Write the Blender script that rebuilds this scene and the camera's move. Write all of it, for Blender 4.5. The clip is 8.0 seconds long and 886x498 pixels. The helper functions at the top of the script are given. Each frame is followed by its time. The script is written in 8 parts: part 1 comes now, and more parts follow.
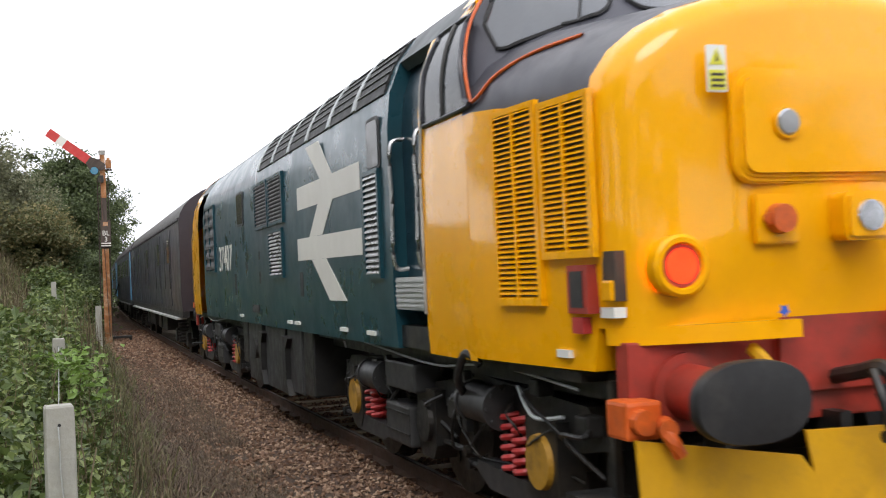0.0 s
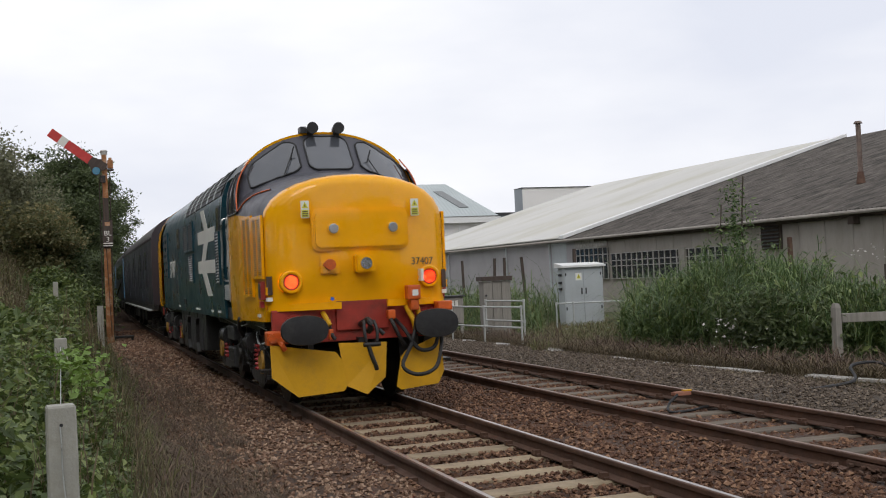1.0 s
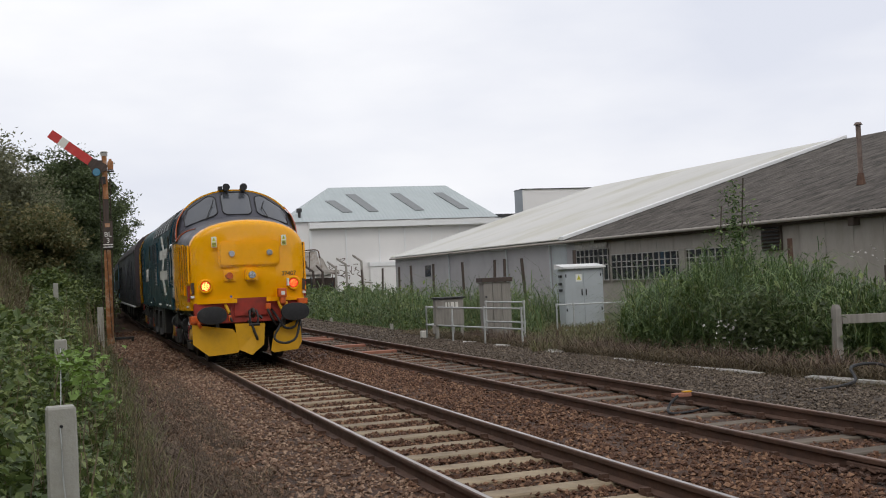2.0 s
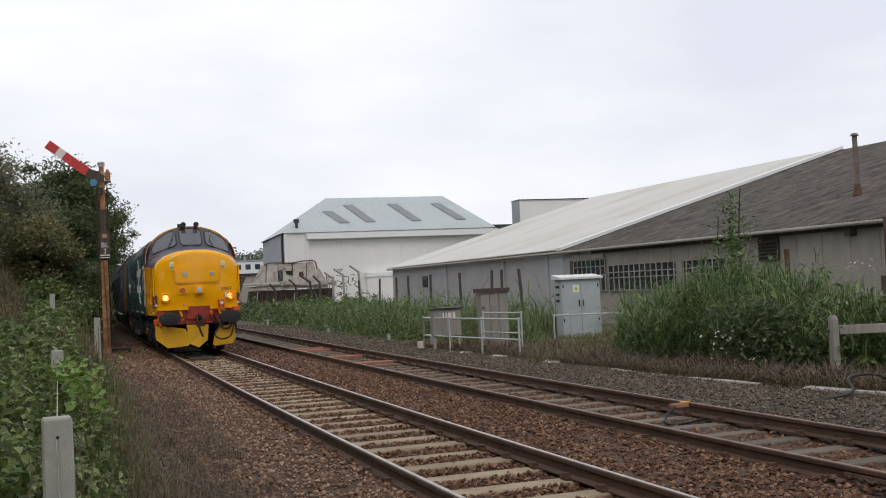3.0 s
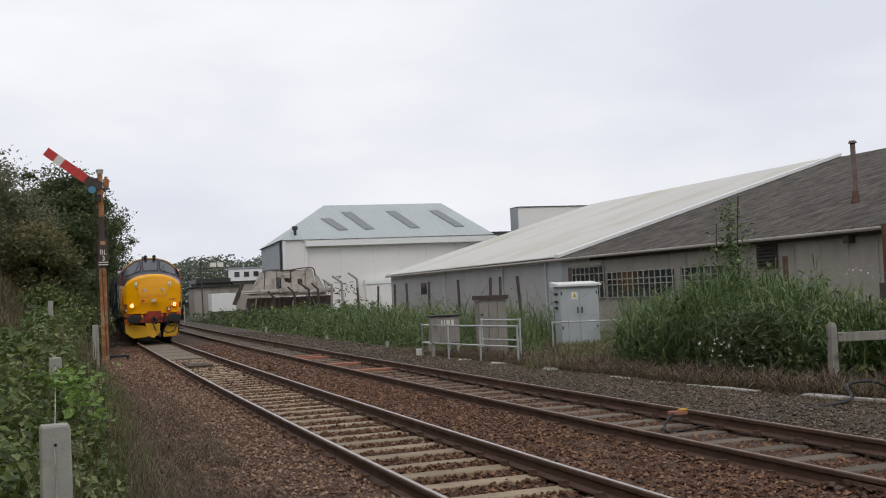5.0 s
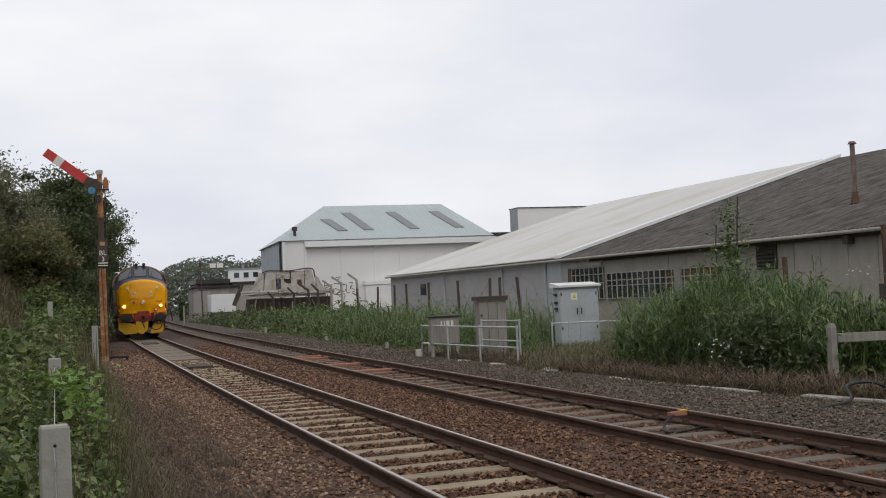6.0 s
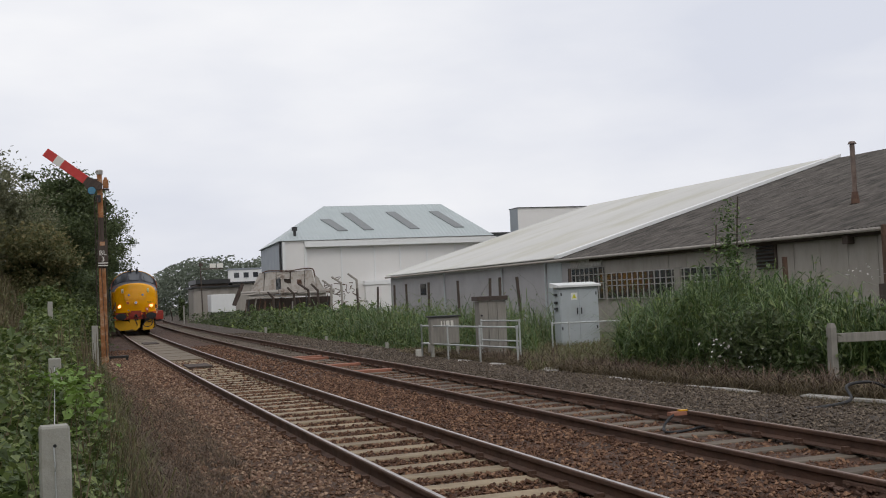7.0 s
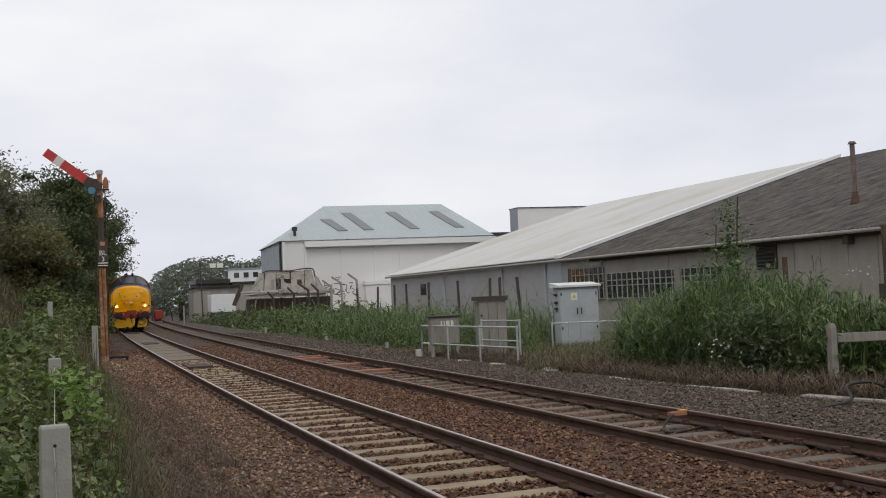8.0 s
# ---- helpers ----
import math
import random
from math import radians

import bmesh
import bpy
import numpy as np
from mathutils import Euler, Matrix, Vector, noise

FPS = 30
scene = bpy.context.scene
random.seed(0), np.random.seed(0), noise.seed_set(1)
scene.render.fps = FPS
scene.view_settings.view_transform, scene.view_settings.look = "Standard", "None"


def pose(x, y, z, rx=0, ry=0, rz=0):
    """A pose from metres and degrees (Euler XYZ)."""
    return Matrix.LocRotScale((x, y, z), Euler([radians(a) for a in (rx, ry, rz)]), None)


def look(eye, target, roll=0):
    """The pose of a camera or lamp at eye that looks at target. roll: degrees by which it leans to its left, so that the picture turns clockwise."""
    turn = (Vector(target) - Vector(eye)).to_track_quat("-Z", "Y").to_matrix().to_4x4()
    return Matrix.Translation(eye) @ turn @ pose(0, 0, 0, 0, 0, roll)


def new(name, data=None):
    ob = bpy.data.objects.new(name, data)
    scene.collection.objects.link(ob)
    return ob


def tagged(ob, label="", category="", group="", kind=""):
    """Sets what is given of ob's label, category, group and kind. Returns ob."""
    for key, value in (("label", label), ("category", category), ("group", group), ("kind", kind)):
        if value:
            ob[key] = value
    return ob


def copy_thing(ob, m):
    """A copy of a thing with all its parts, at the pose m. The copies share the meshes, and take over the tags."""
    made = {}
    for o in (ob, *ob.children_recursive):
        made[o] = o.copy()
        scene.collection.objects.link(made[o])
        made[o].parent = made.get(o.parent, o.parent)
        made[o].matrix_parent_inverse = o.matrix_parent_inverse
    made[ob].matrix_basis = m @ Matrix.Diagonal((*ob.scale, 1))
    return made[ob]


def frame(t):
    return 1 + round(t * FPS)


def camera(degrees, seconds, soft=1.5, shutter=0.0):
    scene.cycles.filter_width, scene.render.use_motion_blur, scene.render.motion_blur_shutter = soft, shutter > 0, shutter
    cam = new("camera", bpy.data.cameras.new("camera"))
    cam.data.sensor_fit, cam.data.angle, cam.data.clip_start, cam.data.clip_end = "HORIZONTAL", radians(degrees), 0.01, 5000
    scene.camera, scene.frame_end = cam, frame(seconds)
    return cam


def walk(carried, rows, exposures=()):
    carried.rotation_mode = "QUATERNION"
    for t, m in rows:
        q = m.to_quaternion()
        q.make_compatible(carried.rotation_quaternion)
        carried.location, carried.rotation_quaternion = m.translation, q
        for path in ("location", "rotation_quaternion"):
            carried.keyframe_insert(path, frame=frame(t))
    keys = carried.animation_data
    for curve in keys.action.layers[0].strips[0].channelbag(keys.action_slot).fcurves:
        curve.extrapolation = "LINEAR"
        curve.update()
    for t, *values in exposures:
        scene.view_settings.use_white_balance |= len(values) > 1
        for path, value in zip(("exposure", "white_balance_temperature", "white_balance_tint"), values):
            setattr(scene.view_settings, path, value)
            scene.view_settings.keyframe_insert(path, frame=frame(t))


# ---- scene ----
# ---- camera: one standpoint beside the line, turned slightly on the way ----
EYE, YAW, TILT, ROLL, FOCAL = (0.0, 0.0, 1.658), 0.3549, 0.04275, -2.54, 1894.46
cam = camera(44.96, 8.0, soft=1.05, shutter=0.12)


def view(dx, dy):
    """The pose whose picture lies dx to the right and dy below the resting one."""
    c, s = math.cos(radians(ROLL)), math.sin(radians(ROLL))
    gx, gy = dx * c + dy * s, -dx * s + dy * c
    yaw, tilt = YAW - gx / FOCAL, TILT + gy / FOCAL
    way = Vector((math.sin(yaw) * math.cos(tilt), math.cos(yaw) * math.cos(tilt), math.sin(tilt)))
    return look(EYE, Vector(EYE) + way, ROLL)


SWAY = ((0, 5, -35), (0.5, 4, -35), (1.0, 8, -35), (1.5, 9.5, -34), (1.8, 9, -34), (2.2, 7.5, -30), (2.8, 5, -19), (3.0, 3.3, -14),
        (3.3, 3, -6.5), (3.5, 3, -3), (4.0, 2.6, -2), (4.5, 1.6, -2), (6.0, 0, 0), (8.0, 0, 0))
walk(cam, [(t, view(dx, dy)) for t, dx, dy in SWAY],
     exposures=[(0, 1.02), (0.2, 0.76), (0.5, 0.38), (0.8, 0.17), (1.2, 0.08), (1.8, 0.05), (3.0, 0.09), (4.5, 0.01), (8.0, -0.06)])

# ---- overcast daylight ----
world = bpy.data.worlds.new("overcast_sky")
scene.world = world
world.use_nodes = True
wn, wl = world.node_tree.nodes, world.node_tree.links
bg = wn["Background"]
sky = wn.new("ShaderNodeTexSky")
sky.sky_type, sky.sun_disc = "NISHITA", False
sky.sun_elevation, sky.sun_rotation = radians(48), radians(150)
sky.dust_density, sky.ozone_density = 4.0, 1.0
grey = wn.new("ShaderNodeHueSaturation")
grey.inputs["Saturation"].default_value = 0.3
wl.new(sky.outputs[0], grey.inputs["Color"])
coord = wn.new("ShaderNodeTexCoord")
squash = wn.new("ShaderNodeMapping")
squash.inputs["Scale"].default_value = (1.0, 1.0, 3.0)
wl.new(coord.outputs["Generated"], squash.inputs["Vector"])
cloud = wn.new("ShaderNodeTexNoise")
cloud.inputs["Scale"].default_value, cloud.inputs["Detail"].default_value, cloud.inputs["Roughness"].default_value = 2.3, 5.0, 0.5
wl.new(squash.outputs[0], cloud.inputs["Vector"])
ramp = wn.new("ShaderNodeValToRGB")
ramp.color_ramp.elements[0].position, ramp.color_ramp.elements[0].color = 0.32, (7.7, 8.0, 9.0, 1)
ramp.color_ramp.elements[1].position, ramp.color_ramp.elements[1].color = 0.72, (10.6, 10.6, 10.8, 1)
wl.new(cloud.outputs["Fac"], ramp.inputs[0])
veil = wn.new("ShaderNodeMix")
veil.data_type = "RGBA"
veil.inputs["Factor"].default_value = 0.9
wl.new(grey.outputs[0], veil.inputs[6])
wl.new(ramp.outputs[0], veil.inputs[7])
wl.new(veil.outputs[2], bg.inputs["Color"])
bg.inputs["Strength"].default_value = 0.1
sun = new("sun", bpy.data.lights.new("sun", "SUN"))
sun.data.energy, sun.data.angle, sun.data.color = 0.7, radians(25), (1.0, 0.96, 0.9)
sun.matrix_world = look((-14, -20, 30), (0, 5, 0))


# ---- materials ----
def mat(name, base, rough=0.7, metal=0.0, vary=0.25, scale=3.0, fine=40.0, bump=0.15, bump_scale=60.0, dirt=None, dirt_amount=0.4,
        dirt_scale=1.2, coat=0.0, island=False, objrand=0.0, stretch=(1, 1, 1), translucent=0.0, bump_dist=0.01, spec=0.5):
    """A procedural surface: base colour with coarse and fine variation, stains of its own shape, roughness, relief."""
    m = bpy.data.materials.new(name)
    m.use_nodes = True
    nodes, links = m.node_tree.nodes, m.node_tree.links
    p = nodes["Principled BSDF"]
    tc = nodes.new("ShaderNodeTexCoord")
    mp = nodes.new("ShaderNodeMapping")
    mp.inputs["Scale"].default_value = stretch
    links.new(tc.outputs["Object"], mp.inputs["Vector"])

    def fuzz(sc, detail=4.0, rough_=0.6):
        n = nodes.new("ShaderNodeTexNoise")
        n.inputs["Scale"].default_value, n.inputs["Detail"].default_value, n.inputs["Roughness"].default_value = sc, detail, rough_
        links.new(mp.outputs[0], n.inputs["Vector"])
        return n.outputs["Fac"]

    def mixed(fac, a, b, mode="MIX"):
        x = nodes.new("ShaderNodeMix")
        x.data_type, x.blend_type = "RGBA", mode
        for socket, value in ((x.inputs["Factor"], fac), (x.inputs[6], a), (x.inputs[7], b)):
            if isinstance(value, (int, float)):
                socket.default_value = value
            elif isinstance(value, (tuple, list)):
                socket.default_value = (*value[:3], 1)
            else:
                links.new(value, socket)
        return x.outputs[2]

    def span(value, lo, hi, a=0.0, b=1.0):
        r = nodes.new("ShaderNodeMapRange")
        r.inputs["From Min"].default_value, r.inputs["From Max"].default_value = lo, hi
        r.inputs["To Min"].default_value, r.inputs["To Max"].default_value = a, b
        links.new(value, r.inputs["Value"])
        return r.outputs[0]

    lo = tuple(c * (1 - vary) for c in base)
    hi = tuple(min(1, c * (1 + vary)) for c in base)
    col = mixed(span(fuzz(scale), 0.3, 0.7), lo, hi)
    col = mixed(span(fuzz(fine, 3), 0.3, 0.7, 0, 0.5), col, lo)
    if island:
        g = nodes.new("ShaderNodeNewGeometry")
        r = nodes.new("ShaderNodeValToRGB")
        r.color_ramp.elements[0].color = (*(c * 0.55 for c in base), 1)
        r.color_ramp.elements[1].color = (*(island[i] for i in range(3)), 1)
        e = r.color_ramp.elements.new(0.5)
        e.color = (*base, 1)
        links.new(g.outputs["Random Per Island"], r.inputs[0])
        col = mixed(0.75, col, r.outputs[0])
    if objrand:
        oi = nodes.new("ShaderNodeObjectInfo")
        col = mixed(span(oi.outputs["Random"], 0, 1, 0, objrand), col, tuple(c * 0.45 for c in base))
    if dirt:
        col = mixed(span(fuzz(dirt_scale, 6, 0.65), 0.5, 0.72, 0, dirt_amount), col, dirt)
    links.new(col, p.inputs["Base Color"])
    p.inputs["Metallic"].default_value = metal
    p.inputs["Specular IOR Level"].default_value = spec
    links.new(span(fuzz(scale * 2.3), 0.3, 0.7, max(0.03, rough - 0.1), min(1, rough + 0.1)), p.inputs["Roughness"])
    p.inputs["Coat Weight"].default_value = coat
    p.inputs["Coat Roughness"].default_value = 0.06
    if bump:
        b = nodes.new("ShaderNodeBump")
        b.inputs["Strength"].default_value, b.inputs["Distance"].default_value = bump, bump_dist
        links.new(fuzz(bump_scale, 5), b.inputs["Height"])
        links.new(b.outputs[0], p.inputs["Normal"])
    if translucent:
        t = nodes.new("ShaderNodeBsdfTranslucent")
        links.new(col, t.inputs["Color"])
        mx = nodes.new("ShaderNodeMixShader")
        mx.inputs[0].default_value = translucent
        links.new(p.outputs[0], mx.inputs[1])
        links.new(t.outputs[0], mx.inputs[2])
        links.new(mx.outputs[0], nodes["Material Output"].inputs["Surface"])
    return m


def glow(name, color, strength):
    m = bpy.data.materials.new(name)
    m.use_nodes = True
    p = m.node_tree.nodes["Principled BSDF"]
    p.inputs["Base Color"].default_value = (*color, 1)
    p.inputs["Emission Color"].default_value = (*color, 1)
    p.inputs["Emission Strength"].default_value = strength
    return m


def corrugated(name, base, pitch, axis, **kw):
    """A sheet whose ribs run along the slope."""
    m = mat(name, base, **kw)
    nodes, links = m.node_tree.nodes, m.node_tree.links
    p = nodes["Principled BSDF"]
    tc = nodes.new("ShaderNodeTexCoord")
    w = nodes.new("ShaderNodeTexWave")
    w.bands_direction = axis
    w.inputs["Scale"].default_value = 0.314 / pitch
    links.new(tc.outputs["Object"], w.inputs["Vector"])
    b = nodes.new("ShaderNodeBump")
    b.inputs["Strength"].default_value, b.inputs["Distance"].default_value = 0.8, 0.03
    links.new(w.outputs["Fac"], b.inputs["Height"])
    for l in list(p.inputs["Normal"].links):
        links.new(l.from_socket, b.inputs["Normal"])
    links.new(b.outputs[0], p.inputs["Normal"])
    return m


AXLE_YELLOW = mat("grimy_yellow_paint", (0.42, 0.22, 0.02), 0.55, vary=0.2, scale=6, bump=0.08, dirt=(0.06, 0.04, 0.02), dirt_amount=0.7, dirt_scale=7)
FLUE = mat("heat_browned_steel", (0.2, 0.15, 0.125), 0.5, metal=0.5, vary=0.35, scale=3, bump=0.05, dirt=(0.09, 0.05, 0.035), dirt_amount=0.7, dirt_scale=2)
YELLOW = mat("warning_yellow_paint", (0.93, 0.42, 0.001), 0.3, vary=0.06, scale=1.3, fine=9, bump=0.04, bump_scale=1.6, coat=0.6, spec=0.15, dirt=(0.55, 0.23, 0.01), dirt_amount=0.1)
PLOUGH = mat("scuffed_yellow_paint", (0.62, 0.325, 0.006), 0.45, spec=0.3, vary=0.1, scale=4, bump=0.08, bump_scale=12, dirt=(0.2, 0.12, 0.03), dirt_amount=0.35, dirt_scale=4)
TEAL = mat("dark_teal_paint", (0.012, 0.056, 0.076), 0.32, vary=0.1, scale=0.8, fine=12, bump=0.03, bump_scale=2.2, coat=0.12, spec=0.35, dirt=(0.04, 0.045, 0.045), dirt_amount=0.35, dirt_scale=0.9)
# body teal darkened: the door recess's shade is put into the colour
TEAL_SHADED = mat("recess_shaded_teal_paint", (0.008, 0.03, 0.045), 0.35, vary=0.1, bump=0.03)
SLATE = mat("slate_grey_paint", (0.055, 0.055, 0.07), 0.4, vary=0.12, scale=2, bump=0.04, dirt=(0.12, 0.11, 0.11), dirt_amount=0.3)
ROOF = mat("dusty_roof_paint", (0.075, 0.085, 0.09), 0.55, vary=0.2, scale=1.2, bump=0.05, dirt=(0.03, 0.03, 0.03), dirt_amount=0.5)
WHITE = mat("white_paint", (0.68, 0.66, 0.6), 0.45, vary=0.05, scale=2, bump=0.02)
SILVER = mat("bright_steel", (0.5, 0.5, 0.5), 0.3, metal=0.9, vary=0.1, bump=0.02)
BLACK = mat("black_rubber", (0.012, 0.012, 0.013), 0.6, vary=0.3, scale=6, bump=0.05, dirt=(0.06, 0.055, 0.05), dirt_amount=0.4, dirt_scale=4)
GREASE = mat("greasy_black_steel", (0.011, 0.0105, 0.01), 0.5, vary=0.4, scale=5, bump=0.15, dirt=(0.07, 0.055, 0.04), dirt_amount=0.5, dirt_scale=3)
UNDER = mat("underframe_grey_paint", (0.03, 0.03, 0.031), 0.5, vary=0.2, scale=3, bump=0.06, dirt=(0.03, 0.024, 0.02), dirt_amount=0.6, dirt_scale=1.8)
RED = mat("buffer_beam_red_paint", (0.36, 0.035, 0.02), 0.5, vary=0.2, scale=4, bump=0.05, dirt=(0.06, 0.03, 0.02), dirt_amount=0.6, dirt_scale=3)
SPRING = mat("red_spring_paint", (0.45, 0.03, 0.03), 0.45, vary=0.15, bump=0.03)
ORANGE = mat("orange_casting_paint", (0.62, 0.11, 0.015), 0.4, vary=0.2, scale=8, bump=0.06, dirt=(0.1, 0.04, 0.02), dirt_amount=0.5, dirt_scale=6)
AMBER = mat("amber_lens", (0.6, 0.1, 0.01), 0.15, vary=0.1, bump=0.0, coat=0.8)
LENS = mat("clear_lamp_lens", (0.45, 0.45, 0.46), 0.12, metal=0.6, vary=0.1, bump=0.1, bump_scale=25, coat=1.0)
TAIL = glow("lit_red_lamp", (1.0, 0.06, 0.012), 0.5)
BULB = glow("lit_lamp_core", (1.0, 0.42, 0.09), 9.0)
HEADGLOW = mat("headlamp_reflector", (0.62, 0.63, 0.66), 0.1, metal=0.9, vary=0.2, bump=0.1, bump_scale=30, coat=1.0)
PANE = mat("cab_glass", (0.07, 0.075, 0.085), 0.06, vary=0.1, scale=2, bump=0.0, coat=1.0)
SIDE_GLASS = mat("dim_side_glass", (0.05, 0.055, 0.06), 0.12, vary=0.3, scale=3, bump=0.0, spec=0.25)
LABEL_WHITE = mat("white_sticker", (0.75, 0.75, 0.7), 0.5, vary=0.03, bump=0.0)
LABEL_YELLOW = mat("yellow_sticker", (0.65, 0.62, 0.05), 0.5, vary=0.03, bump=0.0)
LABEL_BLUE = mat("blue_sticker", (0.03, 0.1, 0.5), 0.5, vary=0.03, bump=0.0)
INK = mat("dark_lettering", (0.035, 0.025, 0.02), 0.5, vary=0.05, bump=0.0)
COACH = mat("dark_slate_blue_coach_paint", (0.04, 0.043, 0.06), 0.4, vary=0.12, scale=1, bump=0.04, coat=0.3, dirt=(0.06, 0.05, 0.045), dirt_amount=0.45, dirt_scale=0.8)
COACH_DARK = mat("coach_end_brown_paint", (0.035, 0.026, 0.032), 0.5, vary=0.15, bump=0.04)
SKYBLUE = mat("pale_blue_paint", (0.10, 0.33, 0.55), 0.4, vary=0.05, bump=0.02)
COACH_ROOF = mat("coach_roof_paint", (0.07, 0.065, 0.06), 0.6, vary=0.2, bump=0.05)
BROWN_BALLAST = mat("brown_ballast", (0.09, 0.045, 0.025), 0.9, vary=0.45, scale=4, fine=25, bump=1.0, bump_scale=22, bump_dist=0.05, dirt=(0.05, 0.035, 0.028), dirt_amount=0.6, dirt_scale=0.9)
STONE = mat("ballast_stone", (0.11, 0.05, 0.026), 0.85, vary=0.3, scale=12, bump=0.2, island=(0.33, 0.19, 0.11))
STONE_PALE = mat("pale_path_stone", (0.175, 0.097, 0.058), 0.85, vary=0.3, scale=12, bump=0.2, island=(0.44, 0.31, 0.215))
STONE_GREY = mat("grey_ballast_stone", (0.085, 0.062, 0.043), 0.85, vary=0.3, scale=12, bump=0.2, island=(0.215, 0.17, 0.125))
GREY_BALLAST = mat("grey_ballast", (0.07, 0.05, 0.035), 0.9, vary=0.4, scale=4, fine=25, bump=1.0, bump_scale=22, bump_dist=0.05, dirt=(0.06, 0.05, 0.03), dirt_amount=0.5, dirt_scale=0.7)
SOIL = mat("dark_cess_soil", (0.075, 0.044, 0.027), 0.95, vary=0.5, scale=3, fine=30, bump=1.0, bump_scale=25, bump_dist=0.05, dirt=(0.1, 0.07, 0.045), dirt_amount=0.7, dirt_scale=2.5)
EARTH = mat("rough_grassy_earth", (0.07, 0.075, 0.03), 0.95, vary=0.4, scale=0.8, fine=9, bump=0.8, bump_scale=12, bump_dist=0.04, dirt=(0.09, 0.065, 0.035), dirt_amount=0.7, dirt_scale=0.35)
CONCRETE = mat("sleeper_concrete", (0.36, 0.28, 0.18), 0.85, vary=0.15, scale=5, fine=30, bump=0.3, bump_scale=50, dirt=(0.09, 0.06, 0.04), dirt_amount=0.6, dirt_scale=2.0, objrand=0.6)
TIMBER = mat("weathered_sleeper_timber", (0.175, 0.14, 0.105), 0.9, vary=0.3, scale=3, fine=20, bump=0.4, bump_scale=18, stretch=(0.4, 4, 4), dirt=(0.06, 0.045, 0.035), dirt_amount=0.6, objrand=0.7)
BRICKDUST = mat("reddish_timber", (0.32, 0.14, 0.09), 0.9, vary=0.2, bump=0.3)
RUST = mat("rail_rust", (0.10, 0.052, 0.033), 0.8, vary=0.35, scale=3, fine=30, bump=0.3, bump_scale=40, dirt=(0.045, 0.026, 0.019), dirt_amount=0.5)
RAILTOP = mat("polished_rail_head", (0.42, 0.38, 0.35), 0.38, metal=0.85, vary=0.15, scale=3, bump=0.02)
RAILTOP_DULL = mat("dull_rail_head", (0.22, 0.14, 0.1), 0.5, metal=0.4, vary=0.3, scale=3, bump=0.1)
POST = mat("weathered_concrete_post", (0.36, 0.35, 0.31), 0.9, vary=0.15, scale=5, fine=45, bump=0.3, bump_scale=60, dirt=(0.16, 0.15, 0.09), dirt_amount=0.6, dirt_scale=5)
GREYWOOD = mat("bleached_wood", (0.27, 0.25, 0.22), 0.85, vary=0.2, scale=3, fine=25, bump=0.3, bump_scale=20, stretch=(5, 5, 0.6), dirt=(0.12, 0.11, 0.09), dirt_amount=0.4)
# old wood, also used as painted shade under eaves and in recesses
OLDWOOD_SHADE = mat("dark_old_wood_and_shade", (0.075, 0.055, 0.045), 0.9, vary=0.3, bump=0.3, bump_scale=20, stretch=(5, 5, 0.6))
CABINET = mat("grey_steel_cabinet_paint", (0.40, 0.43, 0.44), 0.5, vary=0.06, scale=2, bump=0.03, dirt=(0.25, 0.25, 0.22), dirt_amount=0.4)
CABTOP = mat("pale_cabinet_roof_paint", (0.66, 0.66, 0.64), 0.6, vary=0.06, bump=0.03)
GALV = mat("galvanised_tube", (0.50, 0.51, 0.50), 0.5, metal=0.35, vary=0.12, scale=6, bump=0.05)
WHITE_KERB = mat("whitewashed_concrete", (0.45, 0.43, 0.40), 0.85, vary=0.3, scale=6, bump=0.3, dirt=(0.12, 0.1, 0.08), dirt_amount=0.7, dirt_scale=4)
WALLSHEET = mat("grey_painted_sheet", (0.37, 0.355, 0.36), 0.7, vary=0.06, scale=0.7, bump=0.06, dirt=(0.24, 0.235, 0.22), dirt_amount=0.4, dirt_scale=0.5)
WALLOLD = mat("weathered_cement_sheet", (0.33, 0.30, 0.265), 0.85, vary=0.12, scale=0.8, fine=14, bump=0.1, stretch=(1, 1, 0.3), dirt=(0.16, 0.14, 0.115), dirt_amount=0.6, dirt_scale=0.7)
ROOFWHITE = corrugated("pale_corrugated_roof", (0.56, 0.55, 0.52), 0.3, "Y", rough=0.7, vary=0.07, scale=0.3, bump=0.05, stretch=(0.25, 1, 1), dirt=(0.42, 0.40, 0.30), dirt_amount=0.7, dirt_scale=0.35)
ROOFDARK = corrugated("mossy_corrugated_cement_roof", (0.105, 0.092, 0.08), 0.3, "Y", rough=0.9, vary=0.55, scale=2.4, fine=7, bump=0.2, dirt=(0.018, 0.016, 0.014), dirt_amount=1.0, dirt_scale=2.2, stretch=(0.35, 1, 1))
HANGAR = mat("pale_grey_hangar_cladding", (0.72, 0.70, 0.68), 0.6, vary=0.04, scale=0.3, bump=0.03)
# darker copy of the cladding; the side walls' shade is in the colour
HANGAR_SIDE = mat("grey_cladding_and_side_shade", (0.26, 0.285, 0.31), 0.6, vary=0.05, scale=0.3, bump=0.03)
HANGAR_ROOF = corrugated("grey_green_metal_roof", (0.38, 0.42, 0.42), 0.4, "X", rough=0.55, vary=0.04, scale=0.2, bump=0.0)
SKYLIGHT = mat("dirty_rooflight", (0.16, 0.17, 0.17), 0.4, vary=0.1, bump=0.0)
TRIM = mat("white_trim_paint", (0.72, 0.72, 0.71), 0.6, vary=0.04, bump=0.02)
WINDARK = mat("dark_window_glass", (0.03, 0.033, 0.036), 0.1, vary=0.3, bump=0.0, coat=0.6)
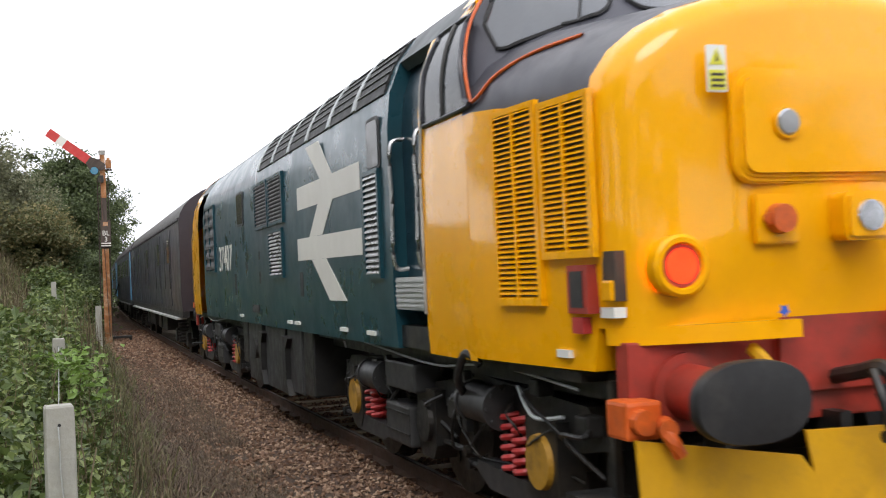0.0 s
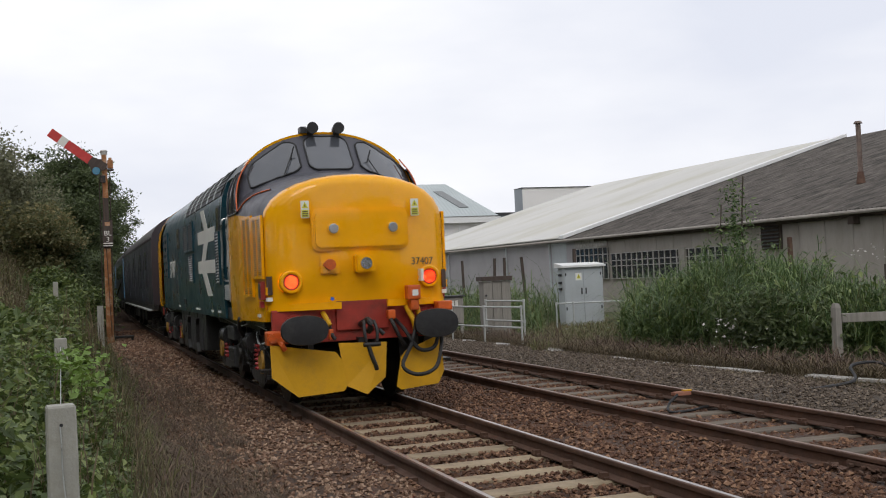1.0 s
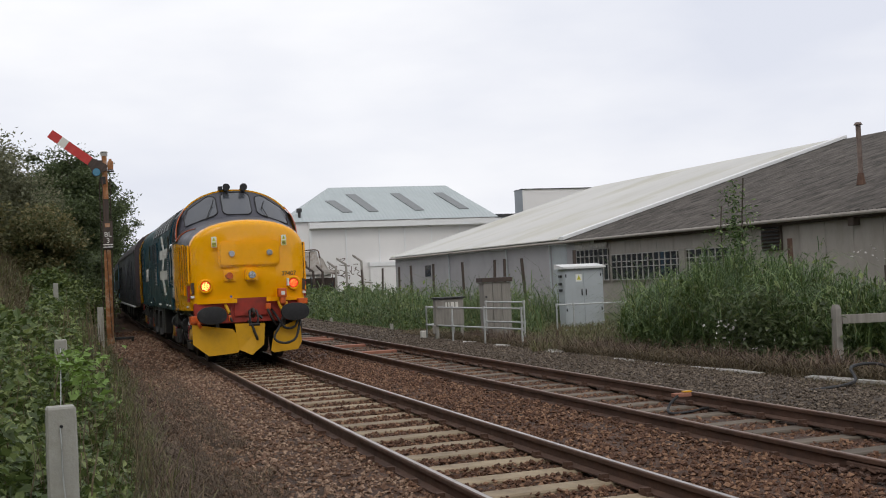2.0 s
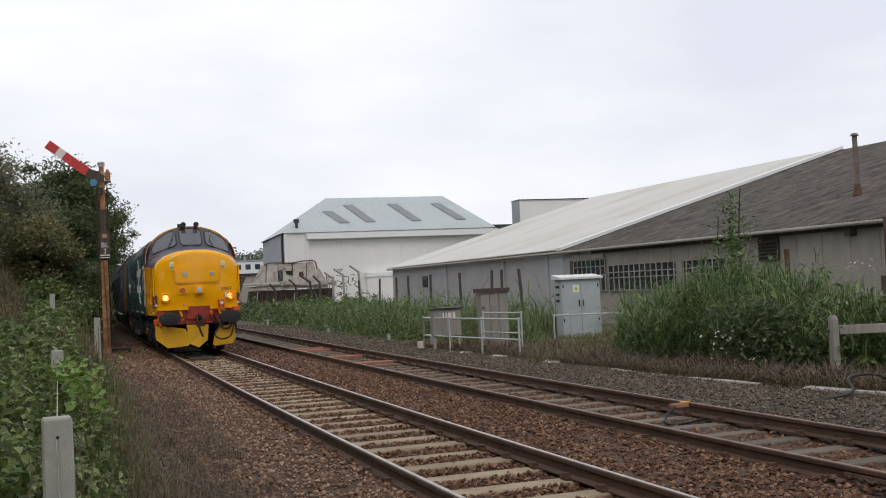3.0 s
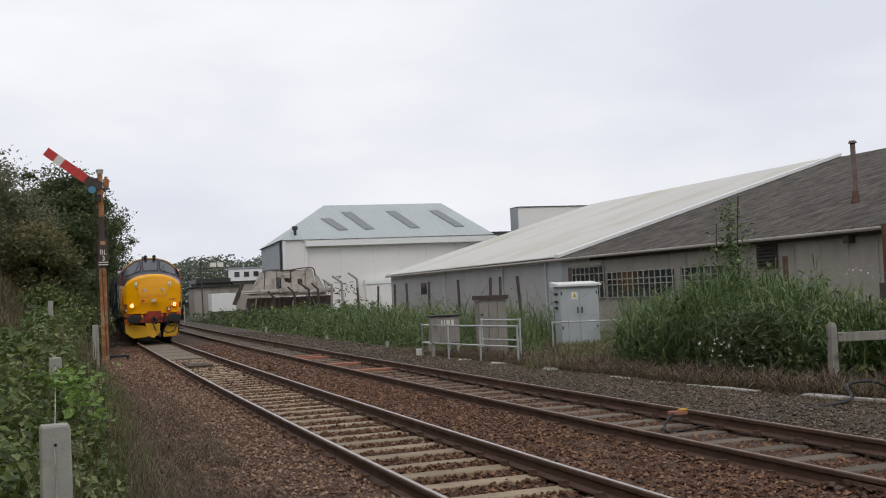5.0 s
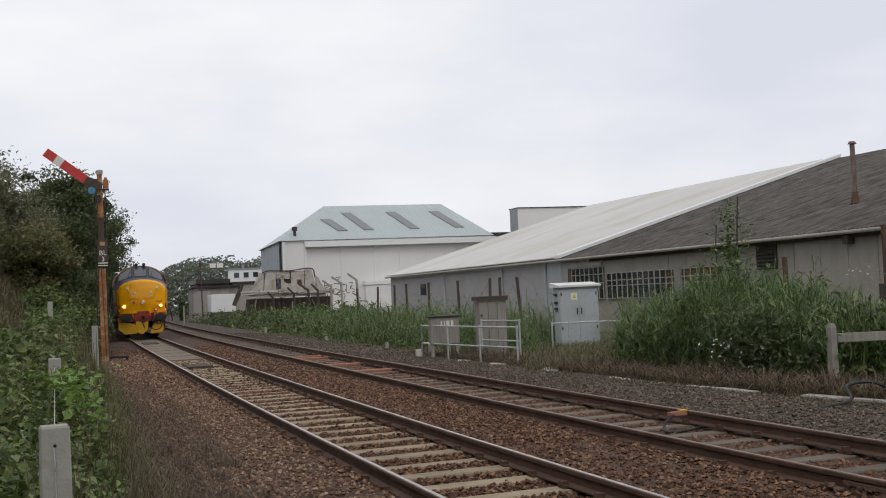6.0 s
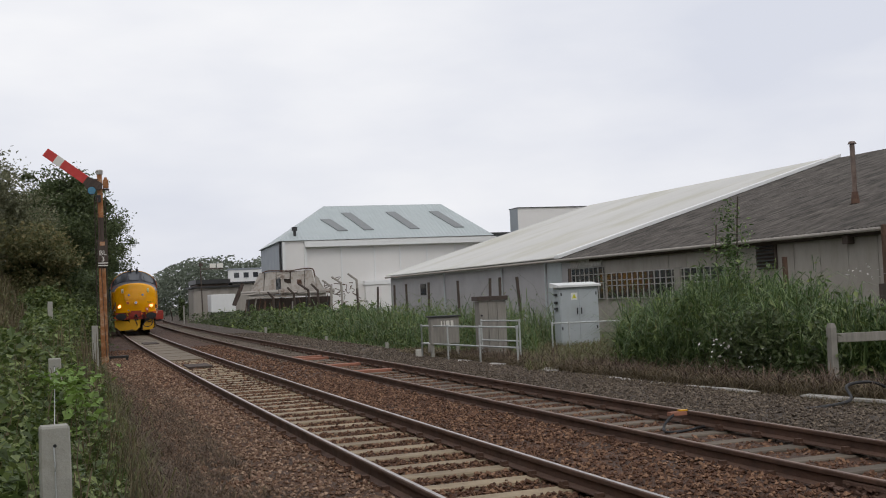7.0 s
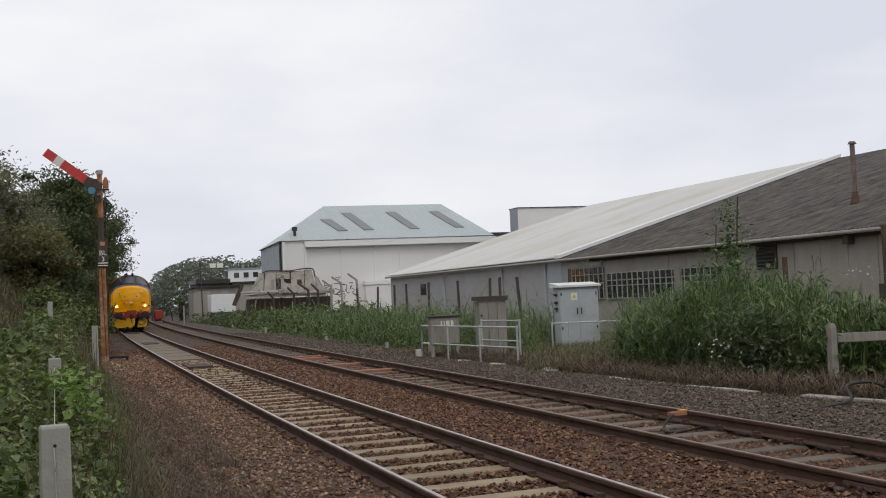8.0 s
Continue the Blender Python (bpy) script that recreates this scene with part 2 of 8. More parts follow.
SIGNALRED = mat("signal_red_enamel", (0.52, 0.035, 0.03), 0.5, vary=0.1, scale=5, bump=0.02, dirt=(0.5, 0.2, 0.15), dirt_amount=0.3)
SIGNALBLUE = mat("blue_spectacle_glass", (0.02, 0.16, 0.26), 0.2, vary=0.1, bump=0.0, coat=0.5)
RUSTPOST = mat("flaking_rusty_signal_post", (0.36, 0.15, 0.055), 0.85, vary=0.35, scale=4, fine=25, bump=0.3, dirt=(0.46, 0.38, 0.28), dirt_amount=0.9, dirt_scale=4)
BARK = mat("bark", (0.07, 0.055, 0.04), 0.95, vary=0.3, bump=0.6, bump_scale=15, stretch=(3, 3, 0.6))
LEAF_DARK = mat("dark_tree_leaves", (0.078, 0.104, 0.042), 0.6, vary=0.3, scale=0.6, bump=0, island=(0.17, 0.205, 0.085), translucent=0.4)
LEAF_OLIVE = mat("olive_tree_leaves", (0.19, 0.195, 0.115), 0.6, vary=0.3, scale=0.8, bump=0, island=(0.31, 0.31, 0.185), translucent=0.42)
LEAF_RUSSET = mat("russet_tree_leaves", (0.145, 0.155, 0.065), 0.6, vary=0.3, scale=0.8, bump=0, island=(0.34, 0.27, 0.125), translucent=0.42)
LEAF_BRAMBLE = mat("bramble_leaves", (0.092, 0.135, 0.035), 0.5, vary=0.4, scale=1.0, bump=0, island=(0.29, 0.34, 0.11), translucent=0.3)
LEAF_LIME = mat("lime_nettle_leaves", (0.16, 0.25, 0.045), 0.5, vary=0.2, bump=0, island=(0.24, 0.38, 0.09), translucent=0.35)
REED = mat("reed_blades", (0.07, 0.125, 0.035), 0.5, vary=0.5, scale=0.6, bump=0, island=(0.28, 0.36, 0.13), translucent=0.3)
GRASS = mat("meadow_grass_blades", (0.14, 0.15, 0.055), 0.6, vary=0.35, scale=0.7, bump=0, island=(0.26, 0.25, 0.11), translucent=0.3)
DRY = mat("dry_grass_blades", (0.13, 0.10, 0.055), 0.8, vary=0.25, bump=0, island=(0.26, 0.2, 0.12), translucent=0.2)
DEADWEED = mat("dead_brown_weeds", (0.115, 0.08, 0.058), 0.9, vary=0.25, bump=0, island=(0.2, 0.14, 0.09))
# paler grey-green leaves: the haze of distance is put into the colour
HAZEWOOD = mat("hazed_far_wood_leaves", (0.15, 0.175, 0.13), 0.8, vary=0.3, bump=0, island=(0.22, 0.25, 0.19), translucent=0.3)
PANEL = mat("pale_track_panel", (0.19, 0.15, 0.105), 0.85, vary=0.2, scale=2, bump=0.3, bump_scale=40, dirt=(0.1, 0.08, 0.06), dirt_amount=0.6)
DEBRIS = mat("chalky_broken_panel", (0.42, 0.385, 0.345), 0.8, vary=0.15, scale=1.5, bump=0.2, bump_scale=6, dirt=(0.15, 0.09, 0.06), dirt_amount=1.0, dirt_scale=1.5)
FLOWER = mat("pale_blossom", (0.62, 0.58, 0.56), 0.8, vary=0.1, bump=0)


# ---- building blocks ----
def mesh_of(name, verts, faces, mats, index=None, smooth=False):
    me = bpy.data.meshes.new(name)
    me.from_pydata([tuple(v) for v in verts], [], [tuple(f) for f in faces])
    for m in (mats if isinstance(mats, (list, tuple)) else [mats]):
        me.materials.append(m)
    if index is not None:
        me.polygons.foreach_set("material_index", np.asarray(index, dtype=np.int32))
    if smooth:
        me.polygons.foreach_set("use_smooth", np.ones(len(me.polygons), dtype=bool))
    me.update()
    return me


def part(name, bm, material, parent=None, label="", m=None, smooth=False):
    """Links a bmesh as one mesh object, under a thing or a part."""
    me = bpy.data.meshes.new(name)
    bmesh.ops.recalc_face_normals(bm, faces=bm.faces)
    for f in bm.faces:
        f.smooth = smooth
    bm.to_mesh(me)
    bm.free()
    for x in (material if isinstance(material, (list, tuple)) else [material]):
        me.materials.append(x)
    if smooth:
        me.set_sharp_from_angle(angle=radians(38))
    ob = new(name, me)
    if parent:
        ob.parent = parent
    if m is not None:
        ob.matrix_basis = m
    return tagged(ob, label)


def empty(name, m, label, category, group="", kind=""):
    ob = new(name)
    ob.empty_display_size = 0.2
    ob.matrix_basis = m
    return tagged(ob, label, category, group, kind)


def box(bm, x0, x1, y0, y1, z0, z1, bevel=0.0, mi=0):
    g = bmesh.ops.create_cube(bm, size=1, matrix=Matrix.Translation(((x0 + x1) / 2, (y0 + y1) / 2, (z0 + z1) / 2)) @ Matrix.Diagonal((x1 - x0, y1 - y0, z1 - z0, 1)))
    vs = g["verts"]
    fs = {f for v in vs for f in v.link_faces}
    for f in fs:
        f.material_index = mi
    if bevel:
        es = list({e for v in vs for e in v.link_edges})
        bmesh.ops.bevel(bm, geom=es, offset=bevel, segments=2, affect="EDGES", profile=0.6)
    return bm


def boxes(*rows, bevel=0.0):
    bm = bmesh.new()
    for r in rows:
        box(bm, *r, bevel=bevel)
    return bm


def rod(bm, a, b, r, r2=None, seg=10):
    a, b = Vector(a), Vector(b)
    m = Matrix.Translation((a + b) / 2) @ (b - a).to_track_quat("Z", "Y").to_matrix().to_4x4()
    bmesh.ops.create_cone(bm, cap_ends=True, segments=seg, radius1=r, radius2=r if r2 is None else r2, depth=(b - a).length, matrix=m)
    return bm


def rods(rows, r, seg=10):
    bm = bmesh.new()
    for a, b in rows:
        rod(bm, a, b, r, seg=seg)
    return bm


def tube(bm, pts, r, seg=8):
    """A bent tube through the points, smoothed."""
    pts = [Vector(p) for p in pts]
    fine = []
    for i in range(len(pts) - 1):
        p0, p1, p2, p3 = pts[max(0, i - 1)], pts[i], pts[i + 1], pts[min(len(pts) - 1, i + 2)]
        for k in range(5):
            t = k / 5
            fine.append(0.5 * (2 * p1 + (p2 - p0) * t + (2 * p0 - 5 * p1 + 4 * p2 - p3) * t * t + (3 * p1 - p0 - 3 * p2 + p3) * t ** 3))
    fine.append(pts[-1])
    prev = None
    for i, c in enumerate(fine):
        d = (fine[min(i + 1, len(fine) - 1)] - fine[max(i - 1, 0)]).normalized()
        q = d.to_track_quat("Z", "Y")
        ring = [bm.verts.new(c + q @ Vector((math.cos(a) * r, math.sin(a) * r, 0))) for a in (2 * math.pi * j / seg for j in range(seg))]
        if prev:
            for j in range(seg):
                bm.faces.new((prev[j], prev[(j + 1) % seg], ring[(j + 1) % seg], ring[j]))
        prev = ring
    return bm


def loft(bm, rings, close=False, caps=True, mi=None):
    """Skins rings of equal length; mi(centre) picks a face's material."""
    rows = [[bm.verts.new(p) for p in ring] for ring in rings]
    n = len(rows[0])
    made = []
    for a, b in zip(rows, rows[1:]):
        for j in range(n if close else n - 1):
            made.append(bm.faces.new((a[j], a[(j + 1) % n], b[(j + 1) % n], b[j])))
    if caps:
        made.append(bm.faces.new(rows[0]))
        made.append(bm.faces.new(rows[-1]))
    if mi:
        for f in made:
            f.material_index = mi(f.calc_center_median())
    return bm


def slab(bm, outline, place, thick):
    """A flat plate: outline in 2D, place(u, v, depth) gives the point."""
    front = [bm.verts.new(place(u, v, thick)) for u, v in outline]
    back = [bm.verts.new(place(u, v, 0)) for u, v in outline]
    n = len(outline)
    bm.faces.new(front)
    bm.faces.new(back[::-1])
    for i in range(n):
        bm.faces.new((front[i], back[i], back[(i + 1) % n], front[(i + 1) % n]))
    return bm


def rounded(x0, x1, y0, y1, r, seg=4):
    pts = []
    for cx, cy, a0 in ((x1 - r, y1 - r, 0), (x0 + r, y1 - r, 90), (x0 + r, y0 + r, 180), (x1 - r, y0 + r, 270)):
        for k in range(seg + 1):
            a = radians(a0 + 90 * k / seg)
            pts.append((cx + r * math.cos(a), cy + r * math.sin(a)))
    return pts


def lettering(text, size, material, parent, m, name="lettering", align="CENTER"):
    cu = bpy.data.curves.new("text", "FONT")
    cu.body, cu.size, cu.align_x, cu.extrude = text, size, align, 0.003
    ob = bpy.data.objects.new("text", cu)
    scene.collection.objects.link(ob)
    bpy.context.view_layer.update()
    me = bpy.data.meshes.new_from_object(ob.evaluated_get(bpy.context.evaluated_depsgraph_get()))
    bpy.data.objects.remove(ob)
    me.materials.clear()
    me.materials.append(material)
    out = new(name, me)
    out.parent = parent
    out.matrix_basis = m
    return out


# ---- the line: a gentle right-hand curve ----
TS = np.arange(-12, 260, 0.1)
TK = np.interp(TS, [-12, 12, 30, 50, 80, 120, 140], [0.0008, 0.0008, 0.00006, 0.00066, 0.00068, 0.00056, 0.0004])
TH = np.cumsum(TK) * 0.1
TH -= np.interp(0, TS, TH)
TX, TY = np.cumsum(np.sin(TH)) * 0.1, np.cumsum(np.cos(TH)) * 0.1
TX += 3.7175 - np.interp(0, TS, TX)
TY -= np.interp(0, TS, TY)
SECOND = 3.3267
TZ = np.interp(TS, [-12, 12, 20, 30, 40, 55, 75, 110, 260], [0, 0, 0.01, 0.033, 0.066, 0.111, 0.17, 0.203, 0.22])
TZ = np.convolve(np.pad(TZ, 40, mode="edge"), np.hanning(81) / np.hanning(81).sum(), "valid")


def on_track(s, lat=0.0, z=0.0):
    x, y, h = np.interp(s, TS, TX), np.interp(s, TS, TY), np.interp(s, TS, TH)
    return Vector((x + lat * math.cos(h), y - lat * math.sin(h), z + np.interp(s, TS, TZ)))


def heading(s):
    return float(np.interp(s, TS, TH))


def vehicle_pose(s, pivot_a, pivot_b):
    """A rigid vehicle whose near end stands at s and whose bogies follow the rails."""
    a, b = on_track(s + pivot_a), on_track(s + pivot_b)
    d = (b - a).normalized()
    return Matrix.Translation(a - d * pivot_a) @ pose(0, 0, 0, math.degrees(math.asin(d.z)), 0, -math.degrees(math.atan2(d.x, d.y)))


def swell(x, y, size=1.0, seed=0.0):
    return noise.noise(Vector((x / size, y / size, seed)))


def ground_z(x, y):
    """Height of the land: level beside the line, a bank rising on the near side."""
    z = -0.32 + 0.05 * swell(x, y, 2.0)
    lat = x - float(np.interp(y, TY, TX))
    if lat < -2.1:
        base = min(1.0, (-2.1 - lat) / 0.7)
        z += 0.2 * base
        k = np.interp(y, [0, 8, 25, 36, 44, 120, 260], [0.18, 0.18, 0.25, 0.7, 1.25, 0.9, 0.2])
        z += min(2.6, max(0.0, -3.3 - lat) * k) * (1 + 0.15 * swell(x, y, 3, 4))
    if lat > 8:
        z += 0.02 * min(20, lat - 8) / 2
    return z


def ground():
    xs = np.concatenate([[-900, -400, -150, -60, -30], np.arange(-18, 3, 0.5), np.arange(3, 26, 1.0), [30, 40, 60, 90, 140, 220, 400, 900, 1600]])
    ys = np.concatenate([[-600, -200, -60, -20, -8], np.arange(-4, 50, 0.6), np.arange(50, 140, 2.5), [150, 170, 200, 240, 300, 400, 700, 1400, 3000]])
    verts = [(x, y, ground_z(x, y)) for y in ys for x in xs]
    n = len(xs)
    faces = [(j * n + i, j * n + i + 1, (j + 1) * n + i + 1, (j + 1) * n + i) for j in range(len(ys) - 1) for i in range(n - 1)]
    return tagged(new("ground", mesh_of("ground", verts, faces, EARTH, smooth=True)), "rough grassy earth beside the railway line", "ground", kind="structure")


def ballast():
    lats = np.concatenate([[-3.3, -2.9], np.arange(-2.5, 6.6, 0.18), [7.2, 7.9]])
    ss = np.concatenate([np.arange(-8, 3, 0.6), np.arange(3, 34, 0.18), np.arange(34, 80, 0.6), np.arange(80, 230, 3)])
    verts, idx = [], []
    for s in ss:
        for lat in lats:
            p = on_track(s, lat)
            z = -0.205 + 0.03 * swell(p.x, p.y, 0.5) + 0.012 * swell(p.x, p.y, 0.12)
            if lat < -2.4:
                z -= 0.22 * (-2.4 - lat) / 0.5
            if abs(lat) > 0.86 and abs(lat - SECOND) > 0.86 and lat > -2.4:
                z += 0.055
            if lat > 5.4:
                z -= 0.06 * (lat - 5.4)
            if lat >= 7.9 or lat <= -3.3:
                z = -0.7
            verts.append((p.x, p.y, z + p.z))
    n = len(lats)
    faces, index = [], []
    for j in range(len(ss) - 1):
        for i in range(n - 1):
            faces.append((j * n + i, j * n + i + 1, (j + 1) * n + i + 1, (j + 1) * n + i))
            index.append(2 if lats[i] < -1.8 + 0.5 * swell(ss[j] * 1.3, lats[i] * 3) else 1 if lats[i] + 0.25 * swell(ss[j] * 2, lats[i] * 2) > SECOND + 0.9 else 0)
    return tagged(new("ballast", mesh_of("ballast", verts, faces, [BROWN_BALLAST, GREY_BALLAST, SOIL], index, smooth=True)), "brown and grey stone ballast under both tracks", "ballast", kind="structure")


RAIL = [(-0.018, 0), (0.022, 0), (0.033, -0.004), (0.036, -0.012), (0.034, -0.04), (0.01, -0.052), (0.01, -0.125), (0.07, -0.146), (0.07, -0.158), (-0.07, -0.158), (-0.07, -0.146), (-0.01, -0.125), (-0.01, -0.052), (-0.034, -0.04), (-0.036, -0.012), (-0.033, -0.004)]


def rail_mesh(lat, top):
    ss = np.concatenate([np.arange(-8, 120, 1.0), np.arange(120, 235, 4.0)])
    verts, faces, idx = [], [], []
    n = len(RAIL)
    for s in ss:
        verts += [on_track(s, lat + u, z) for u, z in RAIL]
    for j in range(len(ss) - 1):
        for i in range(n):
            k = (i + 1) % n
            faces.append((j * n + i, j * n + k, (j + 1) * n + k, (j + 1) * n + i))
            idx.append(1 if i == 0 else 0)
    return mesh_of("rail", verts, faces, [RUST, top], idx)


def sleeper_mesh(material, half, wide, top, bot):
    bm = bmesh.new()
    prof = [(-wide / 2 - 0.02, bot), (-wide / 2, top - 0.015), (-wide / 2 + 0.02, top), (wide / 2 - 0.02, top), (wide / 2, top - 0.015), (wide / 2 + 0.02, bot)]
    loft(bm, [[(x, y, z) for y, z in prof] for x in (-half, half)], close=True)
    me = bpy.data.meshes.new("sleeper")
    bmesh.ops.recalc_face_normals(bm, faces=bm.faces)
    bm.to_mesh(me)
    bm.free()
    me.materials.append(material)
    return me


def track(name, centre, material, top_mat, label, pitch, start, half, wide, top):
    thing = empty(name, Matrix.Identity(4), label, "railway track", kind="structure")
    for side in (-0.7525, 0.7525):
        r = new("rail", rail_mesh(centre + side, top_mat))
        r.parent = thing
    me = sleeper_mesh(material, half, wide, top, top - 0.16)
    rng = random.Random(7)
    clip = bmesh.new()
    box(clip, -0.11, 0.11, -0.07, 0.07, -0.175, -0.14)
    box(clip, -0.12, -0.05, -0.03, 0.03, -0.15, -0.105)
    box(clip, 0.05, 0.12, -0.03, 0.03, -0.15, -0.105)
    clip_me = bpy.data.meshes.new("rail_chair")
    clip.to_mesh(clip_me)
    clip.free()
    clip_me.materials.append(RUST)
    s = start
    while s < start + 150 * pitch:
        o = new("sleeper", me)
        o.parent = thing
        p = on_track(s, centre + rng.uniform(-0.03, 0.03), rng.uniform(-0.012, 0.006))
        o.matrix_basis = Matrix.Translation(p) @ pose(0, 0, 0, 0, 0, -math.degrees(heading(s)) + rng.uniform(-0.8, 0.8))
        if s < 45:
            for side in (-0.7525, 0.7525):
                c = new("rail_chair", clip_me)
                c.parent = thing
                c.matrix_basis = Matrix.Translation(on_track(s, centre + side)) @ pose(0, 0, 0, 0, 0, -math.degrees(heading(s)))
        s += pitch
    return thing


ground()
ballast()
# ---- buildings beyond the line ----
def wall_quad(bm, a, b, z0, z1, t=0.15):
    """An upright wall from a to b in plan, t thick to its left-hand side."""
    a, b = Vector((*a, 0)), Vector((*b, 0))
    n = Vector((-(b - a).y, (b - a).x, 0)).normalized() * t
    loft(bm, [[p + Vector((0, 0, z)) for p in (a, b, b + n, a + n)] for z in (z0, z1)], close=True)
    return bm


def old_shed():
    """The long low works building: weathered near half, pale far half, one roof slope towards the line."""
    thing = empty("works_shed", pose(0, 0, 0), "long low works shed, dark mossy roof and weathered grey sheet walls", "shed")
    ex, ez, rx, rz = 22.2, 3.14, 38.0, 7.72
    y0, y1, y2 = 6.0, 44.0, 70.4

    def sloped(name, material, ya, yb, lift, label):
        th, o, k, pitch = 0.03, 0.35, (rz - ez) / (rx - ex), 0.177
        prof = [(ex - o, ez - o * k + lift), (rx, rz + lift), (2 * rx - ex + o, ez - o * k + lift)]
        n = int((yb - ya) / pitch) * 6
        verts, faces = [], []
        for i in range(n + 1):
            y = ya + (yb - ya) * i / n
            wave = 0.027 * math.cos(2 * math.pi * i / 6)
            verts += [(x, y, z + wave) for x, z in prof] + [(x, y, z + wave - th) for x, z in prof[::-1]]
        for i in range(n):
            for q in range(6):
                r = (q + 1) % 6
                faces.append((i * 6 + q, i * 6 + r, i * 6 + 6 + r, i * 6 + 6 + q))
        me = mesh_of(name, verts, faces, material, smooth=False)
        sheet = new(name, me)
        sheet.parent = thing
        return tagged(sheet, label)

    sloped("roof", ROOFDARK, y0, y1, 0.0, "dark mossy corrugated roof")
    sloped("roof", ROOFWHITE, y1, y2 + 0.2, 0.1, "pale corrugated roof with yellow stains")
    bm = bmesh.new()
    k = (rz - ez) / (rx - ex)
    loft(bm, [[(ex - 0.4, y, ez - 0.4 * k + 0.05), (rx, y, rz + 0.05), (rx, y, rz + 0.2), (ex - 0.4, y, ez - 0.4 * k + 0.2)] for y in (y1 - 0.25, y1 + 0.25)], close=True)
    part("roof_flashing", bm, TRIM, thing, "white flashing strip between the two roofs")
    bm = bmesh.new()
    wall_quad(bm, (ex, y1 - 2.6), (ex, y0), -0.4, ez, 0.15)
    part("wall", bm, WALLOLD, thing, "weathered streaked cement sheet wall")
    bm = bmesh.new()
    wall_quad(bm, (ex - 0.05, y2), (ex - 0.05, y1 - 2.6), -0.4, ez, 0.15)
    part("wall", bm, WALLSHEET, thing, "smooth grey painted sheet wall")
    for yy in (y0, y2):
        bm = bmesh.new()
        loft(bm, [[(ex, y, -0.4), (ex, y, ez), (rx, y, rz), (2 * rx - ex, y, ez), (2 * rx - ex, y, -0.4)] for y in (yy - 0.1, yy)], close=True)
        part("gable_wall", bm, WALLSHEET, thing)
    bm = bmesh.new()
    wall_quad(bm, (2 * rx - ex, y0), (2 * rx - ex, y2), -0.4, ez)
    part("wall", bm, WALLSHEET, thing)
    part("gutter", rods([((ex - 0.42, y0, ez - 0.2), (ex - 0.42, y2, ez - 0.14))], 0.06, 8), WALLOLD, thing, "weathered gutter along the eaves")
    # strip coloured dark as the shadow cast by the eaves
    part("eaves_shadow_board", boxes((ex - 0.12, ex - 0.003, y0, y1 - 2.6, ez - 0.32, ez - 0.05)), OLDWOOD_SHADE, thing, "dark strip standing in for the shadow under the eaves")
    for y in (59.6, 51.0, 45.8):
        part("downpipe", rods([((ex - 0.14, y, -0.3), (ex - 0.14, y, ez - 0.2))], 0.05, 8), CABINET, thing)
    y = y0
    while y < y1 - 3:
        part("wall_batten", boxes((ex - 0.022, ex - 0.002, y - 0.025, y + 0.025, -0.3, ez - 0.33)), WALLOLD, thing)
        y += 1.22
    # glazed strip with white bars, half hidden by reeds
    for ya, yb, za, zb in ((31.6, 40.0, 1.2, 2.25), (40.3, 43.2, 1.2, 2.55)):
        win = part("window", boxes((ex - 0.06, ex - 0.03, ya, yb, za, zb)), WINDARK, thing, "dark multi-paned window strip")
        bm = bmesh.new()
        for i in range(int((yb - ya) / 0.42) + 1):
            box(bm, ex - 0.1, ex - 0.06, ya + i * 0.42 - 0.012, ya + i * 0.42 + 0.012, za, zb)
        for z in (za, (za + zb) / 2, zb - 0.3, zb):
            box(bm, ex - 0.105, ex - 0.06, ya - 0.05, yb + 0.05, z - 0.016, z + 0.016)
        part("glazing_grid", bm, WHITE_KERB, win, "flaking white glazing bars")
    part("window_post", boxes((ex - 0.16, ex - 0.05, 34.3, 34.7, 1.0, 2.3)), GREYWOOD, thing)
    part("door", boxes((ex - 0.1, ex - 0.02, 40.4, 43.3, 2.6, 2.98)), WHITE_KERB, thing, "peeling pale board over the window")
    lv = part("louvre", boxes((ex - 0.1, ex - 0.02, 28.75, 29.75, 2.02, 2.85)), OLDWOOD_SHADE, thing, "dark slatted louvre vent")
    for i in range(7):
        bm = bmesh.new()
        box(bm, -0.05, 0.05, 28.8, 29.7, -0.008, 0.008)
        bmesh.ops.transform(bm, matrix=pose(ex - 0.12, 0, 2.08 + i * 0.115, 0, -38, 0), verts=bm.verts)
        part("slat", bm, UNDER, lv)
    part("flood_lamp", boxes((ex - 0.25, ex, 25.2, 25.45, 2.62, 2.86), bevel=0.02), OLDWOOD_SHADE, thing, "small dark wall lamp")
    part("window", boxes((ex - 0.09, ex - 0.05, 63.1, 64.1, 1.7, 2.4)), WINDARK, thing, "small dark window")
    part("door", boxes((ex - 0.075, ex - 0.05, 44.2, 45.7, -0.3, 2.9)), CABINET, thing, "flush grey door")
    # flue on the roof
    flue = tagged(part("flue", rods([((25.5, 28.8, 3.9), (25.5, 28.8, 6.1))], 0.085, 12), FLUE, thing, "thin steel flue with a cap"))
    bm = bmesh.new()
    rod(bm, (25.5, 28.8, 6.12), (25.5, 28.8, 6.2), 0.15, 0.1, 12)
    part("cap", bm, FLUE, flue)
    bm = bmesh.new()
    rod(bm, (25.5, 28.8, 4.1), (25.5, 28.8, 4.5), 0.16, 0.1, 12)
    part("collar", bm, RUST, flue)


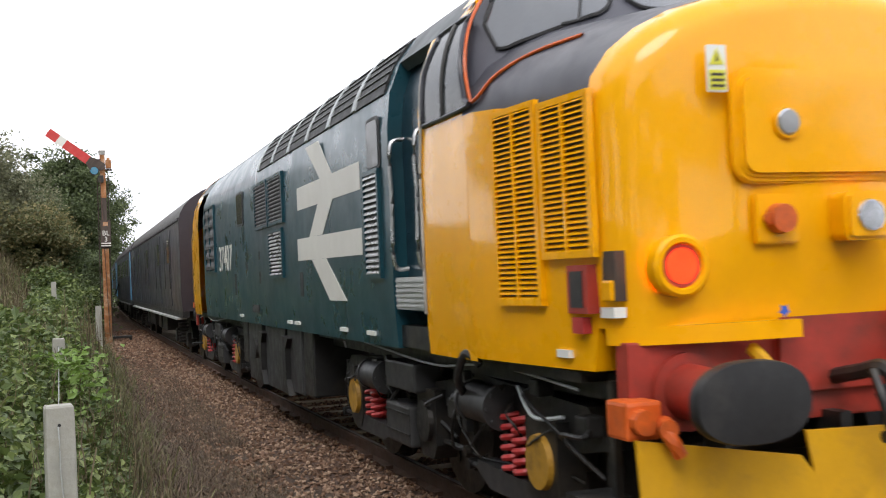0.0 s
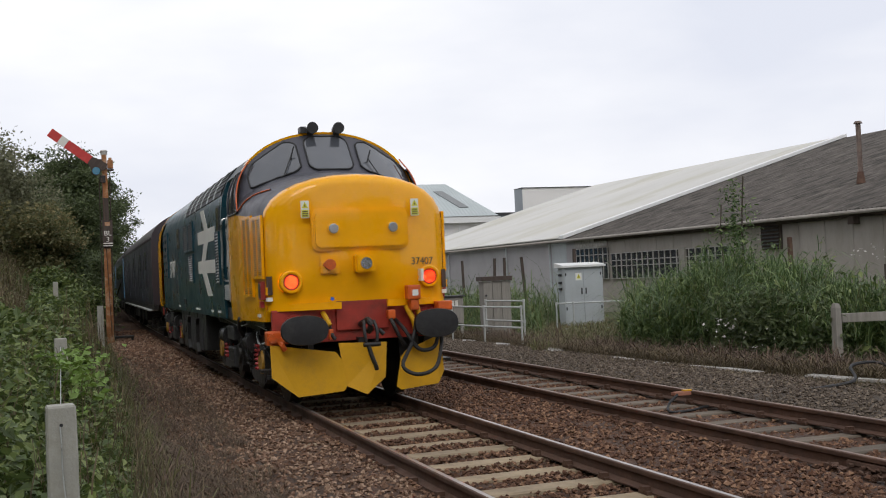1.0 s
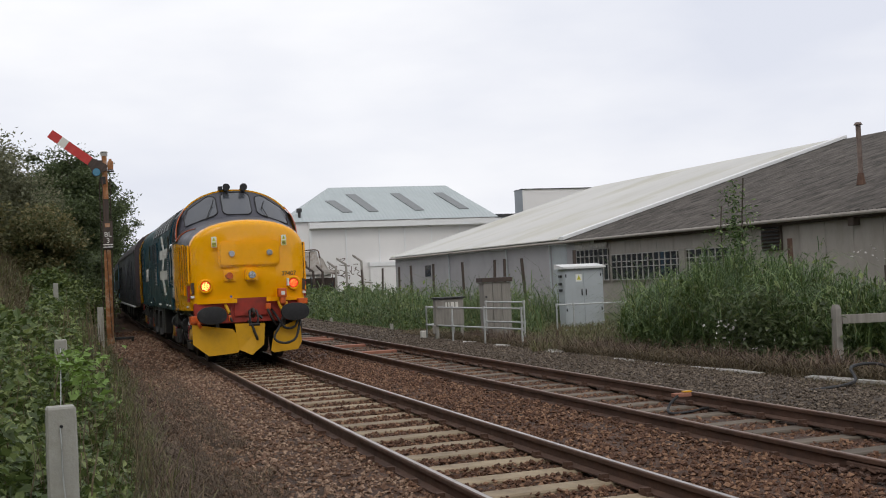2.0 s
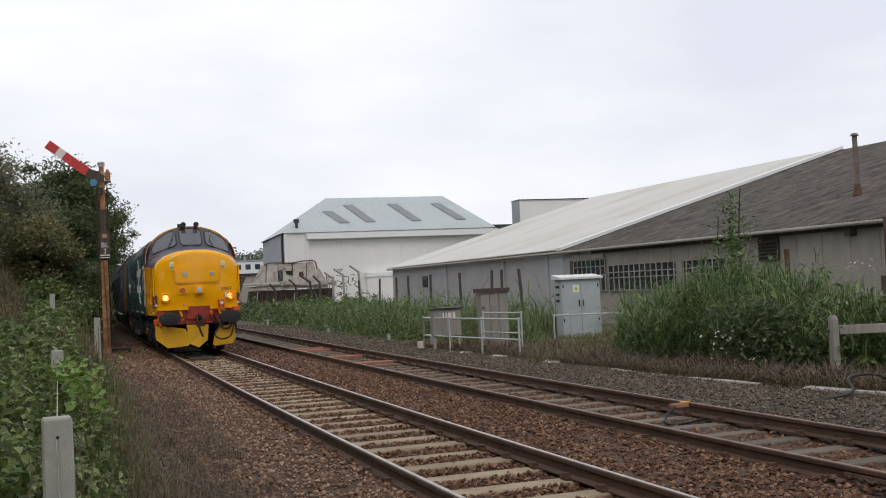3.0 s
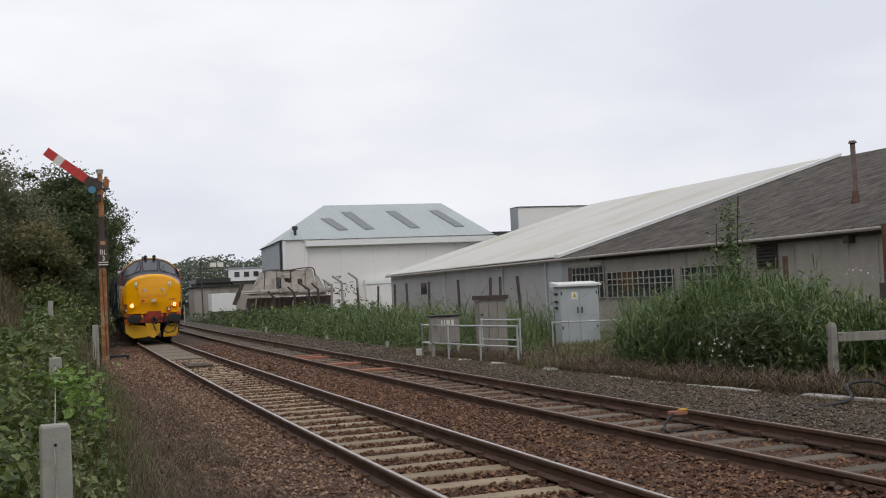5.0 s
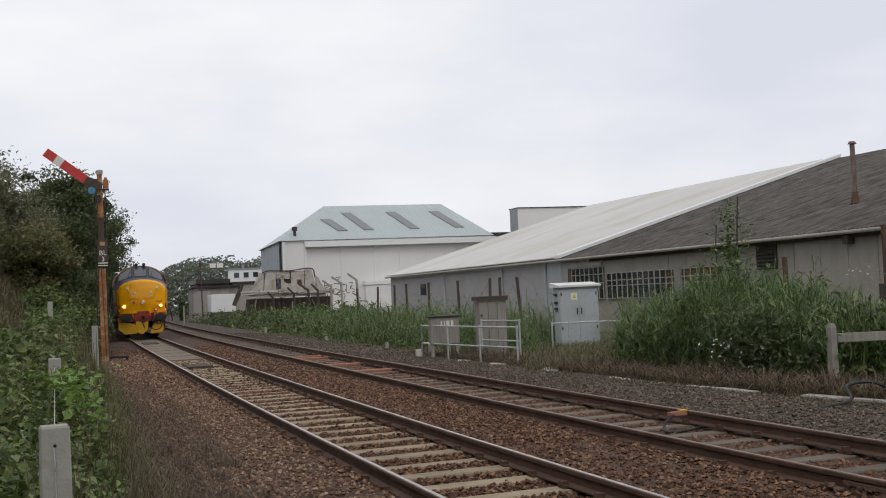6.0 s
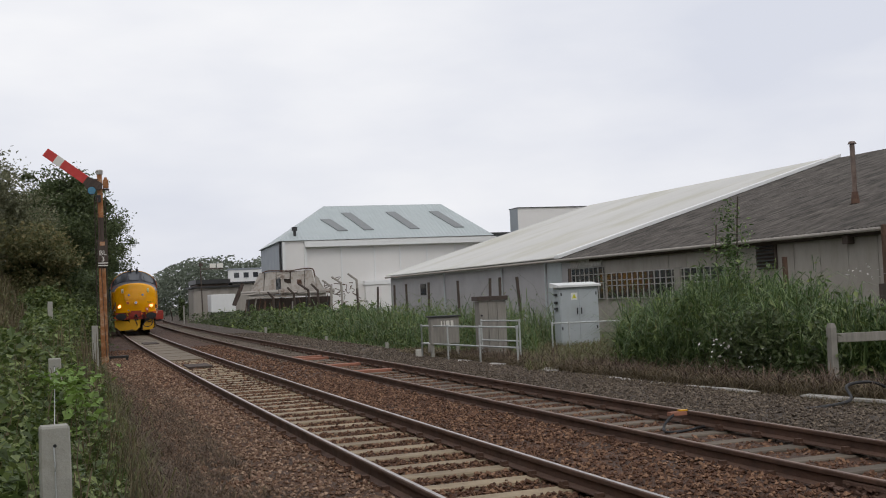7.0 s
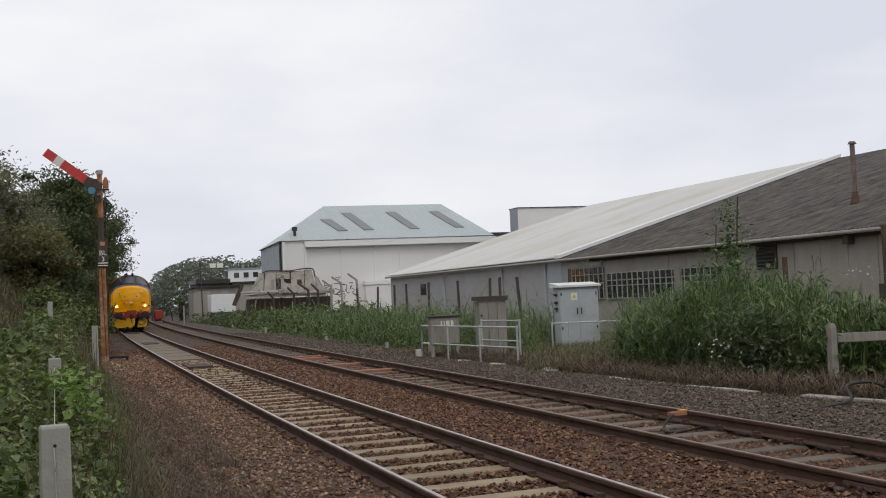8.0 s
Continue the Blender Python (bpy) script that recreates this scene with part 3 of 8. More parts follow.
def hangar():
    thing = empty("hangar", pose(23.05, 110.4, 0, 0, 0, -4), "large pale grey hangar with a hipped metal roof", "building")
    w, d, ez, rz = 23.0, 19.0, 8.0, 12.4
    bm = bmesh.new()
    wall_quad(bm, (0, 0), (w, 0), -0.5, ez, 0.2)
    part("wall", bm, HANGAR, thing, "pale grey front wall of tall panels")
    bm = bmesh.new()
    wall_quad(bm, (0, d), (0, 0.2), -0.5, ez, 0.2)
    part("wall", bm, HANGAR_SIDE, thing, "side wall with its shade put into a darker grey")
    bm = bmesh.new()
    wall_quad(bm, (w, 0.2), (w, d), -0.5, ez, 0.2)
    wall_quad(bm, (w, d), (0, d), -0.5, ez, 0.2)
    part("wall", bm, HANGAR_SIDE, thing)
    bm = bmesh.new()
    o = 0.3
    c = [(-o, -o, ez), (w + o, -o, ez), (w + o, d + o, ez), (-o, d + o, ez), (6.2, d / 2, rz), (20.2, d / 2, rz)]
    v = [bm.verts.new(p) for p in c]
    for f in ((0, 1, 5, 4), (1, 2, 5), (2, 3, 4, 5), (3, 0, 4), (0, 3, 2, 1)):
        bm.faces.new([v[i] for i in f])
    roof = part("roof", bm, HANGAR_ROOF, thing, "grey-green hipped metal roof")
    k = (rz - ez) / (d / 2 + o)
    for xb, yb, xt, yt in ((6.35, 1.9, 5.05, 5.3), (9.25, 1.95, 7.75, 7.1), (14.4, 1.95, 12.9, 7.1), (19.55, 2.05, 18.0, 7.0)):
        bm = bmesh.new()
        loft(bm, [[(x, y, ez + (y + o) * k + h) for x, y in ((xb, yb), (xb + 1.05, yb), (xt + 1.1, yt), (xt, yt))] for h in (0.02, 0.1)], close=True)
        part("rooflight", bm, SKYLIGHT, roof, "dark rooflight strip")
    part("fascia", boxes((2.3, w + 0.4, -0.75, -0.3, ez - 0.75, ez - 0.15)), TRIM, thing, "white sliding door track cover")
    for x in (0.15, 2.4):
        part("corner_trim", boxes((x - 0.14, x + 0.14, -0.25, -0.02, -0.4, ez - 0.1)), TRIM, thing)
    for x in (6.2, 9.8, 12.6, 15.6, 18.8):
        part("panel_seam", boxes((x - 0.07, x + 0.07, -0.1, -0.004, -0.4, ez - 0.75)), TRIM, thing)
    part("door_base", boxes((8.5, 14.0, -1.0, -0.01, -0.4, 3.05)), HANGAR, thing)
    part("door_base_cap", boxes((8.4, 14.1, -1.1, -0.01, 3.06, 3.5)), TRIM, thing)
    part("downpipe", rods([((-0.15, 0.6, -0.3), (-0.15, 0.6, ez - 0.1))], 0.12, 8), UNDER, thing)
    bm = bmesh.new()
    rod(bm, (1.5, 1.0, ez), (1.5, 1.0, ez + 1.1), 0.16)
    rod(bm, (1.5, 1.0, ez + 1.1), (1.5, 1.0, ez + 1.5), 0.3)
    part("vent_stack", bm, UNDER, thing, "dark roof vent stack")


def far_block():
    thing = empty("flat_roofed_block", pose(45.4, 100, 0, 0, 0, -4), "pale flat-roofed block behind the shed", "building")
    bm = boxes((0, 16, 0, 2.2, -0.5, 10.2))
    part("wall", bm, HANGAR, thing)
    part("roof", boxes((-0.12, 16.2, -0.12, 2.3, 10.205, 10.27)), UNDER, thing, "dark flat roof edge")
    # dark sheet over the side wall, coloured as its shade
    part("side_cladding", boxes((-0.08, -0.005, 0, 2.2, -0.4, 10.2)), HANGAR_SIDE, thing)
    low = empty("low_block", pose(46.8, 118, 0), "dark-roofed low block between the buildings", "building")
    part("wall", boxes((0, 6, 0, 8, -0.5, 8.5)), HANGAR_SIDE, low)
    part("roof", boxes((-0.2, 6.2, -0.2, 8.2, 8.51, 8.85)), UNDER, low)


def office():
    thing = empty("site_office", pose(25.2, 160, 0, 0, 0, -8), "white flat-roofed office with a row of windows", "building")
    part("wall", boxes((0, 9, 0, 6, -0.4, 6.7)), TRIM, thing)
    part("roof", boxes((-0.1, 9.1, -0.1, 6.1, 6.72, 6.95)), HANGAR_SIDE, thing)
    for x in (0.8, 2.2, 3.6, 5.0):
        part("window", boxes((x, x + 0.75, -0.06, -0.01, 5.55, 6.3)), WINDARK, thing)
    dark = empty("dark_barn", pose(19.3, 150, 0), "dark low barn behind the line", "building")
    part("wall", boxes((0, 4.3, 0, 8, -0.4, 4.6)), OLDWOOD_SHADE, dark)
    part("roof", boxes((-0.2, 4.5, -0.3, 8.3, 4.61, 5.2)), UNDER, dark)
    low = empty("works_store", pose(24.2, 150, 0, 0, 0, -4), "grey-brown low store with a flat roof", "building")
    part("wall", boxes((0, 10.5, 0, 6, -0.4, 4.5)), WALLOLD, low)
    part("roof", boxes((-0.2, 10.7, -0.3, 6.2, 4.51, 4.75)), UNDER, low)
    van = empty("box_trailer", pose(15.2, 108, 0, 0, 0, -4), "white box trailer parked by the fence", "trailer")
    part("body", boxes((0, 2.4, 0, 5.0, 0.9, 2.7), bevel=0.05), TRIM, van)
    for x in (0.2, 2.2):
        for y in (1.0, 4.0):
            part("wheel", rods([((x - 0.12, y, 0.25), (x + 0.12, y, 0.25))], 0.45, 16), BLACK, van)
    part("chassis", boxes((0.3, 2.1, 0.2, 4.8, 0.6, 0.89)), UNDER, van)
    hut = empty("lineside_hut", pose(14.8, 122, 0), "grey-brown shed beyond the trailer", "shed")
    part("wall", boxes((0.5, 5.6, 0, 5, -0.4, 3.6)), WALLOLD, hut)
    part("roof", boxes((0.2, 5.9, -0.3, 5.3, 3.61, 3.8)), UNDER, hut)
    red = empty("red_container", pose(12.2, 135, 0), "small red skip by the line", "skip")
    part("body", boxes((0, 1.0, 0, 2, 0.2, 1.3), bevel=0.08), RED, red)
    part("base", boxes((0.1, 0.9, 0.1, 1.9, -0.4, 0.19)), UNDER, red)


def wreck():
    """The broken pale cabin and hull over a dark block of painted shade, with cranked concrete posts before it."""
    rng = random.Random(5)
    thing = empty("scrap_heap", pose(19.0, 86, 0, 0, 0, -8), "wrecked pale cabin on rusty struts, painted shade below, panels torn", "scrap heap")

    def sheet(name, pts, material, y, thick=0.06, label="", lean=0.16):
        """A crumpled plate from its outline in x and z; it leans back as it rises."""
        bm = bmesh.new()
        slab(bm, pts, lambda u, v, d: (u, y + (v - 2.4) * lean - d, v), thick)
        bmesh.ops.triangulate(bm, faces=[f for f in bm.faces if len(f.verts) > 4])
        bmesh.ops.subdivide_edges(bm, edges=list(bm.edges), cuts=2, use_grid_fill=True)
        for v in bm.verts:
            v.co += Vector((rng.uniform(-1, 1) * 0.03, rng.uniform(-1, 1) * 0.06, rng.uniform(-1, 1) * 0.03))
        return part(name, bm, material, thing, label)

    # solid dark block stands for the shade inside the cabin
    bm = bmesh.new()
    loft(bm, [[(-3.3, -0.7, 2.3), (1.4, -0.7, 2.3), (1.4, 1.6, 2.3), (-3.3, 1.6, 2.3)], [(-2.7, -0.4, 4.05), (1.0, -0.4, 4.15), (1.0, 1.3, 4.15), (-2.7, 1.3, 4.05)]], close=True)
    part("cabin_interior", bm, OLDWOOD_SHADE, thing, "dark block put in for the shaded inside of the cabin")
    for pts in ([(-3.75, 2.5), (-2.72, 2.52), (-2.62, 4.0), (-2.95, 4.06)], [(-2.66, 2.5), (-1.72, 2.48), (-1.66, 4.1), (-2.5, 4.05)],
                [(-1.3, 2.5), (-0.55, 2.55), (-0.5, 3.1), (-0.98, 3.2), (-1.24, 3.9)], [(-0.5, 2.5), (0.55, 2.5), (0.62, 4.12), (-0.42, 4.02)],
                [(0.62, 2.55), (1.62, 2.5), (1.35, 3.55), (1.22, 4.15), (0.7, 4.2)], [(-1.62, 3.55), (-0.6, 3.5), (-0.55, 4.05), (-1.58, 4.1)]):
        sheet("cabin_panel", pts, DEBRIS, -0.85, 0.06, "torn chalky cabin panel")
    sheet("cabin_side", [(1.62, 2.5), (2.25, 2.45), (1.75, 3.5), (1.38, 4.0)], DEBRIS, -0.55, 0.06)
    sheet("patch", [(0.02, 3.05), (0.36, 3.05), (0.36, 3.4), (0.02, 3.4)], RUST, -0.95, 0.03, "rusty square opening")
    # no real gap: a dark sheet coloured as its shadow
    sheet("shadow_gap", [(-1.7, 2.55), (-1.34, 2.55), (-1.36, 3.6), (-1.68, 3.6)], WINDARK, -0.86, 0.03, "dark sheet painted as the shadow in an upright opening")
    for za, zb, x0, x1, y in ((2.28, 2.56, -4.5, 3.0, -1.35), (2.0, 2.24, -3.9, 2.3, -1.15)):
        n = 5
        for k in range(n):
            xa, xb = x0 + (x1 - x0) * k / n, x0 + (x1 - x0) * (k + 0.96) / n
            dz = rng.uniform(-0.08, 0.08)
            sheet("hull_plate", [(xa, za + dz), (xb, za + dz + rng.uniform(-0.06, 0.06)), (xb, zb + dz), (xa, zb + dz + rng.uniform(-0.05, 0.08))], DEBRIS, y, 0.09, "bent pale hull plate")
    bm = bmesh.new()
    tube(bm, [(-2.75, -0.7, 4.05), (-2.2, -0.7, 4.2), (-0.6, -0.7, 4.14), (0.4, -0.7, 4.26), (1.3, -0.7, 4.22), (1.45, -0.7, 3.6)], 0.055, 6)
    part("top_rail", bm, RUST, thing, "bent rusty roof rail")
    # solid block, its dark colour standing for the shade below the hull
    part("under_frame", boxes((-4.0, 2.8, -0.6, 1.6, -0.35, 1.98)), OLDWOOD_SHADE, thing, "dark block put in for the shade under the hull")
    for k in range(22):
        x = -4.3 + k * 0.34 + rng.uniform(-0.1, 0.1)
        bm = bmesh.new()
        rod(bm, (x, -1.2, rng.uniform(-0.3, 0.3)), (x + rng.uniform(-0.5, 0.5), -1.05, rng.uniform(1.5, 2.3)), rng.uniform(0.03, 0.07), seg=6)
        part("broken_strut", bm, rng.choice((RUST, WALLOLD, UNDER)), thing)
    sheet("leaning_board", [(-5.2, 1.6), (-4.9, 1.5), (-4.2, 3.2), (-4.4, 3.4)], OLDWOOD_SHADE, -0.9, 0.08, "weathered leaning board")
    for x, h, arm in ((-2.0, 2.0, 0.45), (-0.4, 2.3, 0.5), (0.75, 2.55, 0.75), (1.5, 2.5, 0.5), (2.6, 2.75, 0.7), (3.4, 3.0, 0.75), (4.65, 3.2, 0.7)):
        bm = bmesh.new()
        lean = rng.uniform(-0.18, 0.1)
        rod(bm, (x - lean, -2.2, -0.35), (x, -2.2, h), 0.11, 0.095, 6)
        rod(bm, (x + 0.02, -2.2, h - 0.05), (x - arm, -2.2, h + 0.5), 0.09, 0.075, 6)
        part("cranked_post", bm, OLDWOOD_SHADE if x < 2 else WALLOLD, thing, "cranked concrete fence post")
    for k in range(26):
        a = Vector((rng.uniform(2.4, 4.9), -2.1, rng.uniform(0.5, 3.3)))
        bm = bmesh.new()
        tube(bm, [a, a + Vector((rng.uniform(-0.4, 0.4), 0, rng.uniform(-0.3, 0.4))), a + Vector((rng.uniform(-0.7, 0.7), 0, rng.uniform(-0.6, 0.3)))], 0.028, 4)
        part("loose_wire", bm, RUST, thing)


old_shed()
hangar()
far_block()
office()
wreck()
# ---- the train ----
def section(w, z0, zs, zc, n=14, power=2.15, tuck=0.02):
    """Half-round body section: upright sides, arched top; from the near-side foot over the crown to the other foot."""
    pts = [(-w + tuck, z0), (-w, z0 + 0.35)] + [(-w, z0 + 0.35 + (zs - z0 - 0.35) * k / 3) for k in (1, 2)]
    for i in range(n + 1):
        a = math.pi * (1 - i / n)
        c, s = math.cos(a), math.sin(a)
        pts.append((w * math.copysign(abs(c) ** (2 / power), c), zs + (zc - zs) * abs(s) ** (2 / power)))
    return pts + [(-x, z) for x, z in pts[3::-1]]


BODY = dict(w=1.35, z0=1.13, zs=2.78, zc=3.84)


def nose_at(y):
    """Nose section parameters by distance from the buffer faces."""
    w = np.interp(y, [0.38, 0.5, 1.9, 2.1], [1.19, 1.205, 1.343, 1.351])
    zs = np.interp(y, [0.4, 1.9], [2.42, 2.62])
    zc = np.interp(y, [0.4, 0.9, 1.9, 2.3], [3.02, 3.09, 3.21, 3.24])
    return w, zs, zc


def nose_ring(y, inset=0.0):
    z0 = float(np.interp(y, [0.66, 0.72], [1.365, 1.15]))
    w, zs, zc = nose_at(y)
    return section(w - inset, z0, zs - inset * 0.6, zc - inset)


def bow(x):
    """How far the nose front curves back from its middle."""
    return 0.09 * (abs(x) / 0.93) ** 3


def nose_mesh():
    bm = bmesh.new()
    rings = []
    R = 0.15
    for k in range(7):
        a = math.pi / 2 * k / 6
        y = 0.40 + R * (1 - math.sin(a))
        rings.append([(x, y, z) for x, z in nose_ring(0.40 + R, R * (1 - math.cos(a)))])
    rings = rings[::-1]
    front = rings[0]
    flat = []
    for k in (0.6, 0.25):
        flat.append([(x * k, 0.40 - 0.03 * (1 - k), 2.0 + (z - 2.0) * k) for x, _, z in front])
    rings = flat[::-1] + rings
    for y in (0.64, 0.66, 0.72, 0.85, 1.1, 1.4, 1.7, 2.0, 2.3):
        rings.append([(x, y, z) for x, z in nose_ring(y)])

    def pick(c):
        w, zs, zc = nose_at(c.y)
        return 1 if c.y > 0.645 and c.z > zs + 0.03 else 0
    loft(bm, rings, close=True, caps=False, mi=pick)
    for v in bm.verts:
        v.co.y += bow(v.co.x) * min(1.0, max(0.0, (1.1 - v.co.y) / 0.7))
    # flat front's centre
    bm.verts.ensure_lookup_table()
    n = len(front)
    bm.faces.new([bm.verts[i] for i in range(n)])
    return bm


def louvre_panel(parent, x, y0, y1, z0, z1, columns, rows_n, frame_mat, slat_mat, back_mat, turn=0.0, proud=0.012):
    """A framed louvre on a flank; slats slope outwards. turn: degrees by which the flank is splayed."""
    sgn = -1 if x < 0 else 1
    m = Matrix.Translation((x, y0, 0)) @ pose(0, 0, 0, 0, 0, turn)
    w = y1 - y0

    def out(a, b):
        return (min(sgn * a, sgn * b), max(sgn * a, sgn * b))
    body = part("louvre", boxes((*out(-0.01, proud), 0, w, z0, z1)), back_mat, parent, m=m)
    bm = bmesh.new()
    for a, b, c, d in ((-0.025, w + 0.025, z0 - 0.025, z0 + 0.01), (-0.025, w + 0.025, z1 - 0.01, z1 + 0.025), (-0.025, 0.012, z0, z1), (w - 0.012, w + 0.025, z0, z1)):
        box(bm, *out(-0.005, 0.03), a, b, c, d)
    for k in range(1, columns):
        box(bm, *out(-0.005, 0.032), w * k / columns - 0.011, w * k / columns + 0.011, z0, z1)
    part("louvre_frame", bm, frame_mat, body)
    h = (z1 - z0) / rows_n
    for i in range(rows_n):
        z = z0 + h * (i + 0.5)
        bm = bmesh.new()
        loft(bm, [[(sgn * 0.008, y, z + h * 0.45), (sgn * 0.029, y, z - h * 0.05), (sgn * 0.03, y, z - h * 0.34), (sgn * 0.008, y, z + h * 0.12)] for y in (0.008, w - 0.008)], close=True)
        part("slat", bm, slat_mat, body)
    return body


def arch_point(ring_a, ring_b, u, v):
    """A point on the ruled surface between two arches, u 0..1 across, v 0..1 up."""
    def along(r):
        f = u * (len(r) - 1)
        i = min(int(f), len(r) - 2)
        t = f - i
        return Vector(r[i]) * (1 - t) + Vector(r[i + 1]) * t
    return along(ring_a) * (1 - v) + along(ring_b) * v


def bogie(parent, y_mid, flip, wheels):
    """Three-axle bogie under the body, with its springs, boxes, cylinders and pipes."""
    bg_ = new("bogie")
    bg_.parent = parent
    bg_.matrix_basis = pose(0, y_mid, 0, 0, 0, 180 if flip else 0)
    for sx in (-1, 1):
        bm = bmesh.new()
        loft(bm, [[(sx * xx, y, z) for y, z in ((-2.75, 0.72), (-2.5, 0.92), (-1.0, 0.98), (0, 0.86), (1.0, 0.98), (2.5, 0.92), (2.75, 0.72), (2.4, 0.66), (1.2, 0.78), (0, 0.68), (-1.2, 0.78), (-2.4, 0.66))] for xx in (0.93, 1.05)], close=True)
        part("side_frame", bm, GREASE, bg_)
        for y in (-2.055, 0.0, 2.055):
            bm = bmesh.new()
            loft(bm, [[(sx * xx, y + a * 0.21, 0.572 + b * 0.27) for a, b in ((-1, -0.6), (-0.6, -1), (0.6, -1), (1, -0.6), (1, 0.9), (-1, 0.9))] for xx in (0.95, 1.13)], close=True)
            ab = part("axlebox", bm, GREASE, bg_)
            bm = bmesh.new()
            rod(bm, (sx * 1.12, y, 0.572), (sx * 1.165, y, 0.572), 0.165, 0.155, 24)
            if abs(y) > 1:
                part("axle_cover", bm, AXLE_YELLOW, ab, "yellow axle end cover")
            else:
                part("axle_cover", bm, GREASE, ab)
        for y in (-1.50, -1.68, 1.50, 1.68):
            bm = bmesh.new()
            tube(bm, [(sx * 1.07 + 0.062 * math.cos(k * math.pi / 3), y + 0.062 * math.sin(k * math.pi / 3), 0.42 + k * 0.0105) for k in range(37)], 0.021, 6)
            part("coil_spring", bm, SPRING, bg_, "red coil spring", smooth=True)
        for ya, yb in ((-2.3, -1.0), (1.0, 2.3)):
            bm = bmesh.new()
            loft(bm, [[(sx * xx, y, z) for y, z in ((ya, 0.34), (ya + 0.2, 0.27), (yb - 0.2, 0.27), (yb, 0.36), (yb, 0.43), (ya, 0.4))] for xx in (0.98, 1.12)], close=True)
            part("spring_beam", bm, UNDER, bg_)
        for y in (-1.2, 1.3):
            bm = bmesh.new()
            rod(bm, (sx * 1.12, y - 0.27, 0.82), (sx * 1.12, y + 0.2, 0.82), 0.125, seg=20)
            rod(bm, (sx * 1.12, y - 0.3, 0.82), (sx * 1.12, y - 0.27, 0.82), 0.145, seg=20)
            rod(bm, (sx * 1.12, y + 0.2, 0.82), (sx * 1.12, y + 0.235, 0.82), 0.14, seg=20)
            rod(bm, (sx * 1.12, y + 0.23, 0.82), (sx * 1.12, y + 0.6, 0.8), 0.032)
            for k in range(8):
                q = k * math.pi / 4
                rod(bm, (sx * 1.12 + 0.115 * math.cos(q), y - 0.315, 0.82 + 0.115 * math.sin(q)), (sx * 1.12 + 0.115 * math.cos(q), y - 0.3, 0.82 + 0.115 * math.sin(q)), 0.014, seg=6)
            part("brake_cylinder", bm, UNDER, bg_, smooth=True)
        # brake rigging: slack rods, hangers and levers beside each wheel
        for y in (-2.72, -1.33, -0.72, 0.72, 1.33, 2.72):
            bm = bmesh.new()
            loft(bm, [[(sx * xx, y + a * 0.035 + lean, z) for a, lean, z in ((-1, 0, 0.86), (1, 0, 0.86), (1, 0.05, 0.3), (-1, 0.05, 0.3))] for xx in (1.0, 1.035)], close=True)
            part("brake_hanger", bm, GREASE, bg_)
        bm = bmesh.new()
        for ya, yb, z in ((-2.7, -0.75, 0.36), (0.75, 2.7, 0.36), (-0.7, 0.7, 0.44)):
            rod(bm, (sx * 1.06, ya, z), (sx * 1.06, yb, z), 0.02, seg=8)
            for yy in (ya, yb):
                rod(bm, (sx * 1.02, yy, z), (sx * 1.1, yy, z), 0.04, seg=10)
        part("pull_rod", bm, GREASE, bg_, smooth=True)
        part("sandbox", boxes((min(sx * 0.98, sx * 1.2), max(sx * 0.98, sx * 1.2), 0.2, 0.85, 0.34, 0.66), bevel=0.025), UNDER, bg_, "dark grey sandbox")
        part("sandbox_band", boxes((min(sx * 1.2, sx * 1.21), max(sx * 1.2, sx * 1.21), 0.22, 0.83, 0.585, 0.6), (min(sx * 1.2, sx * 1.21), max(sx * 1.2, sx * 1.21), 0.22, 0.83, 0.43, 0.445)), GREASE, bg_)
        part("equipment_box", boxes((min(sx * 1.0, sx * 1.22), max(sx * 1.0, sx * 1.22), 0.0, 0.75, 0.78, 1.0), bevel=0.02), UNDER, bg_)
        for ya, yb, za in ((0.95, 1.02, 0.7), (-0.9, -0.82, 0.6)):
            part("bracket", boxes((min(sx * 1.1, sx * 1.15), max(sx * 1.1, sx * 1.15), ya, yb, za, 1.01)), UNDER, bg_)
        bm = bmesh.new()
        tube(bm, [(sx * 1.15, -2.6, 1.03), (sx * 1.18, -1.5, 1.09), (sx * 1.18, -0.4, 1.02), (sx * 1.2, 0.9, 1.08), (sx * 1.17, 2.2, 1.12), (sx * 1.1, 2.5, 1.0)], 0.009, 6)
        tube(bm, [(sx * 1.1, -2.3, 0.85), (sx * 1.17, -2.05, 0.83), (sx * 1.15, -1.8, 0.98)], 0.013, 6)
        part("pipe", bm, CABINET, bg_, "dusty pale air pipes", smooth=True)
        rnd = random.Random(9)
        for k in range(16):
            y = -2.6 + k * 0.33 + rnd.uniform(-0.1, 0.1)
            bm = bmesh.new()
            z = rnd.uniform(0.74, 1.04)
            tube(bm, [(sx * 1.08, y, z), (sx * 1.17, y + rnd.uniform(-0.1, 0.1), z - 0.06), (sx * 1.14, y + rnd.uniform(-0.35, 0.35), z - rnd.uniform(0.1, 0.3)), (sx * 1.02, y + rnd.uniform(-0.2, 0.2), z - 0.3)], rnd.choice((0.008, 0.011, 0.015)), 6)
            part("hose", bm, rnd.choice((GREASE, BLACK, UNDER)), bg_, smooth=True)
            if k % 2 == 0:
                s = rnd.uniform(0.05, 0.11)
                part("casting", boxes((min(sx * 1.04, sx * 1.15), max(sx * 1.04, sx * 1.15), y - s, y + s, z - s, z + s * 0.6), bevel=0.015), rnd.choice((GREASE, UNDER)), bg_)
        part("step", boxes((min(sx * 1.05, sx * 1.3), max(sx * 1.05, sx * 1.3), -2.95, -2.7, 0.5, 0.53), (min(sx * 1.1, sx * 1.14), max(sx * 1.1, sx * 1.14), -2.95, -2.9, 0.5, 1.1)), GREASE, bg_)
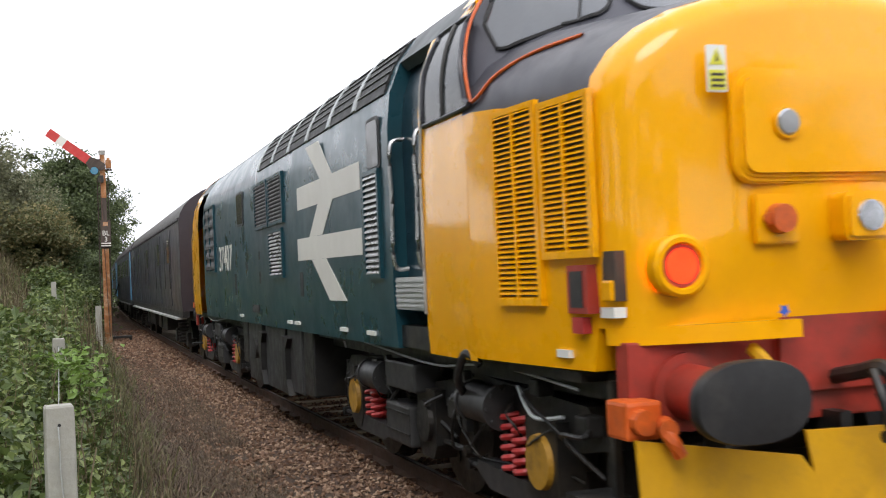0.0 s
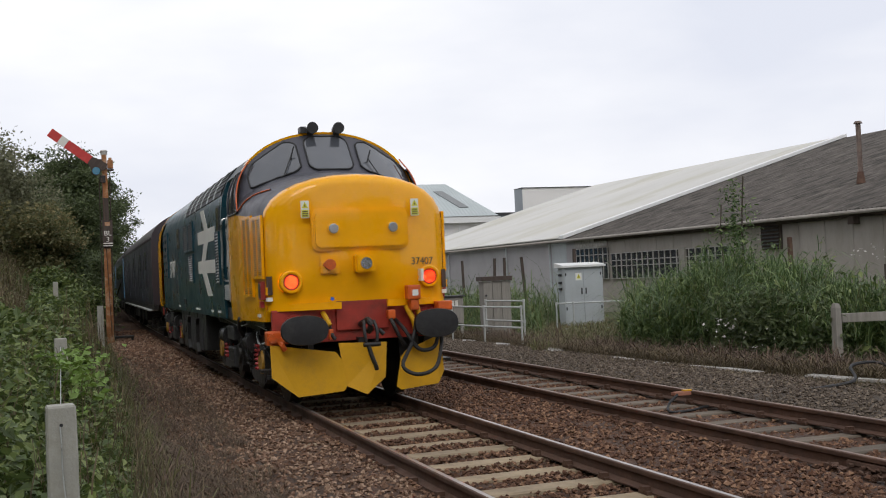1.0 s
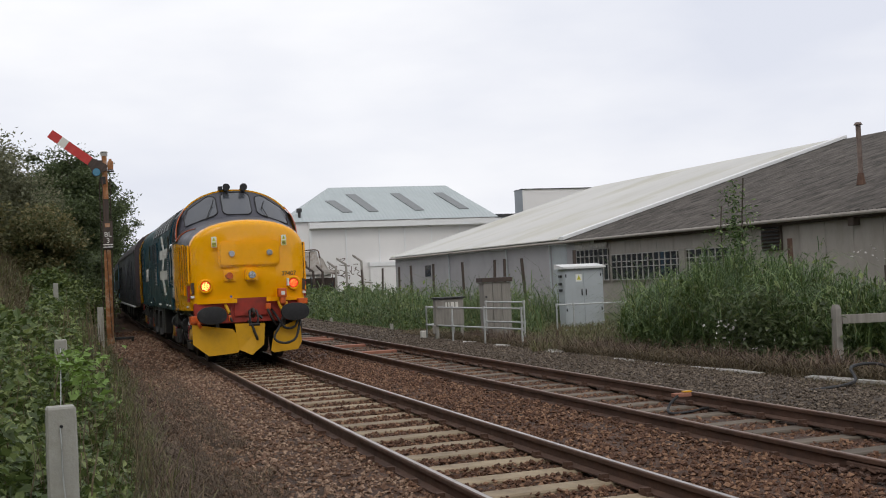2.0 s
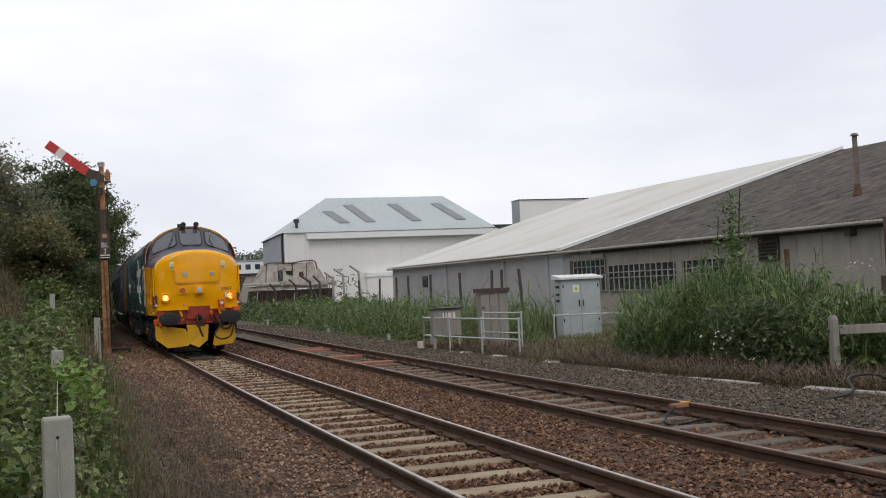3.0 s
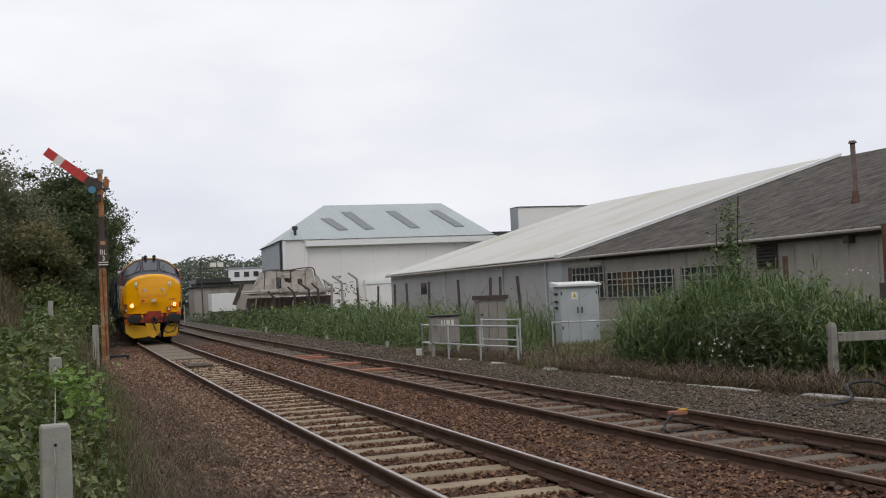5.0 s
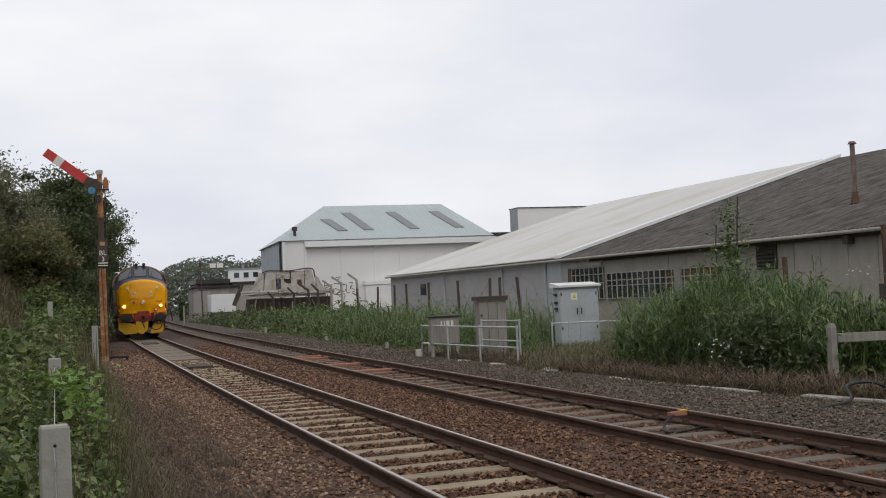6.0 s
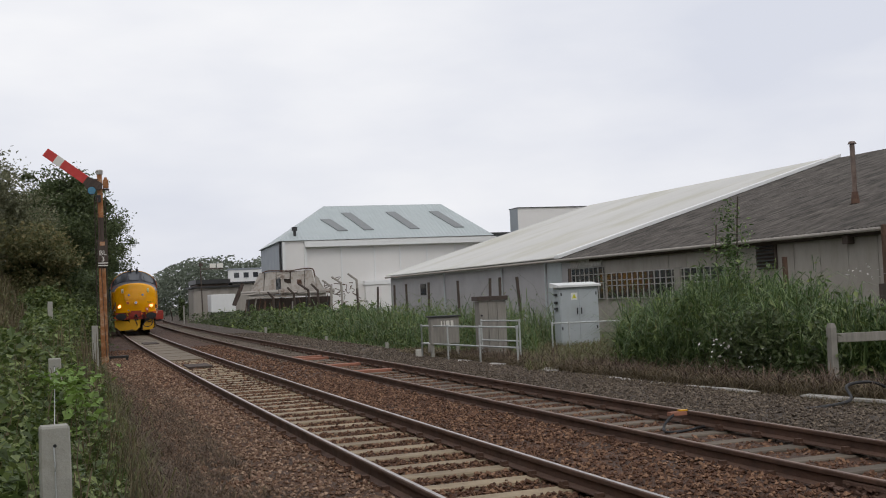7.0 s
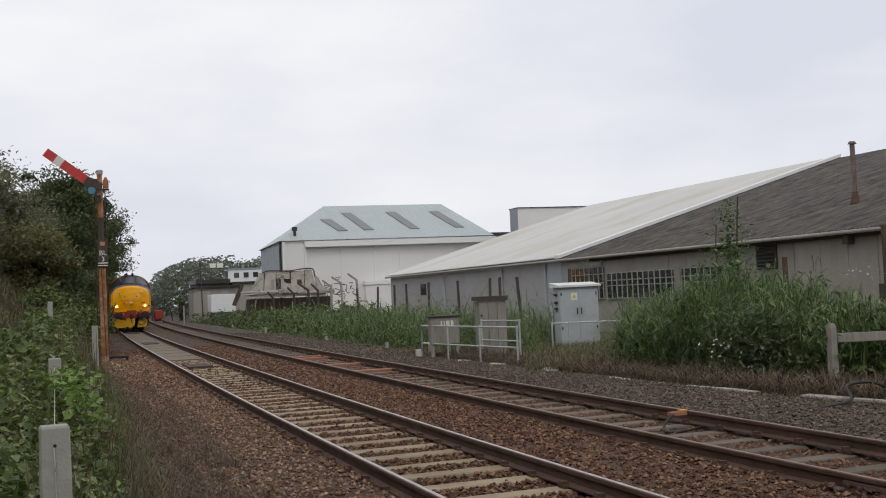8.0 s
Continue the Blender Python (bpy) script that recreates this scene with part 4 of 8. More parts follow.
    for y in (-2.055, 0.0, 2.055):
        bm = bmesh.new()
        for sx in (-1, 1):
            rod(bm, (sx * 0.69, 0, 0), (sx * 0.82, 0, 0), 0.565, seg=32)
            rod(bm, (sx * 0.66, 0, 0), (sx * 0.69, 0, 0), 0.6, seg=32)
            for k in range(6):
                a = k * math.pi / 3
                rod(bm, (sx * 0.825, math.cos(a) * 0.36, math.sin(a) * 0.36), (sx * 0.835, math.cos(a) * 0.36, math.sin(a) * 0.36), 0.06, seg=8)
        rod(bm, (-1.1, 0, 0), (1.1, 0, 0), 0.09)
        w_ = part("wheelset", bm, GREASE, bg_, m=pose(0, y, 0.572))
        wheels.append((w_, (0, y, 0.572), 0.572, -1 if not flip else 1))
    return bg_


LOCO_WHEELS = []


def locomotive():
    loco = empty("diesel_locomotive", vehicle_pose(3.85, 3.7, 14.98), "dark teal diesel locomotive with a yellow nose, moving along the track", "locomotive")
    # noses at both ends
    nose = part("nose", nose_mesh(), [YELLOW, SLATE], loco, "bright yellow rounded nose with a slate top", smooth=True)
    part("nose", nose_mesh(), [YELLOW, SLATE], loco, smooth=True, m=Matrix.Translation((0, 18.75, 0)) @ Matrix.Rotation(math.pi, 4, "Z"))
    # body shells
    body = section(**BODY)

    def shell(name, y0, y1, sec, mats, pick=None, label="", steps=1):
        bm = bmesh.new()
        loft(bm, [[(x, y0 + (y1 - y0) * k / steps, z) for x, z in sec] for k in range(steps + 1)], mi=pick)
        return part(name, bm, mats, loco, label, smooth=True)

    shell("engine_room_body", 3.72, 15.03, body, [TEAL, ROOF], lambda c: 1 if c.z > 3.42 else 0, "glossy dark teal body side with a dusty roof", 8)
    small = section(1.235, 1.40, 2.78, 3.76)
    shell("door_recess", 2.95, 3.75, small, [TEAL_SHADED, ROOF], lambda c: 1 if c.z > 3.5 else 0, "recessed cab door, shade put into its darker teal")
    shell("door_recess", 15.0, 15.8, small, [TEAL_SHADED, ROOF], lambda c: 1 if c.z > 3.5 else 0)
    roofcap = [p for p in body if p[1] > 3.25]
    for ya, yb in ((2.95, 3.75), (15.0, 15.8)):
        bm = bmesh.new()
        inner = [(x * 0.95, z - 0.06) for x, z in roofcap]
        loft(bm, [[(x, y, z) for x, z in roofcap + inner[::-1]] for y in (ya, yb)], close=True)
        part("roof_panel", bm, ROOF, loco, smooth=True)
    cabpick = lambda c: (1 if (c.z > 3.36 and c.y > 2.5 and c.y < 16.25) else 0)
    for ya, yb, mid in ((2.1, 2.98, 2.52), (16.65, 15.77, 16.23)):
        bm = bmesh.new()
        def slant(y, x, z):
            return y if y != ya else ya + math.copysign(max(0.0, (z - 2.6)) * 0.26, mid - ya)
        loft(bm, [[(x, slant(y, x, z), z) for x, z in body] for y in (ya, mid, yb)], mi=cabpick, caps=False)
        part("cab_shell", bm, [YELLOW, ROOF], loco, "yellow cab side under a grey roof", smooth=True)
    for sx in (-1, 1):
        part("step_plate", boxes((min(sx * 1.22, sx * 1.335), max(sx * 1.22, sx * 1.335), 3.0, 3.70, 1.42, 1.655)), GALV, loco, "ribbed pale step plate")
        for k in range(6):
            part("step_rib", boxes((min(sx * 1.335, sx * 1.345), max(sx * 1.335, sx * 1.345), 3.01, 3.69, 1.44 + k * 0.036, 1.455 + k * 0.036)), GALV, loco)
        part("sill", boxes((min(sx * 1.2, sx * 1.30), max(sx * 1.2, sx * 1.30), 2.9, 3.75, 1.14, 1.3)), GREASE, loco)
        for y in (3.04, 3.64):
            bm = bmesh.new()
            tube(bm, [(sx * 1.25, y, 1.72), (sx * 1.36, y, 1.76), (sx * 1.36, y, 2.2), (sx * 1.36, y, 2.62), (sx * 1.25, y, 2.68)], 0.017, 8)
            part("grab_rail", bm, SILVER, loco, "bright steel grab rail", smooth=True)
        # cab side window following the roof curve, arched at the rear
        def flank(z, off):
            return sx * (1.35 * (1 - max(0.0, (z - 2.78) / 1.06) ** 2.15) ** (1 / 2.15) + off)
        zr = [2.66 + 0.05 * k for k in range(13)]
        front_y = [2.05 + (z - 2.66) * 0.30 for z in zr]
        rear_y = [2.86 - 0.9 * max(0.0, z - 2.98) ** 1.5 for z in zr]
        bm = bmesh.new()
        loft(bm, [[(flank(z, 0.006), a, z), (flank(z, 0.006), (a + b) / 2, z), (flank(z, 0.006), b, z)] for z, a, b in zip(zr, front_y, rear_y)], caps=False)
        sw = part("cab_side_window", bm, SIDE_GLASS, loco, "dark cab side window", smooth=True)
        rim = [(flank(z, 0.008), b, z) for z, b in zip(zr, rear_y)] + [(flank(z, 0.008), a, z) for z, a in list(zip(zr, front_y))[::-1]]
        bm = bmesh.new()
        tube(bm, rim + [rim[0]], 0.016, 6)
        part("window_frame", bm, SLATE, sw, smooth=True)
        bm = bmesh.new()
        tube(bm, [(flank(z, 0.01), 2.46, z) for z in zr], 0.016, 6)
        part("window_bar", bm, UNDER, sw, smooth=True)
        bm = bmesh.new()
        tube(bm, [(flank(z, 0.01), b + 0.035, z) for z, b in zip([1.4 + 0.2 * k for k in range(6)], [2.92] * 6)] + [(flank(z, 0.01), b + 0.04, z) for z, b in zip(zr, rear_y)], 0.012, 6)
        part("door_edge_strip", bm, WHITE_KERB, loco, "pale edge strip behind the cab window", smooth=True)
        # louvres and small windows of the engine room
        louvre_panel(loco, sx * 1.35, 3.98, 4.38, 1.68, 2.48, 1, 17, TEAL, SILVER if sx < 0 else TEAL, BLACK)
        louvre_panel(loco, sx * 1.35, 7.78, 8.6, 2.34, 2.86, 1, 12, TEAL, UNDER, BLACK)
        louvre_panel(loco, sx * 1.35, 8.72, 9.55, 2.34, 2.86, 1, 12, TEAL, UNDER, BLACK)
        louvre_panel(loco, sx * 1.35, 7.88, 8.65, 1.73, 2.24, 1, 12, TEAL, SILVER, BLACK)
        louvre_panel(loco, sx * 1.35, 13.5, 14.6, 1.88, 2.92, 2, 6, TEAL, UNDER, BLACK)
        for ya, yb, za, zb in ((3.95, 4.26, 2.52, 2.88), (10.6, 11.1, 2.48, 2.88)):
            bm = bmesh.new()
            slab(bm, rounded(ya - 0.03, yb + 0.03, za - 0.03, zb + 0.03, 0.07), lambda u, v, d: (sx * (1.348 + d), u, v), 0.012)
            f = part("window_surround", bm, UNDER, loco)
            bm = bmesh.new()
            slab(bm, rounded(ya, yb, za, zb, 0.05), lambda u, v, d: (sx * (1.358 + d), u, v), 0.008)
            part("pane", bm, SIDE_GLASS, f)
        for ya, yb, za, zb in ((6.9, 7.05, 1.5, 1.75), (11.4, 11.55, 1.5, 1.8), (9.4, 9.5, 1.95, 2.05), (9.4, 9.5, 1.65, 1.8), (10.4, 10.55, 1.85, 1.95), (9.6, 10.1, 1.28, 1.38)):
            part("filler_recess", boxes((min(sx * 1.34, sx * 1.354), max(sx * 1.34, sx * 1.354), ya, yb, za, zb)), BLACK, loco)
        for y in (4.3, 5.2, 7.2, 7.6, 11.0):
            part("stencil_plate", boxes((min(sx * 1.33, sx * 1.3545), max(sx * 1.33, sx * 1.3545), y, y + 0.22, 1.2, 1.235)), LABEL_WHITE, loco)
        # double arrow, plain white bars (on both flanks)
        arrow = [((4.55, 2.39), (4.55, 2.62), (7.04, 2.62), (7.04, 2.39)), ((4.55, 1.855), (4.55, 2.075), (7.10, 2.095), (7.10, 1.87)),
                 ((5.50, 2.62), (5.98, 2.62), (6.55, 2.98), (5.98, 2.98)), ((5.50, 2.39), (6.10, 2.39), (6.52, 2.09), (5.95, 2.09)), ((5.85, 1.862), (6.45, 1.865), (5.75, 1.47), (5.12, 1.47))]
        for poly in arrow:
            bm = bmesh.new()
            slab(bm, poly, lambda u, v, d: (sx * (1.3505 + d), u, v), 0.004)
            part("emblem_bar", bm, WHITE, loco, "white bar of the large arrow emblem")
        # roof grilles along the cantrail
        g = new("roof_grille")
        g.parent = loco
        for k in range(6):
            ya, yb = 3.85 + k * 0.94, 3.85 + k * 0.94 + 0.82
            grid = [p for p in section(1.362, 1.13, 2.78, 3.852, n=40) if p[0] < 0 and 3.02 < p[1] < 3.5]
            bm = bmesh.new()
            loft(bm, [[(-sx * x, y, z) for x, z in grid + [(x * 0.97, z - 0.03) for x, z in grid[::-1]]] for y in (ya, yb)], close=True)
            gp = part("grille_panel", bm, BLACK, g, "black cantrail grille")
            bm = bmesh.new()
            for i in range(1, len(grid) - 1):
                x, z = grid[i]
                rod(bm, (-sx * x, ya, z + 0.006), (-sx * x, yb, z + 0.006), 0.01, seg=4)
            bm2 = bm
            bm2.verts.ensure_lookup_table()
            part("grille_mesh", bm2, UNDER, g)
            bm = bmesh.new()
            wide = [p for p in section(1.374, 1.13, 2.78, 3.864, n=40) if p[0] < 0 and 2.98 < p[1] < 3.55]
            loft(bm, [[(-sx * x, y, z) for x, z in wide + [(x * 0.96, z - 0.03) for x, z in wide[::-1]]] for y in (yb, yb + 0.12)], close=True)
            part("rib", bm, CABINET, g, "pale rib between grilles")
    # number on the flanks
    lettering("37407", 0.55, WHITE, loco, Matrix.Translation((-1.352, 12.45, 1.86)) @ Matrix(((0, 0, -1, 0), (-1, 0, 0, 0), (0, 1, 0, 0), (0, 0, 0, 1))), "fleet_number")
    # windscreens: slate surround between nose and roof, three panes
    for end in (0, 1):
        m = Matrix.Identity(4) if end == 0 else Matrix.Translation((0, 18.75, 0)) @ Matrix.Rotation(math.pi, 4, "Z")
        n = 28
        lower = [p for p in section(1.33, 1.18, 2.62, 3.19, n=n)][4:4 + n + 1]
        upper = [p for p in section(**BODY, n=n)][4:4 + n + 1]
        lower = [(x, 1.74 + 0.30 * abs(x / 1.33) ** 2, z) for x, z in lower]
        upper = [(x, 2.38 - 0.06 * abs(x / 1.35) ** 2, z) for x, z in upper]
        bm = bmesh.new()
        loft(bm, [[arch_point(lower, upper, u / n, v) for u in range(n + 1)] for v in (0, 0.33, 0.66, 1)], caps=False)
        scr = part("windscreen_surround", bm, SLATE, loco, "slate windscreen surround", m=m, smooth=True)
        # yellow brow along the roof edge
        bm = bmesh.new()
        crest = [p for p in upper if p[2] > 3.3]
        brow = [(x * 1.006, y - 0.03, z * 1.002) for x, y, z in crest]
        brow2 = [(x * 1.006, y + 0.2, z * 1.002) for x, y, z in crest]
        inner = [(x * 0.965, y - 0.01, z * 0.977) for x, y, z in crest]
        loft(bm, [inner, brow, brow2], caps=False)
        part("roof_brow", bm, YELLOW, loco, "yellow band round the roof edge", m=m, smooth=True)
        for ua, ub, va, vb, skew in ((0.175, 0.402, 0.07, 0.88, 1), (0.43, 0.57, 0.07, 0.9, 0), (0.598, 0.825, 0.07, 0.88, -1)):
            bm = bmesh.new()
            out = rounded(0, 1, 0, 1, 0.22, 5)
            fr, bk = [], []
            pts = []
            for a, b in out:
                u = ua + (ub - ua) * a
                v = va + (vb - va) * b
                if skew == 1 and a < 0.45:
                    v = va + (vb - va) * b * (0.80 + 0.20 * a / 0.45)
                if skew == -1 and a > 0.55:
                    v = va + (vb - va) * b * (0.80 + 0.20 * (1 - a) / 0.45)
                pts.append((u, v))
            cu, cv_ = (ua + ub) / 2, (va + vb) / 2
            ctr = arch_point(lower, upper, cu, cv_) + Vector((0, -0.02, 0.008))
            c = bm.verts.new(ctr)
            mid = [bm.verts.new(arch_point(lower, upper, cu + (u - cu) * 0.55, cv_ + (v - cv_) * 0.55) + Vector((0, -0.018, 0.008))) for u, v in pts]
            rim = [bm.verts.new(arch_point(lower, upper, u, v) + Vector((0, -0.016, 0.006))) for u, v in pts]
            low = [bm.verts.new(arch_point(lower, upper, u, v) + Vector((0, 0.01, -0.004))) for u, v in pts]
            k = len(pts)
            for i in range(k):
                j = (i + 1) % k
                bm.faces.new((c, mid[i], mid[j]))
                bm.faces.new((mid[i], rim[i], rim[j], mid[j]))
                bm.faces.new((rim[i], low[i], low[j], rim[j]))
            pane = part("windscreen_pane", bm, PANE, scr, "dark windscreen pane", smooth=True)
            bm = bmesh.new()
            ring = [arch_point(lower, upper, u, v) + Vector((0, -0.014, 0.006)) for u, v in pts]
            tube(bm, ring + [ring[0]], 0.014, 5)
            part("rubber_seal", bm, BLACK, scr, smooth=True)
        for u0, u1, v1 in ((0.33, 0.375, 0.5), (0.66, 0.63, 0.4)):
            bm = bmesh.new()
            a, b = arch_point(lower, upper, u0, 0.02) + Vector((0, -0.05, 0.02)), arch_point(lower, upper, u1, v1) + Vector((0, -0.06, 0.02))
            rod(bm, a, b, 0.009, seg=6)
            rod(bm, a + Vector((-0.1, 0.03, -0.02)), a, 0.012, seg=6)
            rod(bm, b - Vector((0.03, 0, 0.12)), b + Vector((0.04, 0, 0.12)), 0.01, seg=6)
            part("wiper", bm, BLACK, scr, "black windscreen wiper")
        for x in (-0.19, 0.2):
            bm = bmesh.new()
            rod(bm, (x, 2.16, 3.885), (x, 2.42, 3.885), 0.085, 0.05, 18)
            rod(bm, (x, 2.3, 3.83), (x, 2.6, 3.84), 0.05, seg=10)
            part("horn", bm, BLACK, loco, "black roof horn", m=m, smooth=True)
        bm = bmesh.new()
        box(bm, -0.34, -0.26, 2.3, 2.5, 3.83, 3.92)
        part("horn_bracket", bm, UNDER, loco, m=m)
    # front fittings
    F = 0.368

    def front(name, outline, thick, material, label="", y=F, parent=nose):
        bm = bmesh.new()
        slab(bm, outline, lambda u, v, d: (u, y - d, v), thick)
        bmesh.ops.bevel(bm, geom=[e for e in bm.edges if abs(e.verts[0].co.y - e.verts[1].co.y) < 1e-5 and e.verts[0].co.y < y - thick * 0.5], offset=min(0.02, thick * 0.5), segments=2, affect="EDGES")
        return part(name, bm, material, parent, label, smooth=True)

    front("headcode_panel", rounded(-0.63, 0.61, 2.06, 2.56, 0.09), 0.05, YELLOW, "raised yellow headcode panel", y=F + 0.02)
    front("headcode_rim", rounded(-0.66, 0.64, 2.03, 2.59, 0.11), 0.02, YELLOW, y=F + 0.02)
    for x in (-0.375, 0.42):
        bm = bmesh.new()
        rod(bm, (x, F + 0.01, 2.32), (x, F - 0.05, 2.32), 0.082, 0.078, 24)
        l = part("marker_lamp", bm, YELLOW, nose, smooth=True)
        bm = bmesh.new()
        rod(bm, (x, F - 0.05, 2.32), (x, F - 0.062, 2.32), 0.066, 0.055, 24)
        part("lens", bm, LENS, l, "clear round lens", smooth=True)
    front("socket_recess", rounded(-0.56, -0.31, 1.74, 1.98, 0.02), 0.02, YELLOW, "square socket recess", y=F + 0.01)
    bm = bmesh.new()
    rod(bm, (-0.435, F, 1.86), (-0.435, F - 0.07, 1.86), 0.075, 0.068, 18)
    rod(bm, (-0.5, F - 0.02, 1.86), (-0.5, F - 0.05, 1.86), 0.03, 0.03, 10)
    part("orange_socket", bm, ORANGE, nose, "round orange cable socket", smooth=True)
    hb = front("headlamp_box", rounded(-0.12, 0.15, 1.74, 1.98, 0.04), 0.13, YELLOW, "yellow headlamp housing", y=F + 0.01)
    bm = bmesh.new()
    rod(bm, (0.02, F - 0.11, 1.86), (0.02, F - 0.135, 1.86), 0.085, 0.075, 24)
    part("lens", bm, HEADGLOW, hb, "bright round headlamp lens", smooth=True)
    def turned(name, x, z, rows, material, parent, label=""):
        """A turned ring round the axis at x, z; rows of (radius, y)."""
        bm = bmesh.new()
        loft(bm, [[(x + r * math.cos(a), y, z + r * math.sin(a)) for a in (2 * math.pi * k / 28 for k in range(28))] for r, y in rows], close=True, caps=False)
        return part(name, bm, material, parent, label, smooth=True)

    for x in (-0.928, 0.928):
        yl = F + 0.09
        ring = turned("tail_lamp", x, 1.655, ((0.15, yl + 0.06), (0.15, yl - 0.02), (0.135, yl - 0.035), (0.112, yl - 0.035), (0.104, yl - 0.02)), YELLOW, nose, "yellow ringed tail lamp")
        turned("lens_ring", x, 1.655, ((0.106, yl - 0.015), (0.1, yl - 0.024), (0.084, yl - 0.022)), RED, ring)
        bm = bmesh.new()
        for k in range(-10, 11):
            u = k * 0.008
            half = math.sqrt(0.085 ** 2 - u * u)
            box(bm, x + u - 0.0012, x + u + 0.0012, yl - 0.03, yl + 0.006, 1.655 - half, 1.655 + half)
        part("lens", bm, TAIL, ring, "finned red lens, lit")
        turned("lamp_core", x, 1.655, ((0.086, yl + 0.012), (0.05, yl + 0.009), (0.001, yl + 0.008)), BULB, ring, "bright amber lamp core")
    for x in (-0.73, 0.74):
        st = front("warning_sticker", rounded(x - 0.055, x + 0.055, 2.465, 2.69, 0.008), 0.006, LABEL_WHITE, "white and yellow warning sticker", y=F + 0.004)
        bm = bmesh.new()
        slab(bm, [(x - 0.042, 2.595), (x + 0.042, 2.595), (x, 2.675)], lambda u, v, d: (u, F - 0.002 - d, v), 0.003)
        slab(bm, [(x - 0.046, 2.475), (x + 0.046, 2.475), (x + 0.046, 2.57), (x - 0.046, 2.57)], lambda u, v, d: (u, F - 0.002 - d, v), 0.003)
        part("yellow_mark", bm, LABEL_YELLOW, st)
        bm = bmesh.new()
        for z in (2.488, 2.515, 2.542):
            slab(bm, [(x - 0.036, z), (x + 0.036, z), (x + 0.036, z + 0.013), (x - 0.036, z + 0.013)], lambda u, v, d: (u, F - 0.0052 - d, v), 0.002)
        slab(bm, [(x - 0.008, 2.610), (x + 0.008, 2.610), (x, 2.660)], lambda u, v, d: (u, F - 0.0052 - d, v), 0.002)
        part("print", bm, INK, st)
    lettering("37407", 0.135, INK, nose, Matrix.Translation((0.83, F + 0.05, 1.82)) @ Matrix.Rotation(radians(13), 4, "Z") @ Matrix.Rotation(math.pi / 2, 4, "X"), "fleet_number")
    for x in (-0.42, 0.62):
        front("blue_star_mark", [(x + (0.035 if k % 2 else 0.016) * math.sin(k * math.pi / 5), 1.36 + 0.06 + (0.035 if k % 2 else 0.016) * math.cos(k * math.pi / 5)) for k in range(10)], 0.006, LABEL_BLUE, y=F)
    # near-side nose grilles, red frame and pocket
    for sx in (-1, 1):
        def sk(y):
            return sx * (float(nose_at(y)[0]) + 0.003)
        xa = sx * 1.285
        # dark backing colour stands for the shadow between the slats
        louvre_panel(loco, sx * (float(nose_at(1.23)[0]) + 0.002), 1.23, 1.68, 1.50, 2.54, 2, 36, YELLOW, YELLOW, OLDWOOD_SHADE, turn=-sx * 5.6)
        louvre_panel(loco, sx * (float(nose_at(0.72)[0]) + 0.002), 0.72, 1.16, 1.74, 2.51, 2, 27, YELLOW, YELLOW, OLDWOOD_SHADE, turn=-sx * 5.6)
        fr = part("extinguisher_pocket", boxes((min(sx * 1.2, sx * 1.268), max(sx * 1.2, sx * 1.262), 0.75, 0.97, 1.44, 1.68)), RED, loco, "red-framed equipment pocket")
        part("dark_inset", boxes((min(sx * 1.25, sx * 1.274), max(sx * 1.25, sx * 1.274), 0.80, 0.93, 1.47, 1.65)), UNDER, fr)
        part("red_plate", boxes((min(sx * 1.2, sx * 1.264), max(sx * 1.2, sx * 1.264), 0.82, 0.94, 1.34, 1.42)), SPRING, loco)
        # raised box, coloured dark as the shadow inside a recess
        pk = part("lamp_pocket", boxes((min(sx * 1.15, sx * 1.207), max(sx * 1.15, sx * 1.207), 0.575, 0.70, 1.50, 1.74)), OLDWOOD_SHADE, loco, "pocket with shadow painted in dark, and a yellow bracket")
        part("bracket", boxes((min(sx * 1.17, sx * 1.23), max(sx * 1.17, sx * 1.23), 0.59, 0.68, 1.5, 1.6), bevel=0.01), YELLOW, pk)
        part("white_label", boxes((min(sx * 1.15, sx * 1.216), max(sx * 1.15, sx * 1.216), 0.585, 0.72, 1.42, 1.47)), LABEL_WHITE, loco)
        part("white_label", boxes((min(sx * 1.2, sx * 1.262), max(sx * 1.2, sx * 1.262), 1.0, 1.14, 1.21, 1.25)), LABEL_WHITE, loco)
        line = []
        for y, z in ((2.22, 3.42), (2.14, 3.2), (2.07, 2.95), (1.98, 2.70)):
            line.append((sx * (1.35 * (1 - max(0.0, (z - 2.78) / 1.06) ** 2.15) ** (1 / 2.15) + 0.004), y, z))
        for y, a in ((1.9, 6), (1.75, 18), (1.5, 30), (1.15, 38)):
            w_, zs_, zc_ = nose_at(y)
            ca, sa = math.cos(radians(a)), math.sin(radians(a))
            line.append((sx * (w_ * ca ** (2 / 2.15) + 0.003), y, zs_ + (zc_ - zs_) * sa ** (2 / 2.15) + 0.004))
        bm = bmesh.new()
        tube(bm, line, 0.011, 6)
        part("orange_edge_line", bm, ORANGE, loco, "thin orange line edging the slate panel", smooth=True)
    # buffer beam and draw gear at both ends
    for end in (0, 1):
        m = Matrix.Identity(4) if end == 0 else Matrix.Translation((0, 18.75, 0)) @ Matrix.Rotation(math.pi, 4, "Z")
        beam = part("buffer_beam", boxes((-1.17, 1.17, 0.56, 0.68, 0.86, 1.3), bevel=0.01), RED, loco, "dirty red buffer beam", m=m)
        for xa, xb in ((-1.195, -0.29), (0.33, 1.195)):
            bm = bmesh.new()
            hem = []
            for k in range(17):
                x = xa + (xb - xa) * k / 16
                y = 0.55 - math.sqrt(0.0225 - min(0.142, max(0.0, abs(x) - 1.058)) ** 2)
                y += bow(x) * (1.1 - y) / 0.7 + 0.002
                hem.append([(x, y, 1.285), (x, y, 1.372), (x, y + 0.06, 1.372), (x, y + 0.06, 1.285)])
